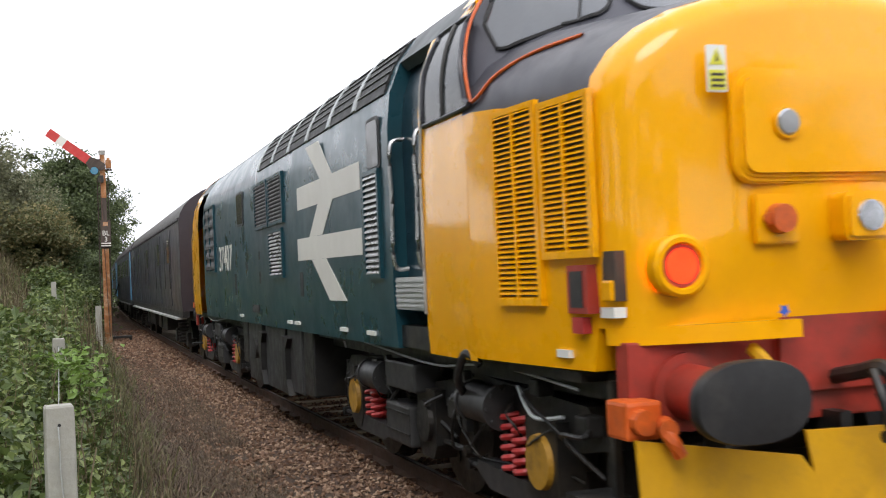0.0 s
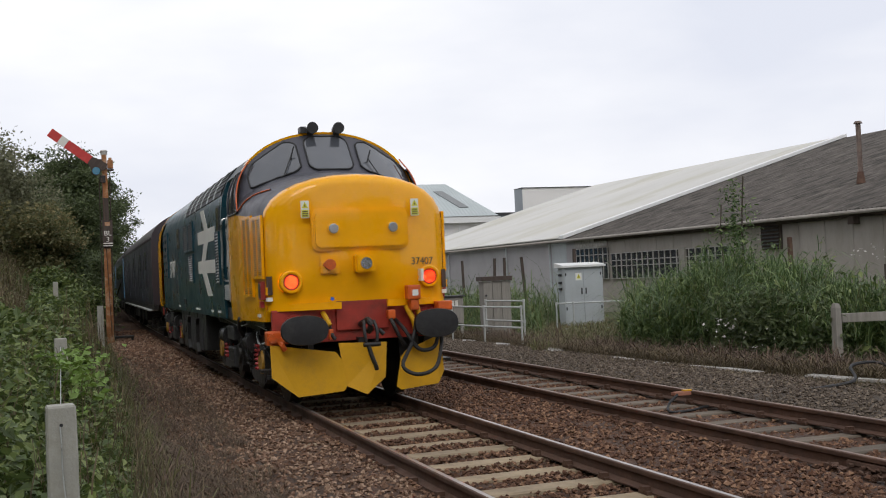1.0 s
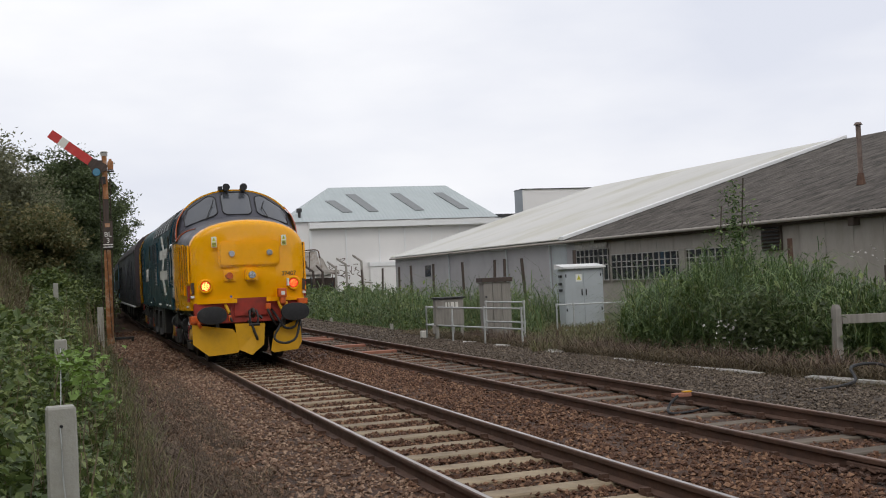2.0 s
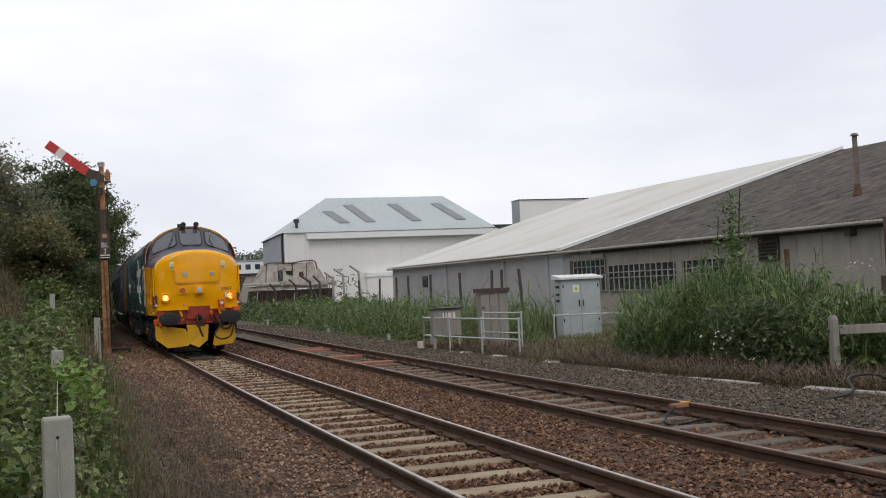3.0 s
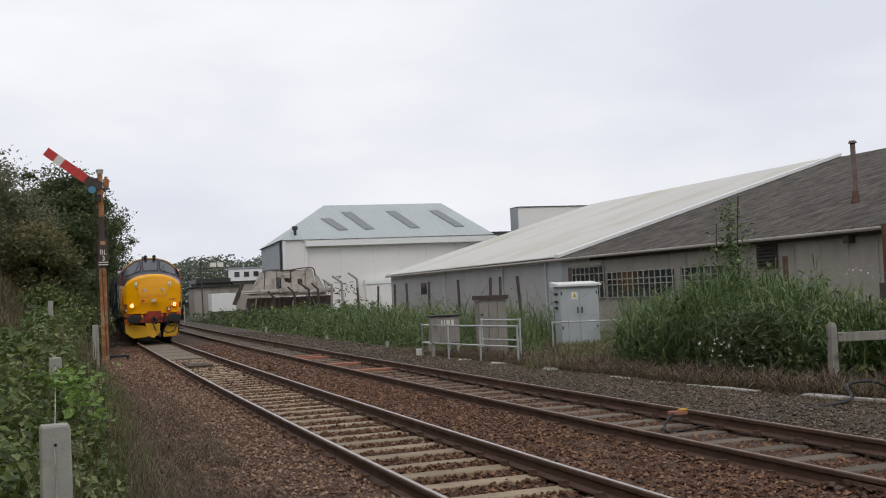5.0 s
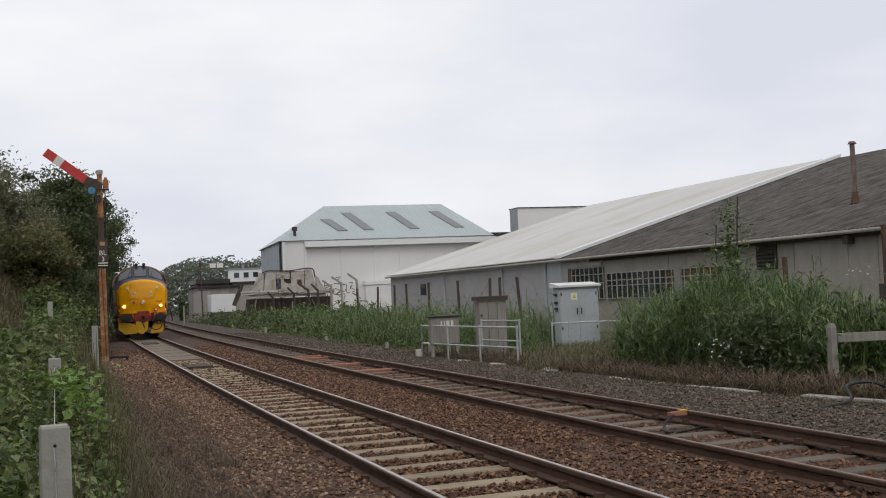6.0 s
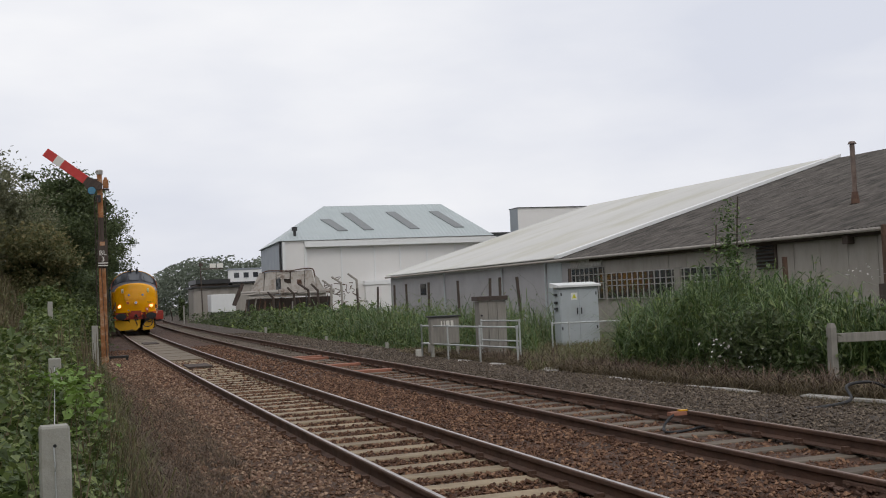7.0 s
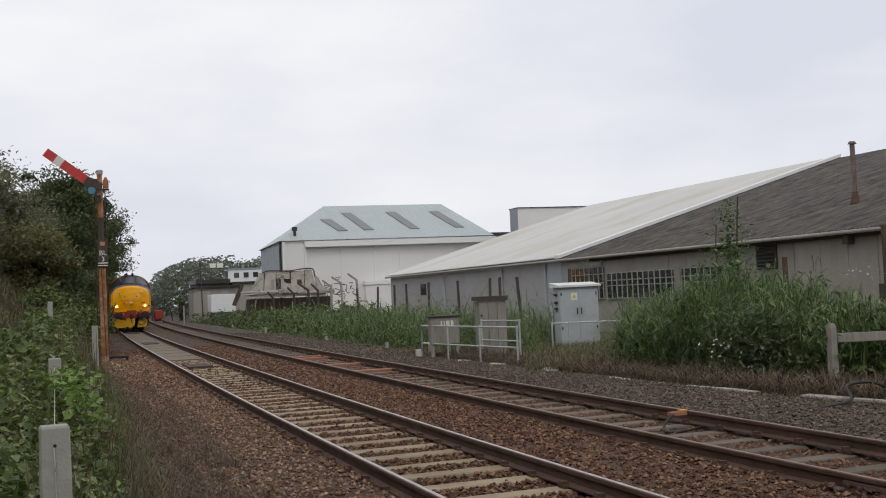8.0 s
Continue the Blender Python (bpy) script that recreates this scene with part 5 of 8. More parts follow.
            loft(bm, hem, close=True)
            part("skirt", bm, YELLOW, loco, "yellow skirt under the nose", m=m, smooth=True)
        part("draw_plate", boxes((-0.34, 0.36, 0.52, 0.62, 1.0, 1.39), bevel=0.008), RED, loco, "red plate round the draw hook", m=m)
        for x in (-0.8636, 0.8636):
            bm = bmesh.new()
            rod(bm, (x, 0.56, 1.05), (x, 0.24, 1.05), 0.14, 0.12, 20)
            rod(bm, (x, 0.57, 1.05), (x, 0.53, 1.05), 0.19, 0.19, 20)
            b = part("buffer", bm, RED, loco, "red buffer shank with a black oval head", m=m, smooth=True)
            bm = bmesh.new()
            rings = []
            for k, (yy, sc) in enumerate(((0.26, 0.35), (0.10, 0.9), (0.06, 1.0), (0.02, 1.0), (0.0, 0.97), (-0.012, 0.5), (-0.015, 0.1))):
                rings.append([(x + 0.30 * sc * math.copysign(abs(math.cos(a)) ** 0.85, math.cos(a)), yy, 1.05 + 0.185 * sc * math.copysign(abs(math.sin(a)) ** 0.85, math.sin(a))) for a in (2 * math.pi * j / 36 for j in range(36))])
            loft(bm, rings, close=True)
            part("head", bm, BLACK, b, "worn black oval buffer head", smooth=True)
        bm = bmesh.new()
        tube(bm, [(-0.02, 0.56, 1.06), (-0.02, 0.35, 1.1), (0.0, 0.2, 1.13), (0.02, 0.16, 1.05), (0.0, 0.22, 0.98)], 0.04)
        part("draw_hook", bm, GREASE, loco, "black steel draw hook", m=m, smooth=True)
        bm = bmesh.new()
        for sx in (-0.06, 0.07):
            tube(bm, [(sx, 0.2, 1.12), (sx * 1.3, 0.12, 0.98), (sx, 0.1, 0.82)], 0.022)
        rod(bm, (-0.1, 0.1, 0.82), (0.12, 0.1, 0.82), 0.03)
        tube(bm, [(-0.04, 0.1, 0.82), (0.0, 0.08, 0.66), (0.04, 0.08, 0.56), (0.06, 0.1, 0.5)], 0.03)
        rod(bm, (0.12, 0.14, 1.0), (0.18, 0.12, 0.94), 0.028)
        part("screw_coupling", bm, GREASE, loco, "hanging screw coupling", m=m, smooth=True)
        for x0, x1, pts, hue in (("", "", [(0.45, 0.5, 1.1), (0.5, 0.28, 0.98), (0.66, 0.2, 0.72), (0.86, 0.2, 0.72), (0.95, 0.25, 0.86)], BLACK),
                                 ("", "", [(0.62, 0.5, 1.2), (0.66, 0.3, 1.05), (0.58, 0.22, 0.8), (0.42, 0.14, 0.52), (0.6, 0.08, 0.40), (0.86, 0.1, 0.48), (0.98, 0.2, 0.8), (1.0, 0.3, 0.98)], BLACK),
                                 ("", "", [(-0.45, 0.5, 1.15), (-0.46, 0.36, 1.0), (-0.42, 0.3, 0.9)], GREASE),
                                 ("", "", [(0.36, 0.5, 1.18), (0.34, 0.3, 1.1), (0.42, 0.26, 0.9), (0.5, 0.28, 0.78)], GREASE)):
            bm = bmesh.new()
            tube(bm, pts, 0.026)
            part("air_hose", bm, hue, loco, "drooping black air hose", m=m, smooth=True)
        for pts in ([(-0.52, 0.5, 1.24), (-0.5, 0.4, 1.16), (-0.47, 0.36, 1.08)], [(0.6, 0.48, 1.28), (0.6, 0.36, 1.2), (0.64, 0.3, 1.08), (0.66, 0.32, 0.98)], [(0.76, 0.48, 1.25), (0.74, 0.38, 1.1), (0.72, 0.36, 1.0)]):
            bm = bmesh.new()
            tube(bm, pts, 0.035)
            part("pipe_cock", bm, PLOUGH, loco, "yellow pipe cock", m=m, smooth=True)
        for q in ((-0.49, -0.43, 0.32, 0.4, 0.9, 1.03), (0.30, 0.40, 0.3, 0.42, 1.12, 1.24)):
            part("hose_coupling", boxes(q, bevel=0.015), ORANGE, loco, "red hose coupling", m=m)
        bm = bmesh.new()
        box(bm, 0.56, 0.74, 0.24, 0.40, 1.36, 1.55, bevel=0.02)
        box(bm, 0.60, 0.72, 0.26, 0.42, 1.22, 1.36, bevel=0.02)
        jb = part("jumper_box", bm, ORANGE, loco, "orange jumper cable box", m=m)
        part("sticker", boxes((0.62, 0.70, 0.233, 0.2385, 1.41, 1.49)), LABEL_WHITE, jb)
        bm = bmesh.new()
        box(bm, 1.0, 1.2, 0.33, 0.53, 1.2, 1.32, bevel=0.015)
        part("jumper_socket", bm, ORANGE, loco, "orange jumper socket", m=m)
        part("handrail_bracket", boxes((0.78, 0.82, 0.34, 0.46, 1.60, 1.76)), LABEL_WHITE, loco, m=m)
        bm = bmesh.new()
        box(bm, -1.27, -1.08, 0.42, 0.62, 0.86, 1.04, bevel=0.02)
        rod(bm, (-1.2, 0.36, 0.95), (-1.2, 0.46, 0.95), 0.06)
        rod(bm, (-1.12, 0.30, 0.92), (-1.06, 0.44, 0.92), 0.045)
        tube(bm, [(-1.12, 0.35, 0.92), (-1.1, 0.3, 0.86), (-1.07, 0.3, 0.8)], 0.035)
        part("air_cock_casting", bm, ORANGE, loco, "orange air cock casting", m=m)
        for poly, y, lean in (([(-1.24, 0.87), (-0.42, 0.74), (-0.335, 0.62), (-0.30, 0.3), (-0.34, 0.24), (-0.92, 0.2), (-1.24, 0.46)], 0.32, 0.2),
                              ([(-0.375, 0.85), (0.265, 0.83), (0.22, 0.38), (-0.05, 0.18), (-0.30, 0.30)], 0.25, 0.12),
                              ([(1.02, 0.88), (0.52, 0.7), (0.44, 0.62), (0.36, 0.25), (0.42, 0.2), (0.95, 0.24), (1.04, 0.4)], 0.32, 0.2)):
            bm = bmesh.new()
            cx = sum(p[0] for p in poly) / len(poly)

            def bent(u, v, d, cx=cx, y=y, lean=lean):
                hump = 0.10 * max(0.0, 0.45 - v) + lean * (0.9 - v) * -0.6
                fold = 0.25 * abs(u - (-0.05)) if abs(cx) < 0.2 else 0.10 * abs(abs(u) - 0.3)
                return (u, y + hump + fold - d, v)
            slab(bm, poly, bent, 0.018)
            bmesh.ops.triangulate(bm, faces=[f for f in bm.faces if len(f.verts) > 4])
            part("snow_plough", bm, PLOUGH, loco, "scuffed yellow snow plough blade", m=m)
        for xa in (-0.75, -0.08, 0.66):
            part("plough_stay", boxes((xa, xa + 0.07, 0.42, 0.6, 0.55, 0.9)), GREASE, loco, m=m)
    # between the bogies: tanks and boxes
    for sx in (-1, 1):
        for ya, yb, za, zb, mt in ((7.5, 8.3, 0.42, 1.12, UNDER), (8.42, 9.7, 0.36, 1.12, UNDER), (9.95, 11.0, 0.36, 1.12, UNDER), (6.95, 7.4, 0.45, 1.12, GREASE), (11.1, 11.5, 0.55, 1.12, GREASE)):
            part("fuel_tank", boxes((min(sx * 0.7, sx * 1.27), max(sx * 0.7, sx * 1.27), ya, yb, za, zb), bevel=0.02), mt, loco, "dark grey underfloor tank")
        for y in (8.2, 9.8):
            bm = bmesh.new()
            loft(bm, [[(sx * xx, yy, z) for yy, z in ((y - 0.2, 1.02), (y + 0.12, 1.04), (y + 0.12, 0.42), (y - 0.2, 0.38), (y - 0.06, 0.55), (y - 0.06, 0.9))] for xx in (1.2, 1.33)], close=True)
            part("tank_strap", bm, GREASE, loco)
        bm = bmesh.new()
        rod(bm, (sx * 1.27, 10.2, 0.8), (sx * 1.34, 10.2, 0.8), 0.13, seg=16)
        part("filler_cap", bm, GREASE, loco)
        part("solebar", boxes((min(sx * 1.02, sx * 1.2), max(sx * 1.02, sx * 1.2), 1.0, 17.75, 1.08, 1.135)), GREASE, loco)
    part("underframe", boxes((-1.05, 1.05, 0.75, 18.0, 0.98, 1.12)), GREASE, loco)
    bogie(loco, 3.735, False, LOCO_WHEELS)
    bogie(loco, 15.015, True, LOCO_WHEELS)
    for pts in ([(-1.28, 2.2, 1.1), (-1.33, 2.3, 1.17), (-1.3, 2.55, 1.0), (-1.2, 2.7, 0.86)],):
        bm = bmesh.new()
        tube(bm, pts, 0.028)
        part("sand_pipe", bm, UNDER, loco, smooth=True)
    return loco


COACH_WHEELS = []
COACH_LEN = 20.1


def coach(first):
    c = empty("parcels_coach" if first else "passenger_coach", pose(0, 0, 0), "dark slate blue windowless van coach" if first else "dark slate blue coach with a pale blue end", "railway coach")
    sec = section(1.36, 1.12, 3.0, 3.86, power=2.0)
    L = COACH_LEN - 0.35
    bm = bmesh.new()
    loft(bm, [[(x, y, z) for x, z in sec] for y in (0.35, L)], mi=lambda p: 2 if p.z > 3.08 and 0.4 < p.y < L - 0.1 else (1 if p.y < 0.36 or p.y > L - 0.01 else 0))
    part("body", bm, [COACH, COACH_DARK, COACH_ROOF], c, "weathered dark blue coach side", smooth=True)
    part("gangway", boxes((-0.5, 0.5, 0.02, 0.36, 1.1, 3.3), bevel=0.04), BLACK, c)
    part("gangway", boxes((-0.5, 0.5, L, COACH_LEN - 0.02, 1.1, 3.3), bevel=0.04), BLACK, c)
    for sx in (-1, 1):
        part("roof_gutter", boxes((min(sx * 1.3, sx * 1.385), max(sx * 1.3, sx * 1.385), 0.4, L - 0.02, 3.05, 3.10)), COACH_DARK, c)
        part("solebar", boxes((min(sx * 1.2, sx * 1.345), max(sx * 1.2, sx * 1.345), 0.35, L, 0.98, 1.119)), GREASE, c)
        if first:
            for y in (2.6, 5.6, 10.0, 14.4, 17.4):
                d = part("door", boxes((min(sx * 1.35, sx * 1.372), max(sx * 1.35, sx * 1.372), y, y + 1.1, 1.2, 2.95)), COACH, c, "blue double loading door")
                for yy in (y - 0.12, y + 1.22):
                    part("grab_rail", rods([((sx * 1.4, yy, 1.6), (sx * 1.4, yy, 2.7))], 0.012, 6), UNDER, d)
                part("window", boxes((min(sx * 1.37, sx * 1.376), max(sx * 1.37, sx * 1.376), y + 0.2, y + 0.9, 2.2, 2.75)), WINDARK, d)
        else:
            for y in np.arange(3.0, 16.5, 1.95):
                part("window", boxes((min(sx * 1.35, sx * 1.366), max(sx * 1.35, sx * 1.366), y, y + 1.4, 2.1, 2.8)), WINDARK, c)
            part("end_stripe", boxes((min(sx * 1.35, sx * 1.367), max(sx * 1.35, sx * 1.367), 0.4, 1.3, 1.15, 3.02)), SKYBLUE, c, "pale blue end door panel")
            part("end_stripe", boxes((min(sx * 1.35, sx * 1.367), max(sx * 1.35, sx * 1.367), L - 1.0, L - 0.1, 1.15, 3.02)), SKYBLUE, c)
        for ya, yb in ((6.2, 7.6), (8.2, 9.2), (10.5, 12.8), (13.2, 14.0)):
            part("battery_box", boxes((min(sx * 0.7, sx * 1.2), max(sx * 0.7, sx * 1.2), ya, yb, 0.5, 1.0), bevel=0.02), UNDER, c)
        part("footboard", boxes((min(sx * 1.2, sx * 1.42), max(sx * 1.2, sx * 1.42), 1.0, L - 0.8, 0.93, 0.97)), GALV if first else UNDER, c)
        for x, y in ((sx * 0.8636, 0.0), (sx * 0.8636, COACH_LEN)):
            bm = bmesh.new()
            rod(bm, (x, y + (0.03 if y < 1 else -0.03), 1.05), (x, y + (0.4 if y < 1 else -0.4), 1.05), 0.1)
            rod(bm, (x, y + (0.0 if y < 1 else -0.04), 1.05), (x, y + (0.04 if y < 1 else 0.0), 1.05), 0.22, seg=20)
            part("buffer", bm, GREASE, c)
    part("underframe", boxes((-1.1, 1.1, 0.4, L, 0.9, 1.1)), GREASE, c)
    wheels = []
    for ym in (3.0, COACH_LEN - 3.0):
        b = new("bogie")
        b.parent = c
        b.matrix_basis = pose(0, ym, 0)
        for sx in (-1, 1):
            bm = bmesh.new()
            loft(bm, [[(sx * xx, y, z) for y, z in ((-1.8, 0.5), (-1.6, 0.75), (-0.5, 0.6), (0.5, 0.6), (1.6, 0.75), (1.8, 0.5), (1.0, 0.45), (0.5, 0.3), (-0.5, 0.3), (-1.0, 0.45))] for xx in (0.95, 1.06)], close=True)
            part("side_frame", bm, GREASE, b)
            for y in (-1.3, 1.3):
                part("axlebox", boxes((min(sx * 0.95, sx * 1.15), max(sx * 0.95, sx * 1.15), y - 0.17, y + 0.17, 0.3, 0.62), bevel=0.03), GREASE, b)
            bm = bmesh.new()
            for k in range(6):
                rod(bm, (sx * 1.08, 0, 0.34 + k * 0.08), (sx * 1.08, 0, 0.39 + k * 0.08), 0.12, 0.14, 12)
            part("coil_spring", bm, UNDER, b)
        for y in (-1.3, 1.3):
            bm = bmesh.new()
            for sx in (-1, 1):
                rod(bm, (sx * 0.69, 0, 0), (sx * 0.82, 0, 0), 0.455, seg=24)
                rod(bm, (sx * 0.66, 0, 0), (sx * 0.69, 0, 0), 0.485, seg=24)
                rod(bm, (sx * 0.825, 0.25, 0), (sx * 0.835, 0.25, 0), 0.06, seg=8)
            rod(bm, (-1.0, 0, 0), (1.0, 0, 0), 0.08)
            part("wheelset", bm, GREASE, b, m=pose(0, y, 0.457))
    return c


LOCO = locomotive()
VAN = coach(True)
CARS = [VAN, coach(False)]
for _ in range(2):
    CARS.append(copy_thing(CARS[1], pose(0, 0, 0)))
tagged(CARS[2], "dark slate blue coach further along the train")
tagged(CARS[3], "dark slate blue coach further along the train")
# ---- lineside things ----
def semaphore():
    b = empty("semaphore_signal", pose(1.73, 37.55, 0), "rusty semaphore signal post with a raised red arm", "signal")
    bm = bmesh.new()
    for z0, z1, r0, r1 in ((-0.4, 3.05, 0.122, 0.108),):
        loft(bm, [[(r * a, r * c, z) for a, c in ((-1, -1), (1, -1), (1, 1), (-1, 1))] for z, r in ((z0, r0), (z1, r1))], close=True)
    bmesh.ops.bevel(bm, geom=list(bm.edges), offset=0.015, segments=1, affect="EDGES")
    part("post", bm, RUSTPOST, b, "rust-orange flaking post")
    bm = bmesh.new()
    loft(bm, [[(r * a, r * c, z) for a, c in ((-1, -1), (1, -1), (1, 1), (-1, 1))] for z, r in ((3.05, 0.1), (4.75, 0.088))], close=True)
    part("post_black_band", bm, OLDWOOD_SHADE, b, "tarred black band of the post")
    bm = bmesh.new()
    loft(bm, [[(r * a, r * c, z) for a, c in ((-1, -1), (1, -1), (1, 1), (-1, 1))] for z, r in ((4.75, 0.092), (6.2, 0.078))], close=True)
    part("post_top", bm, RUSTPOST, b, "pale flaking top of the post")
    bm = bmesh.new()
    rod(bm, (0, 0, 6.2), (0, 0, 6.32), 0.11, 0.11, 12)
    rod(bm, (0, 0, 6.32), (0, 0, 6.36), 0.13, 0.09, 12)
    part("finial", bm, WHITE_KERB, b)
    # arm: raised towards the upper left, seen from the approach side
    lift = Matrix.Translation((-0.2, -0.16, 5.82)) @ Matrix.Rotation(radians(37), 4, "Y")
    bm = bmesh.new()
    box(bm, -1.86, -0.3, -0.015, 0.015, -0.15, 0.15)
    arm = part("arm", bm, SIGNALRED, b, "red arm with a white band", m=lift)
    part("white_band", boxes((-1.48, -1.22, -0.019, -0.0155, -0.15, 0.15)), WHITE, arm)
    part("white_band", boxes((-1.48, -1.22, 0.0155, 0.019, -0.15, 0.15)), WHITE, arm)
    bm = bmesh.new()
    slab(bm, [(-0.32, 0.13), (-0.32, -0.13), (-0.12, -0.22), (0.16, -0.12), (0.28, 0.06), (0.2, 0.22), (-0.05, 0.2)], lambda u, v, d: (u, d - 0.02, v), 0.04)
    part("spectacle_plate", bm, OLDWOOD_SHADE, arm, "dark cast spectacle plate")
    bm = bmesh.new()
    rod(bm, (-0.27, -0.24, 5.64), (-0.27, -0.16, 5.64), 0.15, seg=24)
    sp = part("spectacle_ring", bm, GREASE, b, smooth=True)
    bm = bmesh.new()
    rod(bm, (-0.27, -0.255, 5.64), (-0.27, -0.235, 5.64), 0.125, 0.13, 24)
    part("blue_glass", bm, SIGNALBLUE, sp, "blue spectacle glass", smooth=True)
    part("lamp", boxes((0.1, 0.28, -0.14, 0.12, 5.74, 6.02), (0.14, 0.24, -0.1, 0.08, 6.02, 6.1), bevel=0.02), RUSTPOST, b, "rusty signal lamp case")
    part("lamp_bracket", boxes((-0.3, 0.3, -0.03, 0.03, 5.66, 5.72), (-0.35, -0.05, -0.1, -0.02, 6.0, 6.05)), OLDWOOD_SHADE, b)
    part("balance_weight", boxes((-0.15, 0.02, -0.16, -0.09, 5.25, 5.5), bevel=0.02), GREASE, b)
    # plate with its code
    pl = part("name_plate", boxes((-0.14, 0.19, -0.19, -0.14, 3.1, 4.0)), OLDWOOD_SHADE, b, "black plate with white code letters")
    lettering("BL", 0.23, WHITE, pl, Matrix.Translation((0.025, -0.194, 3.48)) @ Matrix.Rotation(math.pi / 2, 4, "X"), "code_letters")
    lettering("3", 0.23, WHITE, pl, Matrix.Translation((0.025, -0.194, 3.275)) @ Matrix.Rotation(math.pi / 2, 4, "X"), "code_number")
    part("white_bar", boxes((-0.13, 0.18, -0.1945, -0.1905, 3.2, 3.235)), WHITE, pl)
    part("white_bar", boxes((-0.13, 0.18, -0.1945, -0.1905, 3.12, 3.15)), WHITE, pl)
    part("red_mark", boxes((-0.06, 0.1, -0.1945, -0.1905, 3.8, 3.93)), RUSTPOST, pl)
    # ladder on the far side
    for x in (-0.17, 0.17):
        part("ladder_rail", rods([((x, 0.75, -0.3), (x, 0.2, 5.5))], 0.018, 6), OLDWOOD_SHADE, b)
    for k in range(18):
        z = 0.1 + k * 0.3
        y = 0.75 - 0.55 * (z + 0.3) / 5.8
        part("rung", rods([((-0.17, y, z), (0.17, y, z))], 0.012, 6), OLDWOOD_SHADE, b)
    part("signal_wire", rods([((0.05, -0.17, 0.1), (-0.1, -0.17, 5.4))], 0.012, 6), RUST, b)
    stool = empty("pulley_stool", pose(2.15, 37.6, 0), "black iron pulley stool beside the signal", "pulley stand")
    part("top", boxes((-0.32, 0.34, -0.1, 0.1, 0.02, 0.1), bevel=0.01), GREASE, stool)
    for x in (-0.28, 0.28):
        bm = bmesh.new()
        loft(bm, [[(x - 0.04, -0.05, 0.02), (x + 0.04, -0.05, 0.02), (x + 0.04, 0.05, 0.02), (x - 0.04, 0.05, 0.02)], [(x * 1.25 - 0.04, -0.06, -0.3), (x * 1.25 + 0.04, -0.06, -0.3), (x * 1.25 + 0.04, 0.06, -0.3), (x * 1.25 - 0.04, 0.06, -0.3)]], close=True)
        part("leg", bm, GREASE, stool)


def concrete_post(x, y, top, turn, label, hole=True):
    t = empty("fence_post", pose(x, y, 0, 0, 0, turn), label, "fence post", "concrete posts of the lineside fence")
    bm = bmesh.new()
    z0 = -0.4
    loft(bm, [[(a * w, c * w * 0.8, z) for a, c in ((-1, -1), (1, -1), (1, 1), (-1, 1))] for z, w in ((z0, 0.075), (top - 0.01, 0.067), (top, 0.06))], close=True)
    bmesh.ops.bevel(bm, geom=[e for e in bm.edges if abs(e.verts[0].co.z - e.verts[1].co.z) > 0.3], offset=0.008, segments=1, affect="EDGES")
    bmesh.ops.subdivide_edges(bm, edges=[e for e in bm.edges if abs(e.verts[0].co.z - e.verts[1].co.z) > 0.3], cuts=12)
    for v in bm.verts:
        v.co += Vector((swell(v.co.x * 9 + x, v.co.z * 9, 1, y), swell(v.co.y * 9, v.co.z * 9, 1, y + 5), 0)) * 0.004
    p = part("shaft", bm, POST, t)
    if hole:
        bm = bmesh.new()
        rod(bm, (-0.004, -0.056, top - 0.09), (-0.004, -0.02, top - 0.09), 0.008, seg=10)
        part("wire_hole", bm, BLACK, p)
    return t


def fence():
    concrete_post(0.012, 5.36, 1.13, 4, "short grey concrete fence post with a wire hanging down")
    concrete_post(0.05, 12.82, 1.14, 2, "grey concrete fence post half sunk in brambles")
    concrete_post(1.0, 26.2, 1.3, 0, "pale concrete post beside the signal path", False)
    concrete_post(0.05, 31.6, 1.95, 0, "grey concrete fence post half sunk in brambles", False)
    w = empty("fence_wire", pose(0, 0, 0), "thin galvanised wire along the concrete posts", "wire")
    bm = bmesh.new()
    tube(bm, [(0.006, 5.298, 1.035), (0.01, 5.29, 0.95), (0.012, 5.296, 0.8), (0.03, 5.29, 0.6)], 0.0035, 5)
    part("loose_end", bm, GALV, w, smooth=True)
    bm = bmesh.new()
    tube(bm, [(0.008, 5.42, 1.04), (0.02, 7.5, 0.97), (0.035, 10.2, 0.96), (0.05, 12.76, 1.05)], 0.003, 5)
    part("strand", bm, GALV, w, smooth=True)


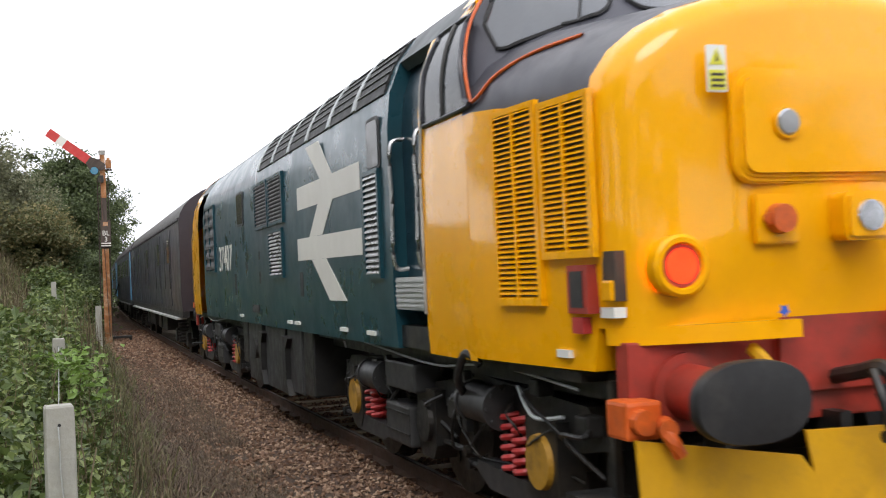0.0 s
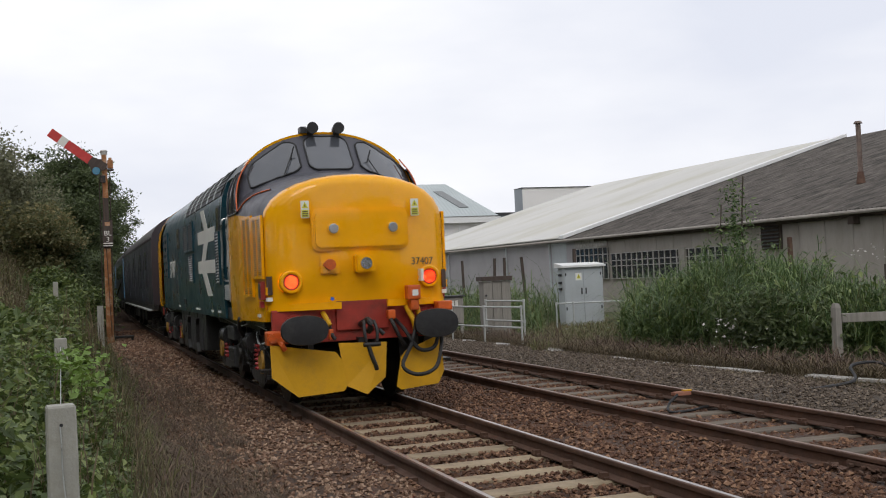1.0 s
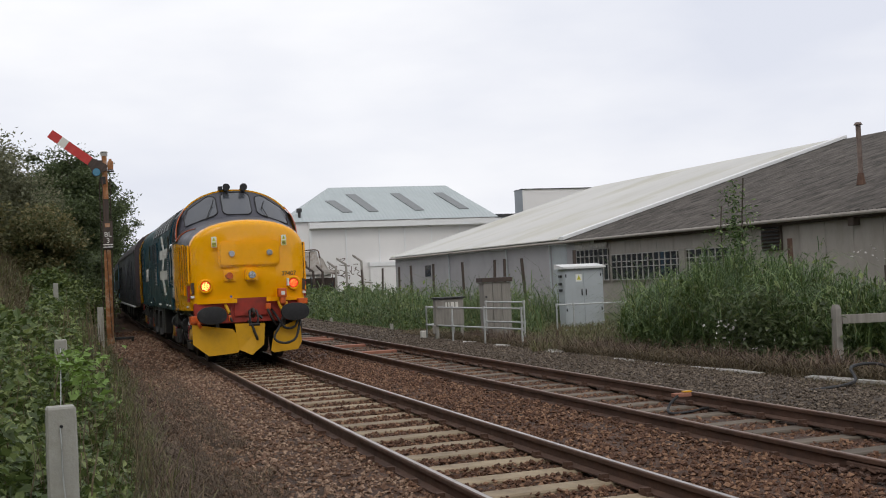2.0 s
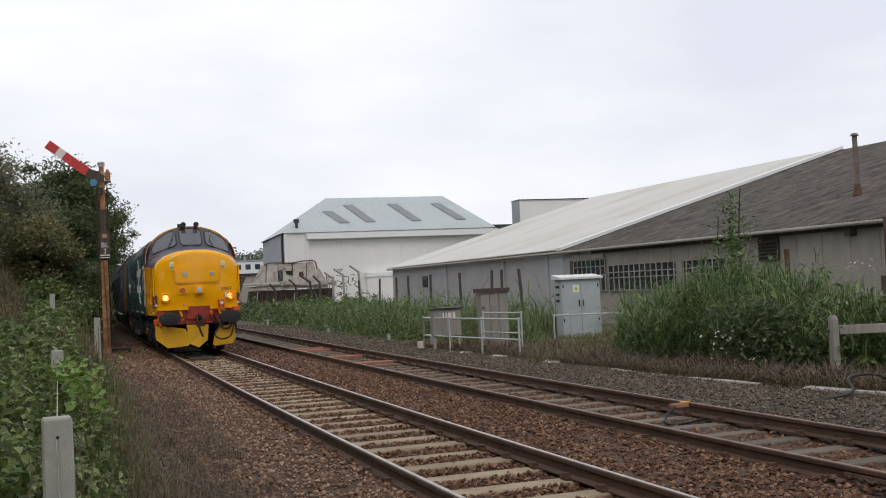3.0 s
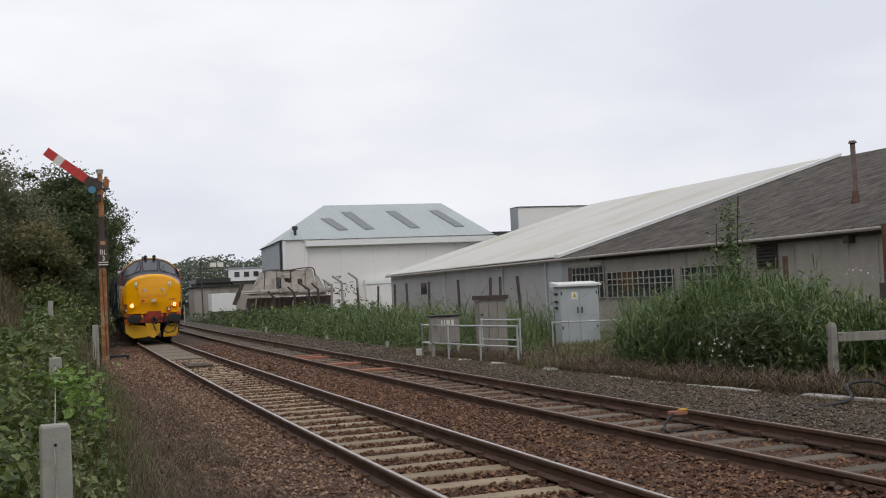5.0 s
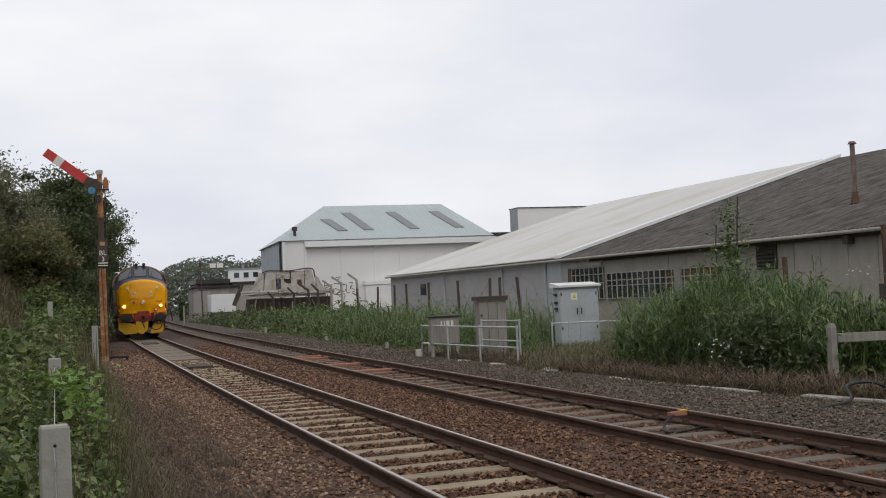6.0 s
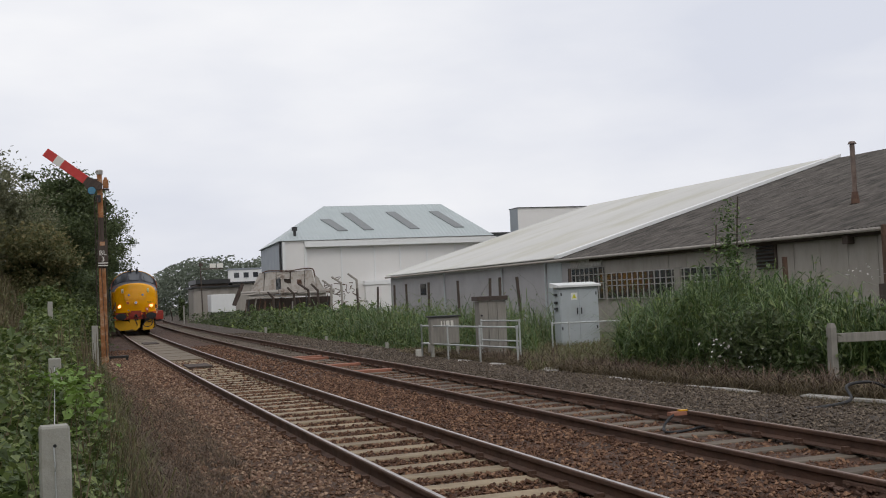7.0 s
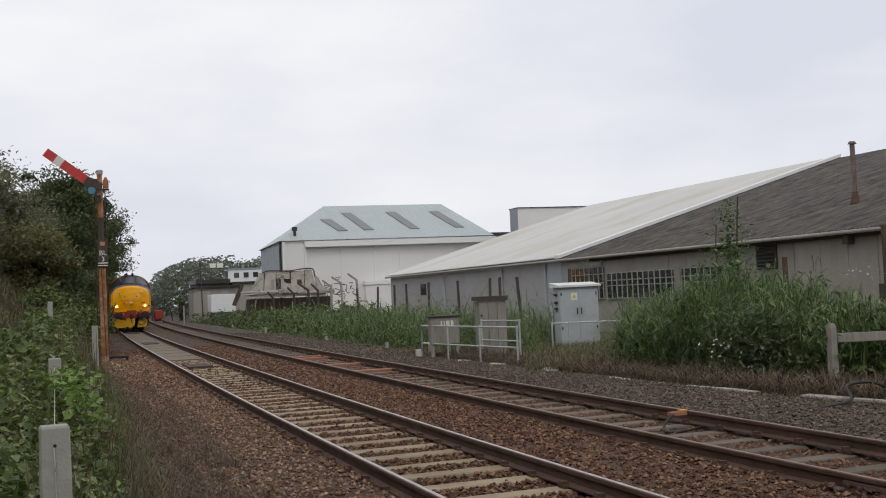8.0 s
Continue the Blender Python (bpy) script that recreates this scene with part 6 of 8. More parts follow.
def relay_cabinet():
    t = empty("relay_cabinet", pose(15.45, 31.1, 0, 0, 0, 0), "tall pale grey steel relay cabinet with double doors", "cabinet")
    part("body", boxes((0, 1.4, 0, 0.45, -0.26, 1.72), bevel=0.015), CABINET, t)
    bm = bmesh.new()
    loft(bm, [[(-0.09, -0.12, 1.725), (1.46, -0.12, 1.725), (1.46, 0.53, 1.725), (-0.09, 0.53, 1.725)], [(-0.09, -0.12, 1.79), (1.46, -0.12, 1.79), (1.46, 0.53, 1.88), (-0.09, 0.53, 1.88)]], close=True)
    part("lid", bm, CABTOP, t, "pale sloping lid")
    for x in (0.03, 0.69):
        d = part("door", boxes((x, x + 0.64, -0.022, -0.002, -0.18, 1.66), bevel=0.006), CABINET, t)
        part("handle", boxes((x + (0.56 if x < 0.5 else 0.05), x + (0.59 if x < 0.5 else 0.08), -0.06, -0.022, 0.85, 1.05), bevel=0.006), UNDER, d)
        for z in (0.35, 1.45):
            part("hinge", boxes((x + (0.0 if x < 0.5 else 0.6), x + (0.04 if x < 0.5 else 0.64), -0.035, -0.02, z, z + 0.1)), UNDER, d)
    s = part("warning_label", boxes((0.4, 0.62, -0.03, -0.0225, 1.3, 1.54)), LABEL_WHITE, t, "white label with a yellow triangle")
    bm = bmesh.new()
    slab(bm, [(0.43, 1.36), (0.59, 1.36), (0.51, 1.51)], lambda u, v, d: (u, -0.031 - d, v), 0.003)
    part("triangle", bm, LABEL_YELLOW, s)
    bm = bmesh.new()
    slab(bm, [(0.5, 1.38), (0.52, 1.38), (0.515, 1.46), (0.505, 1.46)], lambda u, v, d: (u, -0.035 - d, v), 0.002)
    part("bolt_mark", bm, INK, s)
    for z in (1.2, 1.45, 1.0):
        part("side_fitting", boxes((-0.07, -0.002, 0.15, 0.3, z, z + 0.08), bevel=0.01), UNDER, t)
    part("plinth", boxes((0.05, 1.35, 0.05, 0.4, -0.4, -0.262)), POST, t)
    return t


def tube_rail(name, posts, z_rows, label, z_ground=-0.35):
    t = empty(name, pose(0, 0, 0), label, "handrail", "galvanised tube handrails")
    for x, y, top in posts:
        part("upright", rods([((x, y, z_ground), (x, y, top))], 0.026, 10), GALV, t)
        for z in z_rows:
            part("clamp", rods([((x, y, z - 0.045), (x, y, z + 0.045))], 0.036, 10), GALV, t)
    for z in z_rows:
        for (xa, ya, _), (xb, yb, _) in zip(posts, posts[1:]):
            part("tube", rods([((xa, ya, z), (xb, yb, z))], 0.023, 10), GALV, t)
    return t


def lineside():
    relay_cabinet()
    tube_rail("handrail", [(10.43, 30.3, 0.8), (10.62, 28.6, 0.8), (10.83, 26.7, 0.8), (11.1, 24.85, 0.8)], (0.76, 0.24), "low galvanised handrail beside the far track")
    tube_rail("handrail", [(10.43, 30.3, 0.8), (11.45, 30.7, 0.8)], (0.76, 0.24), "short return of the low handrail")
    tube_rail("handrail", [(11.75, 28.8, 0.9), (12.1, 26.9, 0.9)], (0.86, 0.3), "short galvanised handrail by the wooden box")
    tube_rail("handrail", [(14.5, 29.8, 0.66), (14.98, 29.6, 0.66), (17.0, 28.9, 0.68)], (0.63, -0.16), "galvanised handrail in front of the cabinet")
    t = empty("wooden_relay_box", pose(11.85, 29.2, 0, 0, 0, -8), "tall bleached wooden relay box with a dark cap", "lineside box")
    for k in range(3):
        part("plank", boxes((0.02 + k * 0.275, 0.28 + k * 0.275, 0, 0.05, -0.4, 1.42), bevel=0.006), GREYWOOD, t)
    part("back", boxes((0.03, 0.82, 0.055, 0.6, -0.4, 1.41)), GREYWOOD, t)
    part("cap", boxes((-0.04, 0.89, -0.06, 0.68, 1.43, 1.56), bevel=0.015), OLDWOOD_SHADE, t, "dark weathered cap")
    part("knob", rods([((0.08, -0.03, 1.0), (0.08, 0.0, 1.0))], 0.03, 8), BLACK, t)
    t = empty("equipment_cupboard", pose(10.45, 29.5, 0, 0, 0, -6), "small grey cupboard on two posts with pale writing", "lineside box")
    part("body", boxes((0, 0.85, 0, 0.35, 0.22, 1.0), bevel=0.02), GREYWOOD, t)
    part("lid", boxes((-0.04, 0.9, -0.05, 0.4, 1.005, 1.05), bevel=0.01), UNDER, t)
    for x in (0.0, 0.76):
        part("leg", boxes((x, x + 0.09, 0.05, 0.15, -0.4, 0.215)), POST, t)
    bm = bmesh.new()
    for x0, x1 in ((0.3, 0.34), (0.39, 0.42), (0.46, 0.56), (0.6, 0.68)):
        box(bm, x0, x1, -0.006, -0.001, 0.72, 0.9)
    part("faded_writing", bm, WHITE, t)
    part("cable_sleeve", boxes((-0.12, -0.03, -0.08, 0.02, 0.0, 0.25), bevel=0.03), GREYWOOD, t)
    t = empty("marker_stub", pose(10.35, 30.4, 0), "short white plastic marker stub", "marker post")
    part("stub", boxes((-0.08, 0.08, -0.08, 0.08, -0.35, 0.06), bevel=0.02), WHITE, t)
    # wooden stile post with a rail
    t = empty("wooden_fence", pose(12.85, 15.3, 0), "bleached wooden fence post and rail with a dark stake", "fence")
    bm = bmesh.new()
    loft(bm, [[(a * w, c * w, z) for a, c in ((-1, -1), (1, -1), (1, 1), (-1, 1))] for z, w in ((-0.4, 0.065), (0.78, 0.06), (0.86, 0.04))], close=True)
    part("post", bm, GREYWOOD, t)
    bm = bmesh.new()
    box(bm, 0.09, 3.2, -0.03, 0.03, 0.52, 0.68, bevel=0.01)
    part("rail", bm, GREYWOOD, t, m=pose(0, 0, 0, 0, 0, -18))
    part("far_post", boxes((2.2, 2.4, 1.0, 1.2, -0.4, 1.5)), OLDWOOD_SHADE, t)
    # concrete cable trough lids, half buried
    rng = random.Random(3)
    t = empty("cable_trough", pose(0, 0, 0), "line of whitish concrete cable trough lids, half buried", "cable trough", kind="structure")
    pts = [(12.6, 9.0), (11.3, 15.5), (10.88, 22.9), (10.62, 30), (10.67, 37), (11.0, 50), (11.35, 61.4)]
    d = 9.0
    while d < 58:
        x = float(np.interp(d, [p[1] for p in pts], [p[0] for p in pts]))
        x2 = float(np.interp(d + 0.5, [p[1] for p in pts], [p[0] for p in pts]))
        a = -math.degrees(math.atan2(x2 - x, 0.5))
        if rng.random() < 0.8:
            part("lid", boxes((-0.11, 0.11, 0.01, 0.88, -0.05, 0.0), bevel=0.012), WHITE_KERB, t, m=pose(x, d, -0.236 + float(np.interp(d, TS, TZ)) + rng.uniform(-0.03, 0.02), rng.uniform(-1.5, 1.5), rng.uniform(-5, 5), a + rng.uniform(-3, 3)))
        d += 0.92
    for x, y in ((10.9, 22.6), (10.7, 25.4), (10.6, 27.5)):
        s = empty("loose_slab", pose(x, y, -0.22, 4, -6, rng.uniform(0, 60)), "loose whitish concrete slab by the track", "slab")
        part("slab", boxes((-0.3, 0.3, -0.2, 0.2, -0.05, 0.03), bevel=0.02), WHITE_KERB, s)
    # track magnet clip and cable on the far track
    t = empty("rail_clamp", pose(7.55, 11.95, 0, 0, 0, -4), "orange clamp on the rusty rail with a looped cable", "rail clamp")
    part("clamp", boxes((-0.14, 0.1, -0.05, 0.05, -0.02, 0.03), bevel=0.01), BRICKDUST, t)
    part("cap", boxes((0.0, 0.12, -0.035, 0.035, 0.031, 0.05), bevel=0.01), PLOUGH, t)
    bm = bmesh.new()
    tube(bm, [(-0.1, -0.05, 0.0), (-0.25, -0.1, -0.1), (-0.35, -0.3, -0.17), (-0.1, -0.35, -0.17), (0.25, -0.2, -0.16), (0.5, -0.3, -0.17)], 0.018, 6)
    part("cable", bm, BLACK, t, smooth=True)
    lat = SECOND - 0.7525
    t = empty("rail_joint", Matrix.Translation(on_track(7.15, lat)) @ pose(0, 0, 0, 0, 0, -math.degrees(heading(7.15))), "rusty bolted fishplate joint caked with flakes", "rail joint")
    for sx in (-1, 1):
        bm = bmesh.new()
        loft(bm, [[(sx * a, y, z) for a, z in ((0.012, -0.055), (0.045, -0.062), (0.05, -0.09), (0.034, -0.1), (0.052, -0.128), (0.012, -0.126))] for y in (-0.3, 0.3)], close=True)
        part("fishplate", bm, RUST, t)
        for y in (-0.22, -0.08, 0.08, 0.22):
            part("bolt", rods([((sx * 0.034, y, -0.092), (sx * 0.085, y, -0.092))], 0.019, 6), RUST, t)
    chips = random.Random(8)
    for k in range(34):
        r = chips.uniform(0.015, 0.04)
        m = pose(-chips.uniform(0.06, 0.2), chips.uniform(-0.34, 0.34), -0.15 + chips.uniform(0, 0.07), chips.uniform(-40, 40), chips.uniform(-40, 40), chips.uniform(0, 180))
        part("rust_flake", boxes((-r, r, -r * 0.7, r * 0.7, -0.008, 0.008)), RUST, t, m=m)
    c = empty("black_hose", pose(11.0, 13.0, 0), "loose black hose in the dry grass", "hose")
    bm = bmesh.new()
    tube(bm, [(-1.6, -0.5, -0.2), (-0.8, -0.35, -0.2), (0.1, -0.1, -0.17), (0.4, 0.3, 0.0), (0.9, 0.3, 0.02), (1.2, 0.2, -0.15)], 0.025, 6)
    part("hose", bm, BLACK, c, smooth=True)
    # boards between the running rails
    for s, w, l in ((32.1, 0.7, 1.5), (52.9, 0.7, 2.6), (74.0, 0.7, 4.0)):
        p = on_track(s)
        b = empty("crossing_board", Matrix.Translation(p) @ pose(0, 0, 0, 0, 0, -math.degrees(heading(s))), "dark oily board laid between the rails", "board", "boards between the rails")
        for k in range(3):
            part("board", boxes((-w / 2 + k * w / 3, -w / 2 + (k + 1) * w / 3 - 0.01, -l / 2, l / 2, -0.16, -0.115), bevel=0.006), OLDWOOD_SHADE, b)
    t = empty("crossing_infill", pose(0, 0, 0), "pale level infill between the rails further along", "track infill", kind="structure")
    for k in range(14):
        s = 36.0 + k * 2.6
        bm = bmesh.new()
        box(bm, -0.62, 0.62, 0, 2.56, -0.3, -0.135, bevel=0.01)
        part("panel", bm, PANEL, t, m=Matrix.Translation(on_track(s)) @ pose(0, 0, 0, 0, 0, -math.degrees(heading(s + 1.3))))
    # reddish baulks across the far track
    for s in (25.5, 28.5, 32.3, 33.3):
        b = empty("timber_baulk", Matrix.Translation(on_track(s, SECOND)) @ pose(0, 0, 0, 0, 0, -math.degrees(heading(s))), "reddish timber baulk between the rusty rails", "timber", "reddish baulks")
        part("baulk", boxes((-0.62, 0.62, -0.13, 0.13, -0.3, -0.12), bevel=0.01), BRICKDUST, b)
    # edging baulk beside the near path
    e = empty("edging_baulk", pose(1.55, 19.4, -0.27, 0, 0, 4), "grey edging timber beside the cess path", "timber")
    part("timber", boxes((-0.07, 0.07, 0, 4.4, -0.06, 0.08), bevel=0.01), GREYWOOD, e)
    # dark fence stakes before the shed
    g = "dark stakes of the works fence"
    for x, y, top, lean in ((18, 56.7, 2.31, 1), (18, 54.4, 2.32, -1), (18, 51.0, 2.32, 1), (18, 46.7, 2.29, -1), (18, 43.07, 2.29, 2), (18.3, 42.6, 2.3, 1), (18, 39.7, 2.26, -4), (17.6, 34.6, 2.4, 1), (18, 23.0, 2.25, -1), (18.4, 19.9, 2.85, 0), (18, 60.0, 2.3, 2), (18, 64.0, 2.3, -2)):
        s = empty("fence_stake", pose(x, y, 0, 0, lean, 0), "thin dark rusty fence stake in the weeds", "fence stake", g)
        part("stake", boxes((-0.05, 0.05, -0.05, 0.05, -0.4, top), bevel=0.01), RUST if y < 30 else OLDWOOD_SHADE, s)
    # distant signal
    t = empty("distant_signal", pose(14.9, 112, 0), "far off signal post with two white boards", "signal")
    part("post", rods([((0, 0, -0.4), (-0.1, 0, 6.1))], 0.065, 8), OLDWOOD_SHADE, t)
    part("head", boxes((-0.25, 0.15, -0.1, 0.1, 5.7, 6.0)), OLDWOOD_SHADE, t)
    for x in (0.85, 1.6):
        part("board", boxes((x, x + 0.6, -0.05, 0.05, 5.5, 5.95)), WHITE, t)
    part("cross_arm", boxes((0.0, 2.2, -0.04, 0.04, 5.35, 5.45)), OLDWOOD_SHADE, t)
    for x, y, h in ((8.6 + 3.0, 100.0, 1.7), (11.6, 61.0, 0.25), (11.9, 48.0, 0.0), (11.7, 38.0, 0.0)):
        t = empty("marker_post", pose(x, y, 0), "short white lineside marker post", "marker post", "white marker posts")
        part("post", boxes((-0.06, 0.06, -0.04, 0.04, -0.4, h), bevel=0.01), POST, t)


semaphore()
fence()
lineside()
# ---- plants and stones ----
def leaf_mesh(name, centres, sizes, material, rng, flat=0.5, aspect=1.7):
    """Folded leaf blades, one island each, round the given points."""
    n = len(centres)
    c = np.asarray(centres, dtype=float)
    s = np.asarray(sizes, dtype=float)[:, None]
    nrm = rng.normal(size=(n, 3))
    nrm[:, 2] = np.abs(nrm[:, 2]) + flat
    nrm /= np.linalg.norm(nrm, axis=1)[:, None]
    t = rng.normal(size=(n, 3))
    t -= nrm * (t * nrm).sum(1)[:, None]
    t /= np.linalg.norm(t, axis=1)[:, None]
    b = np.cross(nrm, t)
    fold = nrm * s * 0.16
    v = np.stack([c - t * s * 0.5 * aspect * 0.9, c + b * s * 0.5 + fold - t * s * 0.1, c + t * s * 0.6 * aspect * 0.9 - fold, c - b * s * 0.5 + fold - t * s * 0.1], 1).reshape(-1, 3)
    i = np.arange(n) * 4
    f = np.concatenate([np.stack([i, i + 1, i + 2], 1), np.stack([i, i + 2, i + 3], 1)])
    return mesh_of(name, v.tolist(), f.tolist(), material)


def blade_mesh(name, bases, heights, widths, bends, material, rng, up=None):
    """Tapering bent grass or reed blades in three joints."""
    n = len(bases)
    p = np.asarray(bases, dtype=float)
    h, w, k = (np.asarray(q, dtype=float)[:, None] for q in (heights, widths, bends))
    a = rng.uniform(0, 2 * math.pi, n)
    d = np.stack([np.cos(a), np.sin(a), np.zeros(n)], 1)
    side = np.stack([-np.sin(a), np.cos(a), np.zeros(n)], 1)
    turn = rng.uniform(-1, 1, n)[:, None]
    side = side * 0.8 + d * turn * 0.6
    z = np.array([0, 0, 1.0])
    m1 = p + z * h * 0.45 + d * h * k * 0.2
    m2 = p + z * h * (0.85 - 0.15 * k) + d * h * k * 0.62
    tip = p + z * h * (1.0 - 0.55 * k) + d * h * k * 1.15
    v = np.stack([p - side * w * 0.4, p + side * w * 0.4, m1 - side * w * 0.5, m1 + side * w * 0.5, m2 - side * w * 0.35, m2 + side * w * 0.35, tip], 1).reshape(-1, 3)
    i = np.arange(n) * 7
    f = [tuple(r) for q in ((0, 1, 3, 2), (2, 3, 5, 4)) for r in np.stack([i + j for j in q], 1).tolist()]
    f += [tuple(r) for r in np.stack([i + 4, i + 5, i + 6], 1).tolist()]
    return mesh_of(name, v.tolist(), f, material)


def stuff(name, me, label, category):
    return tagged(new(name, me), label, category, kind="stuff")


def line_lat(x, y):
    return x - np.interp(y, TY, TX)


def stones(name, lat0, lat1, s0, s1, per_m2, size, material, seed, label, skip=()):
    rng = np.random.default_rng(seed)
    n = int((lat1 - lat0) * (s1 - s0) * per_m2)
    lat, s = rng.uniform(lat0, lat1, n), rng.uniform(s0, s1, n)
    keep = np.ones(n, bool)
    for r in (-0.7525, 0.7525, SECOND - 0.7525, SECOND + 0.7525):
        keep &= np.abs(lat - r) > 0.085
    # sleepers stay mostly bare between and just outside the rails
    ph = ((s - 2.0 + 0.35) % 0.70) - 0.35
    on = (np.abs(lat) < 0.7) & (np.abs(ph) < 0.13)
    ph2 = ((s - 2.3 + 0.38) % 0.76) - 0.38
    on2 = (np.abs(lat - SECOND) < 0.7) & (np.abs(ph2) < 0.11)
    keep &= ~(on & (rng.random(n) < 0.97)) & ~(on2 & (rng.random(n) < 0.97))
    lat, s = lat[keep], s[keep]
    n = len(s)
    x, y, h = np.interp(s, TS, TX) + lat * np.cos(np.interp(s, TS, TH)), np.interp(s, TS, TY) - lat * np.sin(np.interp(s, TS, TH)), 0
    z = np.where((np.abs(lat) > 0.86) & (np.abs(lat - SECOND) > 0.86), -0.138, np.where(np.abs(lat - SECOND) < 0.86, -0.205, -0.182)) + rng.uniform(-0.02, 0.016, n)
    z += np.interp(s, TS, TZ)
    z -= np.clip(-2.3 - lat, 0, 2) * 0.3
    z -= np.clip(lat - 5.4, 0, 3) * 0.06
    r = size * rng.uniform(0.55, 1.25, n)
    base = np.array([[1, 0, 0], [0, 1, 0], [-1, 0, 0], [0, -1, 0], [0.25, 0.2, 0.75], [-0.2, -0.1, -0.7]])
    v = base[None] * r[:, None, None] * rng.uniform(0.6, 1.25, (n, 6, 3))
    a, b = rng.uniform(0, 6.28, n), rng.normal(0, 0.5, n)
    ca, sa, cb, sb = np.cos(a)[:, None], np.sin(a)[:, None], np.cos(b)[:, None], np.sin(b)[:, None]
    X, Y_, Z = v[..., 0], v[..., 1], v[..., 2]
    Y2, Z2 = Y_ * cb - Z * sb, Y_ * sb + Z * cb
    out = np.stack([X * ca - Y2 * sa + x[:, None], X * sa + Y2 * ca + y[:, None], Z2 + z[:, None]], -1).reshape(-1, 3)
    tri = np.array([[0, 1, 4], [1, 2, 4], [2, 3, 4], [3, 0, 4], [1, 0, 5], [2, 1, 5], [3, 2, 5], [0, 3, 5]])
    f = (np.arange(n)[:, None, None] * 6 + tri[None]).reshape(-1, 3)
    return stuff(name, mesh_of(name, out.tolist(), f.tolist(), material), label, "ballast stones")


def bramble_top(x, y):
    """Top of the bramble bank over the ground."""
    h = np.interp(y, [3, 5.2, 6.0, 9, 14, 20, 26, 33, 38], [0.55, 0.6, 0.95, 0.98, 1.12, 1.2, 1.3, 1.5, 1.6])
    edge = np.interp(y, [3, 8, 14, 20, 28, 38], [0.35, 0.55, 0.8, 1.0, 1.1, 1.2])
    fall = np.clip((edge - x) / 0.75, 0, 1)
    bump = np.array([swell(a, b, 0.9, 2) * 0.26 + swell(a, b, 0.35, 8) * 0.1 for a, b in zip(np.atleast_1d(x), np.atleast_1d(y))])
    rise = np.clip(-0.3 - x, 0, 3) * 0.25
    return (h + bump + rise) * fall ** 0.6


def brambles():
    rng = np.random.default_rng(11)
    for name, y0, y1, per, size, mt, label in (("bramble_bank", 3.2, 13, 2300, 0.044, LEAF_BRAMBLE, "dense green bramble and nettle leaves on the bank"), ("bramble_thicket", 13, 38, 800, 0.08, LEAF_BRAMBLE, "dense bramble thicket further along the bank")):
        x0, x1 = (-1.3 if y1 < 20 else -2.6), 1.35
        n = int((x1 - x0) * (y1 - y0) * per)
        x, y = rng.uniform(x0, x1, n), rng.uniform(y0, y1, n)
        top = bramble_top(x, y)
        keep = top > 0.05
        x, y, top = x[keep], y[keep], top[keep]
        g = np.array([ground_z(a, b) for a, b in zip(x, y)]) - 0.05
        wild = (y < 22) | (x > -0.35 + 0.25 * np.sin(y * 1.7))
        x, y, top, g = x[wild], y[wild], top[wild], g[wild]
        d = rng.beta(1.2, 3.2, len(x))
        z = g * 0.35 + top * (1 - d) + rng.normal(0, 0.04, len(x))
        z = np.maximum(z, g + 0.02)
        ok = ~((np.abs(x - 0.02) < 0.16) & (y > 4.6) & (y < 5.36) & (z > 0.55)) & ~((np.abs(x - 0.05) < 0.13) & (y > 11.7) & (y < 12.85) & (z > 0.88))
        c = np.stack([x, y, z], 1)[ok]
        stuff(name, leaf_mesh(name, c, size * rng.uniform(0.55, 1.4, len(c)), mt, rng, 0.9), label, "brambles")
    # bright nettles by the second post
    c = np.stack([rng.normal(0.12, 0.16, 500), rng.normal(10.6, 0.5, 500), rng.uniform(0.6, 1.12, 500)], 1)
    stuff("nettle_clump", leaf_mesh("nettle_clump", c, 0.05 * rng.uniform(0.6, 1.4, 500), LEAF_LIME, rng, 1.2), "bright lime green nettles by the post", "nettles")
    # tall dry stems in the thicket
    n = 60
    b = np.stack([rng.normal(0.35, 0.25, n), rng.uniform(15, 20, n), rng.uniform(0.5, 0.9, n)], 1)
    stuff("dry_stems", blade_mesh("dry_stems", b, rng.uniform(0.5, 0.95, n), np.full(n, 0.012), rng.uniform(0, 0.25, n), DRY, rng), "pale dry stems standing in the thicket", "dry stems")
    n = 2600
    y = rng.uniform(5.6, 26, n)
    x = rng.uniform(-1.0, 0.9, n)
    z = bramble_top(x, y) * 0.75
    stuff("straw_stems", blade_mesh("straw_stems", np.stack([x, y, z], 1), rng.uniform(0.15, 0.5, n), rng.uniform(0.004, 0.012, n), rng.uniform(0.1, 0.8, n), DRY, rng), "pale straw stems through the brambles", "dry stems")
    # dead weeds along the cess
    n = 20000
    y = rng.uniform(6, 37, n)
    x = np.interp(y, [6, 12, 20, 30, 37], [0.55, 0.85, 1.0, 1.15, 1.2]) + np.abs(rng.normal(0, 0.75, n))
    keep = line_lat(x, y) < -1.5
    x, y = x[keep], y[keep]
    n = len(x)
    z = np.array([ground_z(a, b) for a, b in zip(x, y)])
    z = np.where(line_lat(x, y) > -2.5, -0.18, np.maximum(z, -0.3)) - 0.02
    stuff("dead_weeds", blade_mesh("dead_weeds", np.stack([x, y, z], 1), rng.uniform(0.05, 0.32, n) * np.clip(1.75 - x, 0.18, 1), rng.uniform(0.006, 0.018, n), rng.uniform(0.4, 1.5, n), DEADWEED, rng), "dead brown weeds along the cess path", "weeds")
    n = 16000
    y = 5.6 + 26 * rng.beta(1, 2.2, n)
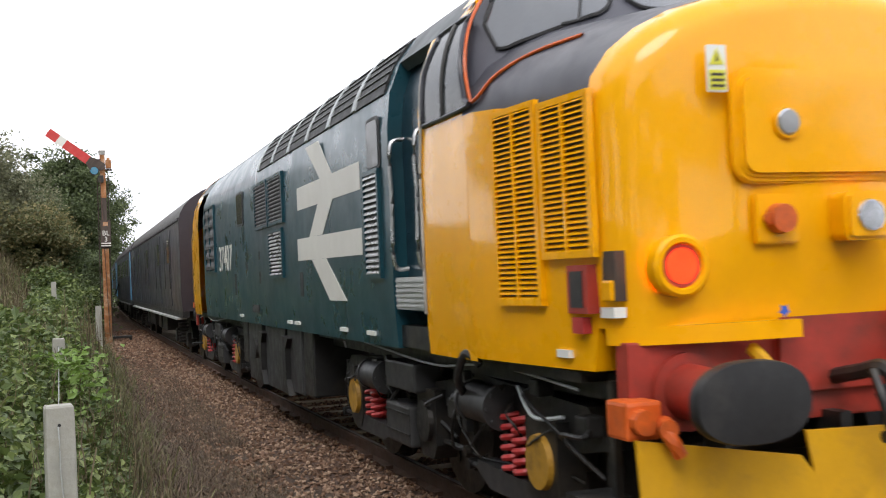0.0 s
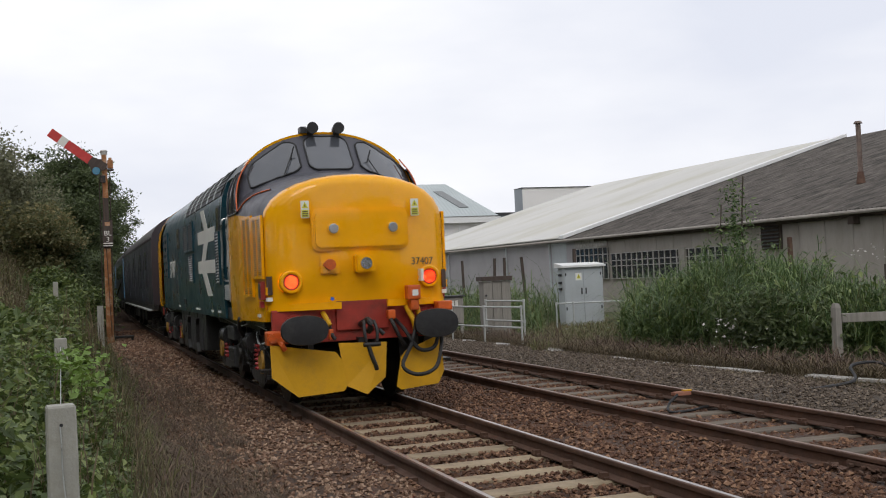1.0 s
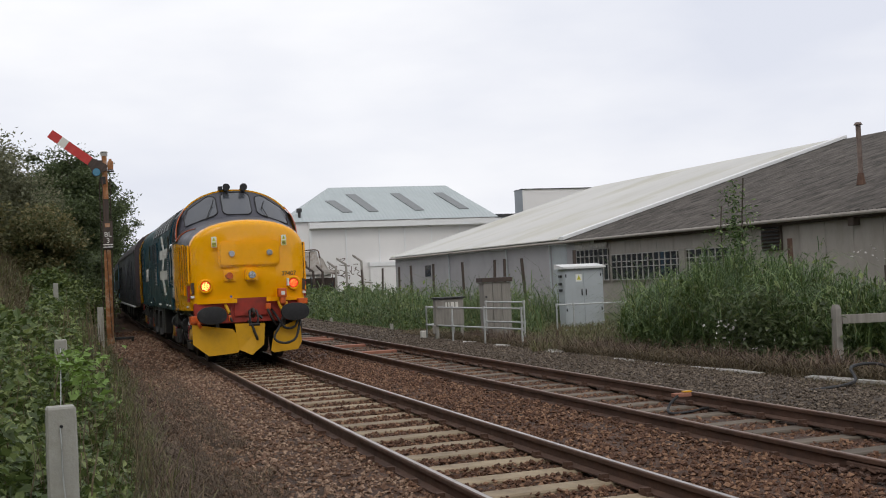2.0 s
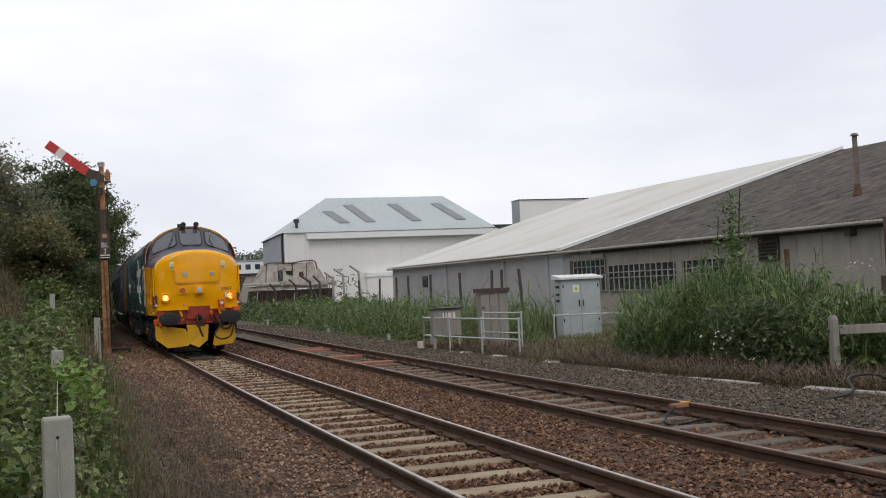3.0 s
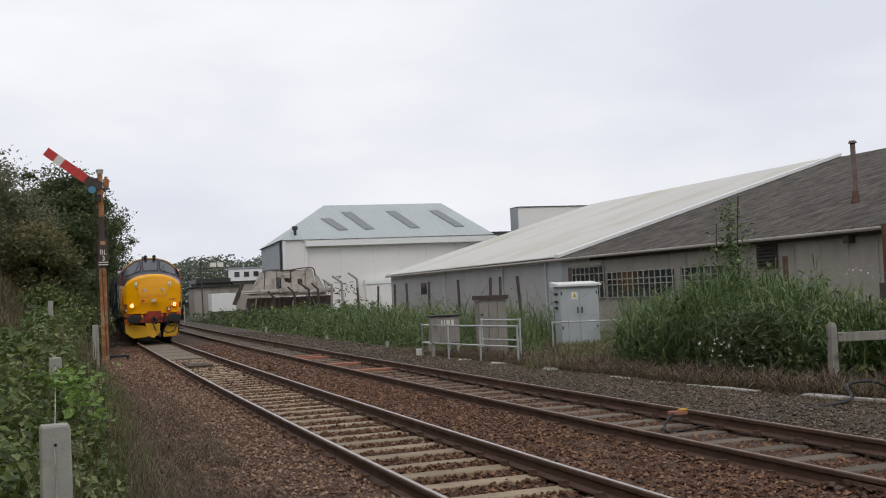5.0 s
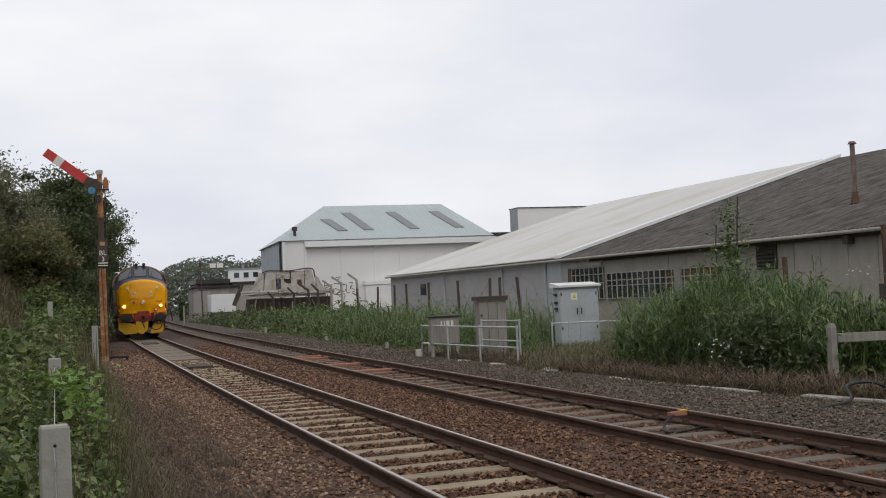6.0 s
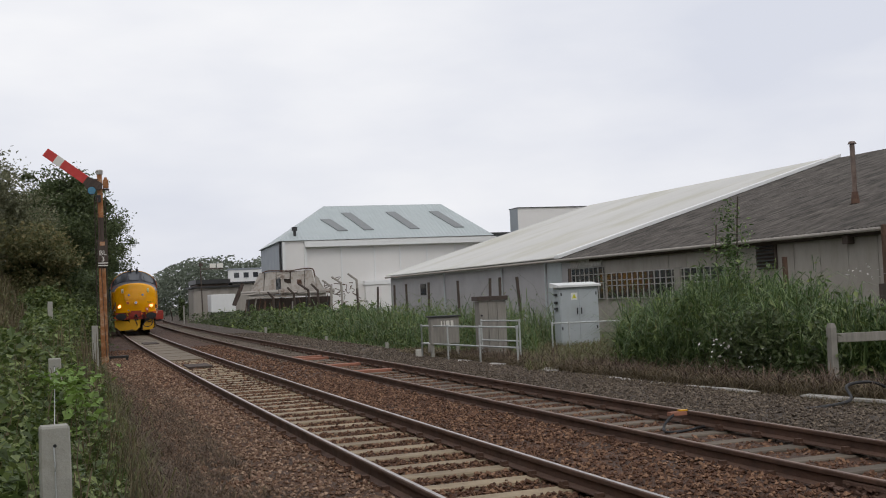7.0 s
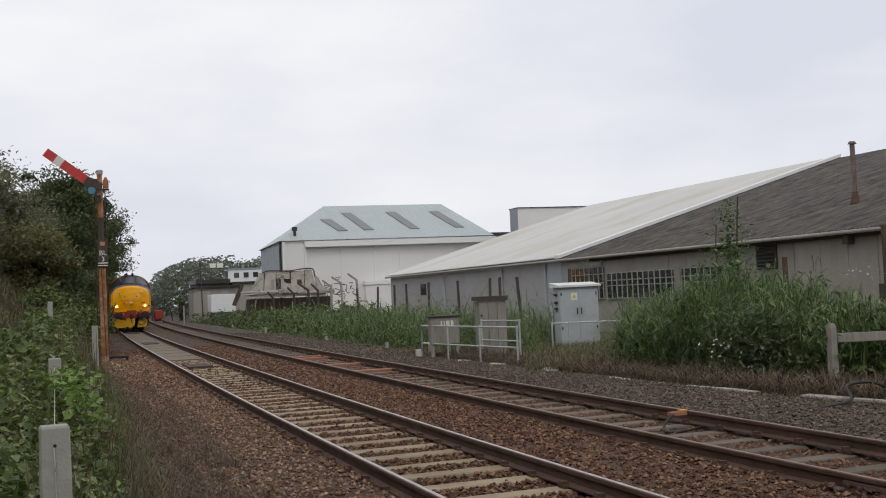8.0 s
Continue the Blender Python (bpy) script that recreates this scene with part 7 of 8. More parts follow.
    x = np.interp(y, [6, 12, 20, 30, 37], [0.5, 0.8, 1.0, 1.15, 1.2]) + rng.uniform(-0.1, 1.15, n)
    keep = (line_lat(x, y) < -1.35) & (np.array([swell(a, b, 0.5, 17) for a, b in zip(x, y)]) > -0.12)
    x, y = x[keep], y[keep]
    n = len(x)
    z = np.where(line_lat(x, y) > -2.5, -0.15, np.maximum(np.array([ground_z(a, b) for a, b in zip(x, y)]), -0.28))
    stuff("dead_twigs", blade_mesh("dead_twigs", np.stack([x, y, z], 1), rng.uniform(0.05, 0.2, n), rng.uniform(0.003, 0.008, n), rng.uniform(0.6, 1.7, n), DEADWEED, rng), "tangled mat of dead brown twigs on the path", "weeds")
    i = rng.permutation(n)[:2600]
    stuff("straw_litter", blade_mesh("straw_litter", np.stack([x[i], y[i], z[i] + 0.02], 1), rng.uniform(0.06, 0.22, len(i)), rng.uniform(0.003, 0.006, len(i)), rng.uniform(0.7, 1.8, len(i)), DRY, rng), "pale straw litter on the path", "dry stems")
    n = 5000
    y = rng.uniform(7, 36, n)
    x = np.interp(y, [6, 12, 20, 30, 37], [0.35, 0.6, 0.85, 1.0, 1.1]) + rng.normal(0, 0.22, n)
    z = np.array([ground_z(a, b) for a, b in zip(x, y)])
    stuff("verge_grass", blade_mesh("verge_grass", np.stack([x, y, z], 1), rng.uniform(0.12, 0.42, n), rng.uniform(0.006, 0.014, n), rng.uniform(0.2, 1.0, n), GRASS, rng), "mixed grass at the foot of the brambles", "grass")
    # grassy slope behind
    n = 34000
    x, y = rng.uniform(-7, 1.0, n), rng.uniform(26, 47, n)
    z = np.array([ground_z(a, b) for a, b in zip(x, y)])
    stuff("bank_grass", blade_mesh("bank_grass", np.stack([x, y, z], 1), rng.uniform(0.3, 0.9, n), rng.uniform(0.02, 0.045, n), rng.uniform(0.2, 0.9, n), GRASS, rng), "tall meadow grass on the bank", "grass")
    n = 12000
    x, y = rng.uniform(-6, 0.3, n), rng.uniform(30, 46, n)
    z = np.array([ground_z(a, b) for a, b in zip(x, y)])
    stuff("bank_dry_grass", blade_mesh("bank_dry_grass", np.stack([x, y, z], 1), rng.uniform(0.5, 1.1, n), rng.uniform(0.015, 0.035, n), rng.uniform(0.1, 0.6, n), DRY, rng), "dry seed heads in the meadow grass", "grass")


def tree(x, y, height, spread, material, seed, label, low=0.15, name="tree", leaf=0.2, count=9000, squash=1.0, droop=0.0):
    rng = np.random.default_rng(seed)
    rnd = random.Random(seed)
    g = ground_z(x, y) - 0.15
    t = empty(name, pose(x, y, g), label, "tree" if height > 3 else "bush", "trees along the bank")
    bm = bmesh.new()
    tips = []

    def limb(a, d, length, r, level):
        if level and line_lat(a.x + d.x * length + x, a.y + d.y * length + y) > -2.1 and a.z < 6:
            return
        pts, p = [a], a
        for k in range(4):
            d = (d + Vector((rnd.uniform(-1, 1), rnd.uniform(-1, 1), rnd.uniform(-0.3, 0.5))) * 0.22).normalized()
            p = p + d * length / 4
            pts.append(p)
        for k in range(4):
            rod(bm, pts[k], pts[k + 1], r * (1 - k * 0.2), r * (1 - (k + 1) * 0.2), 7 if level < 2 else 5)
        tips.append(pts[-1])
        if level < 2:
            for k in range(2, 5):
                for _ in range(2):
                    a2 = rnd.uniform(0, 6.28)
                    limb(pts[k], Vector((math.cos(a2), math.sin(a2), rnd.uniform(0.1, 0.7))).normalized(), length * rnd.uniform(0.35, 0.5), r * 0.42, level + 1)
    limb(Vector((0, 0, 0)), Vector((0, 0, 1)), height * 0.72, 0.02 * height + 0.03, 0)
    part("trunk", bm, BARK, t)
    k = 70
    u = rng.normal(size=(k, 3))
    u /= np.linalg.norm(u, axis=1)[:, None]
    rad = rng.uniform(0.35, 1.0, k)[:, None] ** 0.6
    mid = height * (0.5 + low / 2)
    cl = u * rad * np.array([spread, spread * squash, height * (0.5 - low / 2)]) + np.array([0, 0, mid])
    cl = np.concatenate([cl, np.array([tuple(p) for p in tips if p.z > height * low])])
    m = len(cl)
    which = rng.integers(0, m, count)
    size = rng.uniform(0.25, 0.62, m)[which][:, None] * (0.18 * spread + 0.35)
    off = rng.normal(size=(count, 3)) * size * np.array([0.9, 0.9, 0.65])
    off[:, 2] -= droop * np.abs(rng.normal(size=count)) * 0.7
    c = cl[which] + off
    c = c[c[:, 2] > 0.1]
    lat = line_lat(c[:, 0] + x, c[:, 1] + y)
    c = c[~((lat > -1.95) & (lat < 6) & (c[:, 2] + g < 4.7))]
    me = leaf_mesh("crown", c, leaf * rng.uniform(0.6, 1.35, len(c)), material, rng, 0.5)
    o = new("crown", me)
    o.parent = t
    return t


def trees():
    tree(-2.3, 45.5, 6.2, 2.6, LEAF_OLIVE, 1, "olive-grey willow with feathery drooping branches", 0.1, leaf=0.092, count=20000, droop=0.8)
    tree(-0.35, 42.5, 3.7, 1.25, LEAF_RUSSET, 2, "hawthorn turning russet on the bank", 0.12, leaf=0.086, count=14000)
    tree(-3.2, 41.0, 3.6, 1.6, LEAF_RUSSET, 12, "russet hawthorn on the bank", 0.1, leaf=0.086, count=10000)
    tree(1.2, 41.5, 2.6, 0.85, LEAF_DARK, 3, "dark green elder bush behind the signal", 0.05, name="bush", leaf=0.079, count=10000)
    tree(0.1, 43.5, 3.2, 1.2, LEAF_DARK, 13, "dark green elder bush on the bank", 0.05, name="bush", leaf=0.086, count=10000)
    tree(0.3, 56, 7.9, 2.6, LEAF_DARK, 4, "dense dark green tree behind the signal", 0.1, leaf=0.098, count=28000)
    tree(-2.5, 60, 6.2, 2.6, LEAF_DARK, 5, "dense dark green tree on the bank", 0.1, leaf=0.104, count=28000)
    tree(1.4, 66, 9.5, 2.9, LEAF_DARK, 6, "tall dark green tree beside the line", 0.1, leaf=0.104, count=28000)
    tree(2.2, 78, 11.2, 3.3, LEAF_DARK, 7, "tall dark green tree overhanging the line", 0.1, leaf=0.112, count=27000)
    tree(2.9, 90, 9.6, 3.0, LEAF_DARK, 8, "tall dark green tree beside the line", 0.08, leaf=0.118, count=27000)
    tree(3.4, 103, 9.5, 3.0, LEAF_DARK, 9, "tall dark green tree beside the line", 0.08, leaf=0.135, count=19000)
    tree(3.2, 116, 9.0, 3.0, LEAF_DARK, 14, "dark green tree beside the line", 0.02, leaf=0.16, count=14000)
    tree(5.0, 131, 8.0, 3.0, LEAF_DARK, 15, "dark green tree beside the line", 0.02, leaf=0.17, count=12000)
    tree(7.0, 147, 7.0, 3.0, LEAF_DARK, 16, "dark green tree beside the line", 0.02, leaf=0.18, count=10000)
    tree(-7.0, 52, 6.0, 3.4, LEAF_OLIVE, 10, "olive green tree on the bank", 0.1, leaf=0.145, count=14000)
    tree(1.8, 50, 3.6, 1.0, LEAF_DARK, 21, "dark green bush at the foot of the trees", 0.05, name="bush", leaf=0.092, count=10000)
    tree(2.4, 59, 3.8, 1.0, LEAF_DARK, 22, "dark green bush at the foot of the trees", 0.05, name="bush", leaf=0.099, count=10000)
    tree(3.0, 71, 4.0, 1.0, LEAF_DARK, 23, "dark green bush at the foot of the trees", 0.05, name="bush", leaf=0.106, count=10000)
    for i, (xx, yy, h) in enumerate(((0.25, 36.0, 1.5), (-0.2, 38.5, 1.7), (0.7, 39.0, 2.0))):
        tree(xx, yy, h, h * 0.55, LEAF_BRAMBLE, 70 + i, "leafy green shrub on the grassy bank", 0.02, name="bush", leaf=0.085, count=4500)
    # the belt of trees along the bank beside the standpoint
    for i, (x, y) in enumerate(((-13, 30), (-12.5, 23), (-13.5, 16), (-12, 9), (-13, 2), (-12, -6))):
        tree(x, y, 10.5, 4.0, LEAF_DARK, 30 + i, "dark green tree on the bank", 0.03, leaf=0.36, count=6000)
    for i in range(9):
        tree(-20 + i * 5.6, -19 - 3 * ((i * 7) % 3), 8.0 + (i * 5) % 4, 3.2, LEAF_DARK, 60 + i, "dark green tree behind the standpoint", 0.03, leaf=0.42, count=2600)
    rng = np.random.default_rng(44)
    n = 42000
    x = rng.uniform(-25, 60, n)
    y = rng.uniform(185, 215, n)
    top = 8.6 + 2.2 * np.array([swell(a, 0, 7.0, 1.5) for a in x]) + np.clip((x - 14) * 0.06, 0, 1.5)
    top = np.where(x < 19, np.clip((x - 13.5) * 1.4, 3.4, 8), top)
    z = top * rng.beta(1.5, 1.2, n)
    stuff("far_wood", leaf_mesh("far_wood", np.stack([x, y, z], 1), rng.uniform(0.25, 0.52, n), HAZEWOOD, rng, 0.4), "far wood beyond the works, haze put into its colour", "wood")
    # lineside bushes in the distance, right of the curve
    for i, (xx, yy, h) in enumerate(((13.5, 128, 3.4), (17.5, 128, 4.0), (11.4, 118, 1.6), (12.3, 140, 4.8))):
        tree(xx, yy, h, h * 0.4, LEAF_DARK, 50 + i, "dark green bush beside the far curve", 0.02, name="bush", leaf=0.25, count=2500)


def reeds():
    rng = np.random.default_rng(21)
    n = 34000
    u, v = rng.uniform(0, 1, n), rng.uniform(0.12, 1, n) ** 1.1
    x = 11.75 + (12.95 - 11.75) * u + v * 3.6
    y = 21.4 + (12.5 - 21.4) * u + v * 3.0
    # clear of the view to the cabinet
    keep = (x > 0.56 * y) & (x < 21.5) & ~((x > 12.7) & (y < 15.75 - 0.32 * (x - 12.85)))
    tuft = np.array([swell(a, b, 0.45, 12) for a, b in zip(x, y)])
    keep &= rng.random(n) < 0.45 + 1.6 * tuft
    x, y, u, v = x[keep], y[keep], u[keep], v[keep]
    n = len(x)
    h = np.interp(u, [0, 0.25, 0.55, 0.75, 1], [1.4, 2.05, 1.95, 1.3, 1.5]) * np.interp(v, [0, 0.3, 1], [0.5, 0.85, 1.0]) * np.array([1 + 0.55 * swell(a, b, 0.6, 3) + 0.3 * swell(a, b, 0.2, 9) for a, b in zip(x, y)])
    z = -0.25 + h * rng.beta(1.3, 1.3, n) * 0.9
    stuff("reed_bed", blade_mesh("reed_bed", np.stack([x, y, z], 1), rng.uniform(0.18, 0.62, n), rng.uniform(0.012, 0.032, n), rng.uniform(0.5, 1.7, n), REED, rng), "tall green reeds with long arching blades", "reeds")
    k = 1500
    i = rng.integers(0, n, k)
    stuff("reed_stems", blade_mesh("reed_stems", np.stack([x[i], y[i], np.full(k, -0.3)], 1), h[i] * rng.uniform(0.85, 1.2, k), np.full(k, 0.012), rng.uniform(0, 0.25, k), REED, rng), "upright reed stems", "reeds")
    # pale feathery plumes and straw among the reeds
    k = 900
    i = rng.integers(0, n, k)
    stuff("reed_plumes", blade_mesh("reed_plumes", np.stack([x[i], y[i], h[i] * 0.6 - 0.25], 1), rng.uniform(0.3, 0.75, k), rng.uniform(0.008, 0.02, k), rng.uniform(0.2, 0.9, k), GRASS, rng), "pale seeding plumes above the reeds", "reeds")
    # leafy weeds growing through the reeds
    k = 9000
    i = rng.integers(0, n, k)
    leafy = np.array([swell(a, b, 1.1, 31) for a, b in zip(x[i], y[i])]) > 0.05
    i = i[leafy]
    c = np.stack([x[i], y[i], -0.2 + h[i] * rng.beta(1.4, 1.6, len(i))], 1) + rng.normal(0, 0.06, (len(i), 3))
    stuff("leafy_weeds", leaf_mesh("leafy_weeds", c, 0.075 * rng.uniform(0.5, 1.4, len(i)), LEAF_BRAMBLE, rng, 0.5, 2.2), "leafy green weeds growing through the reeds", "weeds")
    # dark bramble at the foot of the reeds
    c = np.stack([rng.normal(12.75, 0.3, 3000), rng.normal(17.3, 0.8, 3000), -0.25 + 1.5 * rng.beta(1, 1.9, 3000)], 1)
    stuff("bramble_clump", leaf_mesh("bramble_clump", c, 0.07 * rng.uniform(0.5, 1.3, 3000), LEAF_DARK, rng, 0.6), "dark bramble clump among the reeds", "brambles")
    c = np.stack([rng.normal(12.2, 0.15, 34), rng.normal(17.5, 0.6, 34), rng.uniform(0.0, 0.6, 34)], 1)
    stuff("blossom", leaf_mesh("blossom", c, 0.045 * rng.uniform(0.6, 1.3, 34), FLOWER, rng, 0.3), "pale bramble blossom", "blossom")
    c = np.stack([rng.normal(16.9, 0.35, 26), rng.normal(19.2, 0.3, 26), rng.normal(1.75, 0.12, 26)], 1)
    stuff("buddleia_blossom", leaf_mesh("buddleia_blossom", c, 0.035 * rng.uniform(0.6, 1.3, 26), FLOWER, rng, 0.3), "pale blossom above the reeds", "blossom")
    # slender sapling
    t = empty("sapling", pose(15.1, 21.0, -0.3), "slender sapling rising above the reeds", "tree")
    bm = bmesh.new()
    tube(bm, [(0, 0, 0), (0.04, 0, 1.3), (-0.02, 0, 2.6), (0.08, 0, 3.95)], 0.018, 6)
    tube(bm, [(-0.5, 0, 0), (-0.52, 0, 1.3), (-0.6, 0, 2.6), (-0.55, 0, 3.3)], 0.014, 6)
    part("stem", bm, BARK, t, smooth=True)
    n = 2600
    zz = 0.5 + 3.5 * rng.beta(1.0, 1.7, n)
    r = np.abs(rng.normal(0, 0.6, n)) * np.interp(zz, [0.5, 2.4, 4.0], [1.0, 0.75, 0.3])
    a = rng.uniform(0, 6.28, n)
    o = new("crown", leaf_mesh("crown", np.stack([r * np.cos(a) - 0.2, r * np.sin(a), zz - r * 0.35], 1), 0.042 * rng.uniform(0.6, 1.4, n), REED, rng, 0.5, 2.6))
    o.parent = t
    # long grass strip beside the far track
    n = 46000
    y = 23 + (100 - 23) * rng.uniform(0, 1, n) ** 1.7
    near = np.interp(y, [23, 30, 37, 50, 62, 100], [12.0, 12.5, 11.6, 12.0, 12.3, 13.4])
    x = near + rng.uniform(0, 5.5, n)
    front = np.clip((x - near) / 1.6, 0.22, 1)
    tuft = np.array([swell(a, b, 1.1, 5) + 0.5 * swell(a, b, 0.4, 15) for a, b in zip(x, y)])
    keep = ~((x > 0.47 * y) & (x < 0.57 * y) & (y < 32.5)) & (x < 0.54 * y + 3) & (rng.random(n) < 0.75 + 0.9 * tuft)
    x, y, front, tuft = x[keep], y[keep], front[keep], tuft[keep]
    n = len(x)
    hh = rng.uniform(0.6, 1.75, n) * front * (1 + 0.55 * tuft) * np.interp(y, [23, 45, 70, 100], [1.0, 0.95, 0.8, 0.75])
    base = -0.3 + hh * rng.beta(1, 2, n) * 0.7
    stuff("long_grass", blade_mesh("long_grass", np.stack([x, y, base], 1), hh * rng.uniform(0.35, 0.85, n), rng.uniform(0.012, 0.034, n) * np.clip(y / 40, 0.8, 1.9), rng.uniform(0.35, 1.5, n), REED, rng), "long green grass beyond the far track", "grass")
    k = n // 3
    i = rng.permutation(n)[:k]
    stuff("pale_grass", blade_mesh("pale_grass", np.stack([x[i] + 0.1, y[i] + 0.1, np.full(k, -0.3)], 1), hh[i] * rng.uniform(0.7, 1.15, k), rng.uniform(0.01, 0.024, k) * np.clip(y[i] / 40, 0.8, 1.8), rng.uniform(0.15, 1.0, k), GRASS, rng), "paler seeding grass beyond the far track", "grass")
    k = 14000
    i = rng.integers(0, n, k)
    i = i[np.array([swell(a, b, 2.2, 41) for a, b in zip(x[i], y[i])]) > 0.0]
    c = np.stack([x[i], y[i], -0.25 + hh[i] * rng.uniform(0.05, 0.95, len(i))], 1) + rng.normal(0, 0.1, (len(i), 3))
    stuff("nettle_patches", leaf_mesh("nettle_patches", c, 0.085 * rng.uniform(0.5, 1.4, len(i)) * np.clip(y[i] / 40, 0.8, 1.9), LEAF_BRAMBLE, rng, 0.5, 2.0), "patches of nettles and docks in the long grass", "nettles")
    n = 5000
    c = np.stack([rng.uniform(10, 16, n) + 3, rng.uniform(60, 110, n), rng.uniform(-0.2, 1.0, n) ** 2], 1)
    stuff("low_bushes", leaf_mesh("low_bushes", c, 0.16 * rng.uniform(0.6, 1.4, n), LEAF_DARK, rng, 0.6), "low dark scrub in the grass", "scrub")
    n = 4200
    x = rng.uniform(14.6, 24.5, n)
    c = np.stack([x, 82.6 + rng.normal(0, 0.5, n), -0.2 + rng.beta(1.2, 1.6, n) * np.array([1.5 + 1.1 * swell(a, 80, 0.9, 8) for a in x])], 1)
    stuff("scrub", leaf_mesh("scrub", c, 0.15 * rng.uniform(0.6, 1.4, n), LEAF_BRAMBLE, rng, 0.6), "green bramble scrub growing against the scrap heap", "scrub")
    # dry fringe along the trough
    n = 15000
    y = rng.uniform(10, 34, n)
    x = np.interp(y, [9, 15.5, 22.9, 30, 37], [12.6, 11.35, 10.95, 10.75, 10.8]) + 0.1 + np.abs(rng.normal(0, 0.55, n))
    stuff("dry_fringe", blade_mesh("dry_fringe", np.stack([x, y, np.full(n, -0.31)], 1), rng.uniform(0.1, 0.42, n), rng.uniform(0.008, 0.02, n), rng.uniform(0.4, 1.5, n), DRY, rng), "dry brown grass fringe along the cable trough", "grass")
    n = 7000
    y = rng.uniform(10, 30, n)
    x = np.interp(y, [9, 15.5, 22.9, 30, 37], [12.6, 11.35, 10.95, 10.75, 10.8]) + 0.2 + np.abs(rng.normal(0, 0.6, n))
    stuff("weed_fringe", blade_mesh("weed_fringe", np.stack([x, y, np.full(n, -0.31)], 1), rng.uniform(0.12, 0.55, n) * np.array([1 + 0.7 * swell(a, b, 0.7, 27) for a, b in zip(x, y)]), rng.uniform(0.008, 0.02, n), rng.uniform(0.3, 1.4, n), DEADWEED, rng), "dead brown weeds along the cable trough", "weeds")
    n = 9000
    y = rng.uniform(22.5, 33, n)
    x = y * rng.uniform(0.455, 0.585, n)
    stuff("dry_clearing", blade_mesh("dry_clearing", np.stack([x, y, np.full(n, -0.31)], 1), rng.uniform(0.08, 0.4, n), rng.uniform(0.01, 0.024, n), rng.uniform(0.3, 1.0, n), DRY, rng), "dry trodden grass before the cabinet", "grass")
    n = 4000
    y = rng.uniform(22.5, 33, n)
    x = y * rng.uniform(0.455, 0.585, n)
    stuff("clearing_grass", blade_mesh("clearing_grass", np.stack([x, y, np.full(n, -0.31)], 1), rng.uniform(0.1, 0.5, n), rng.uniform(0.01, 0.024, n), rng.uniform(0.3, 1.0, n), GRASS, rng), "green grass before the cabinet", "grass")
    n = 9000
    y = rng.uniform(9, 36, n)
    x = np.interp(y, [9, 15.5, 22.9, 30, 37], [12.4, 11.2, 10.8, 10.6, 10.7]) - np.abs(rng.normal(0, 0.9, n))
    keep = (line_lat(x, y) > SECOND + 1.0) & (np.array([swell(a, b, 0.8, 23) for a, b in zip(x, y)]) > 0.0)
    x, y = x[keep], y[keep]
    stuff("cess_litter", blade_mesh("cess_litter", np.stack([x, y, np.full(len(x), -0.27)], 1), rng.uniform(0.04, 0.17, len(x)), rng.uniform(0.004, 0.011, len(x)), rng.uniform(0.5, 1.6, len(x)), DRY, rng), "dry brown tufts creeping over the ballast", "weeds")
    n = 2500
    x, y = rng.uniform(9.2, 10.9, n), rng.uniform(9, 40, n)
    stuff("cess_weeds", blade_mesh("cess_weeds", np.stack([x, y, np.full(n, -0.33)], 1), rng.uniform(0.04, 0.18, n), rng.uniform(0.008, 0.02, n), rng.uniform(0.3, 1, n), DEADWEED, rng), "sparse weeds in the grey ballast", "weeds")


brambles()
trees()
reeds()
stones("ballast_stones", -0.95, 2.35, 5.5, 24, 430, 0.029, STONE, 1, "brown angular ballast stones")
stones("path_stones", -2.6, -0.9, 5.5, 24, 380, 0.027, STONE_PALE, 7, "pale brown stones on the shoulder of the ballast")
stones("path_stones", -2.5, -0.9, 24, 42, 110, 0.04, STONE_PALE, 8, "pale brown stones on the shoulder of the ballast")
stones("ballast_stones", -2.1, 2.4, 24, 46, 80, 0.042, STONE, 2, "brown angular ballast stones")
stones("ballast_stones", 2.3, 4.1, 7, 31, 250, 0.033, STONE, 6, "brown angular ballast stones in the far track")
stones("grey_ballast_stones", 4.1, 7.9, 7, 31, 260, 0.032, STONE_GREY, 3, "grey-brown angular ballast stones")
stones("ballast_stones", -2.75, -1.9, 6, 40, 60, 0.032, STONE, 4, "scattered ballast stones on the cess")
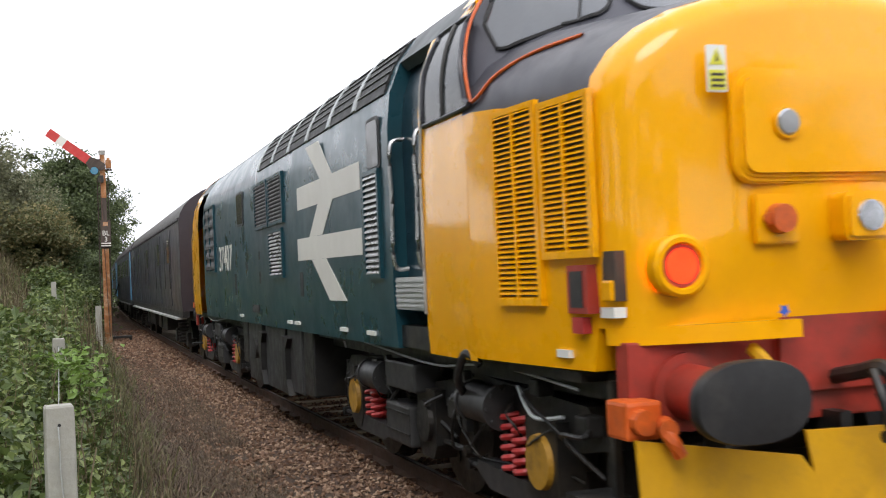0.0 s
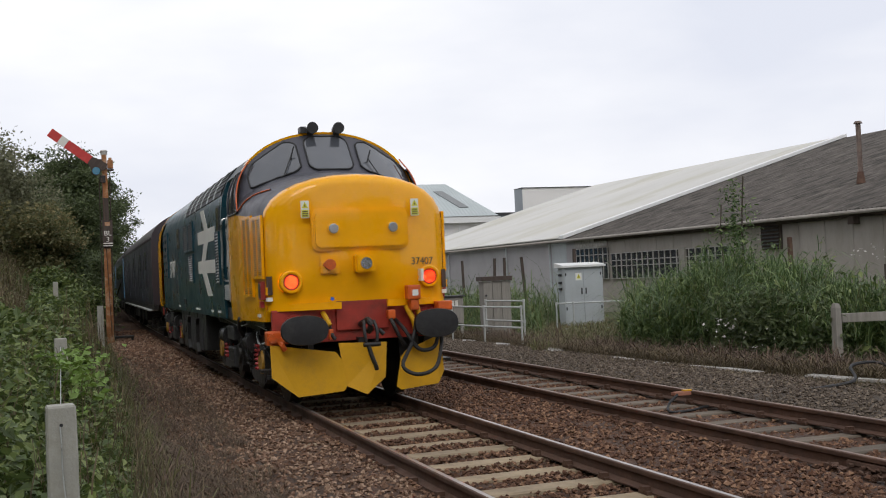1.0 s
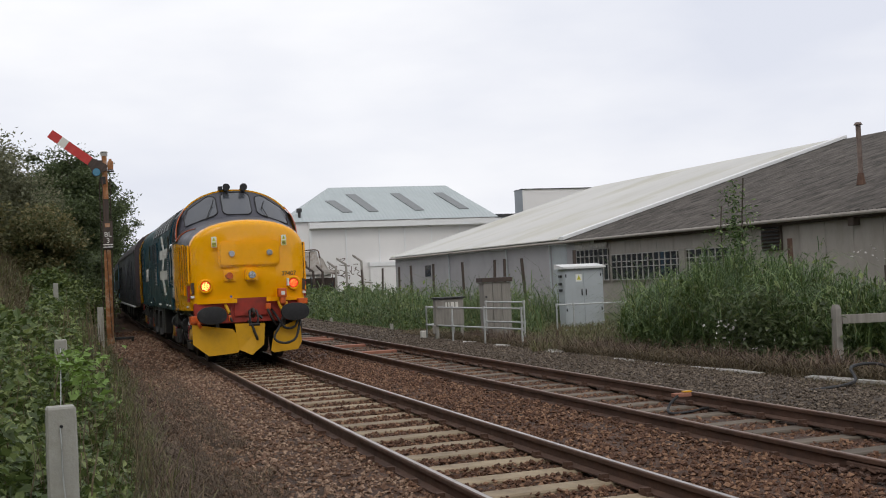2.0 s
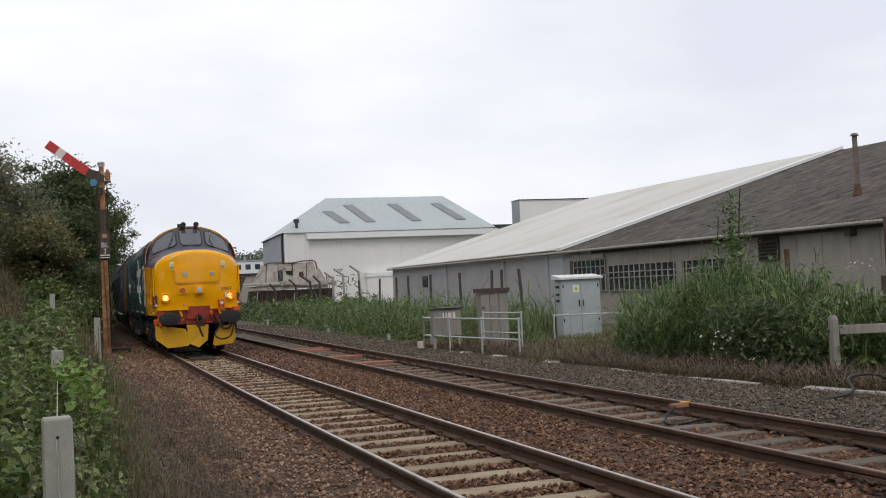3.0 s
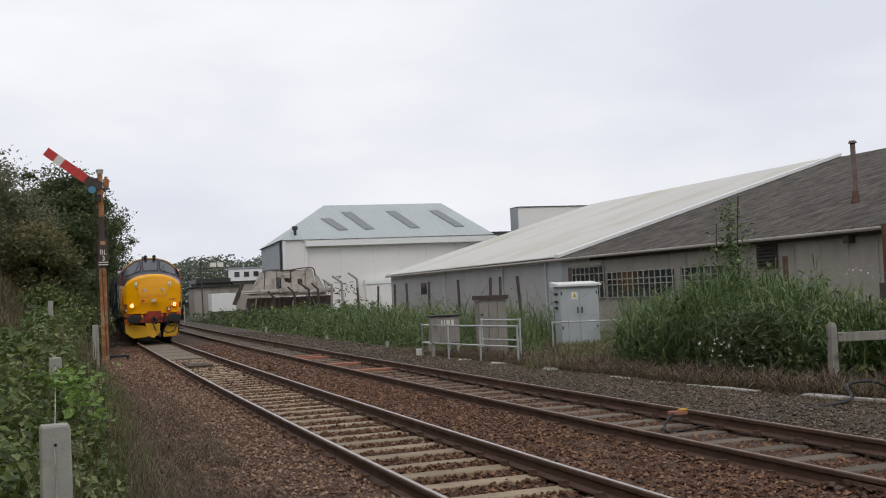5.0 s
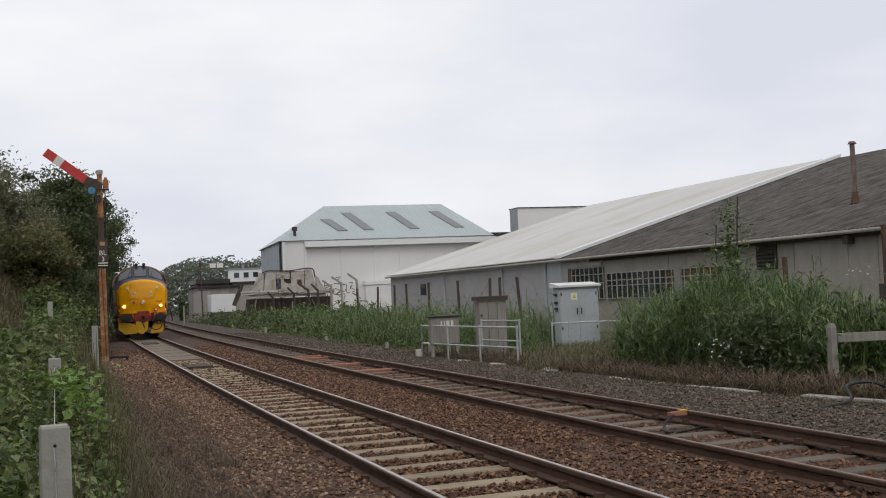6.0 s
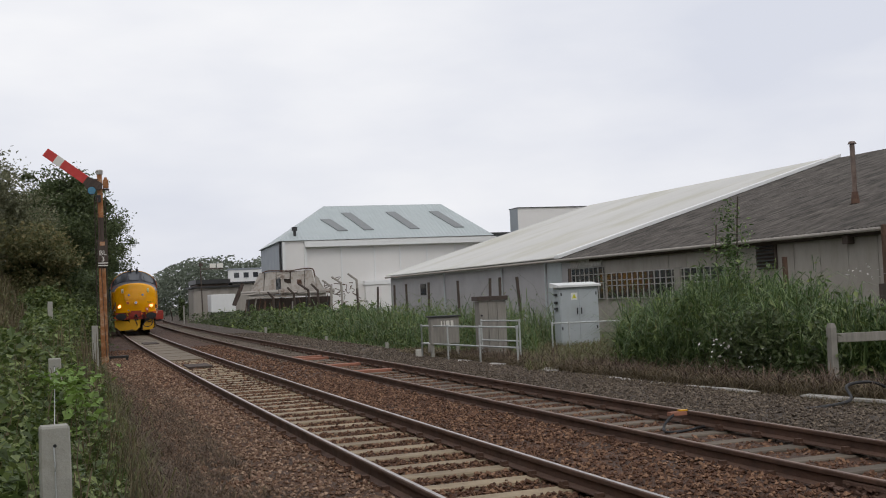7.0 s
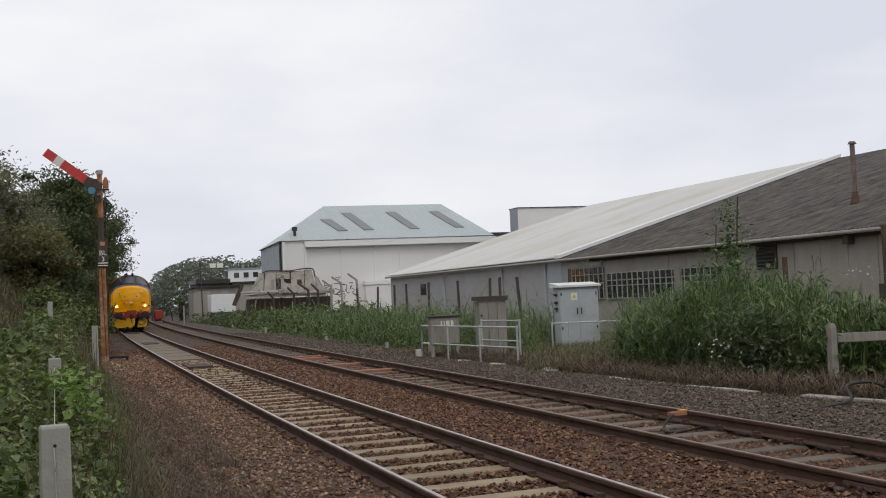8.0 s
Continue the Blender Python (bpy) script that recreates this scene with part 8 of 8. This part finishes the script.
stones("grey_ballast_stones", 2.3, 7.6, 31, 62, 60, 0.042, STONE_GREY, 5, "grey-brown angular ballast stones")
# ---- the two tracks ----
track("track_near", 0.0, CONCRETE, RAILTOP, "running track with concrete sleepers and polished rails", 0.70, -5.0, 1.25, 0.26, -0.165)
track("track_far", SECOND, TIMBER, RAILTOP_DULL, "disused track with rusty rails and timber sleepers", 0.76, -4.54, 1.28, 0.25, -0.18)


# ---- what moves: the train draws away along the curve, its wheels turning ----
RUN_T = [0.0, 0.5, 1.0, 1.5, 2.5, 3.5, 4.5, 6.0, 8.0]
RUN_S = [3.89, 8.46, 13.06, 17.68, 26.95, 36.15, 44.97, 57.83, 75.12]


def run_at(t):
    """Distance along the line, smooth through the table."""
    i = max(0, min(len(RUN_T) - 2, int(np.searchsorted(RUN_T, t, side="right")) - 1))

    def slope(k):
        a, b = max(0, k - 1), min(len(RUN_T) - 1, k + 1)
        return (RUN_S[b] - RUN_S[a]) / (RUN_T[b] - RUN_T[a])
    h = RUN_T[i + 1] - RUN_T[i]
    u = (t - RUN_T[i]) / h
    return ((2 * u ** 3 - 3 * u ** 2 + 1) * RUN_S[i] + (u ** 3 - 2 * u ** 2 + u) * h * slope(i)
            + (-2 * u ** 3 + 3 * u ** 2) * RUN_S[i + 1] + (u ** 3 - u ** 2) * h * slope(i + 1))


def motions():
    times = [k * 0.2 for k in range(41)]
    walk(LOCO, [(t, vehicle_pose(run_at(t), 3.7, 14.98)) for t in times])
    for i, car in enumerate(CARS):
        start = 18.75 + 0.12 + i * (COACH_LEN + 0.05)
        walk(car, [(t, vehicle_pose(run_at(t) + start, 3.0, COACH_LEN - 3.0)) for t in times])
    fine = [k / 15 for k in range(121)]
    turning = [(w, p, r, sign) for w, p, r, sign in LOCO_WHEELS]
    for car in CARS:
        for o in car.children_recursive:
            if o.name.startswith("wheelset"):
                turning.append((o, tuple(o.matrix_basis.translation), 0.457, -1))
    for w, p, r, sign in turning:
        walk(w, [(t, pose(*p, sign * math.degrees((run_at(t) - RUN_S[0]) / r))) for t in fine])


motions()
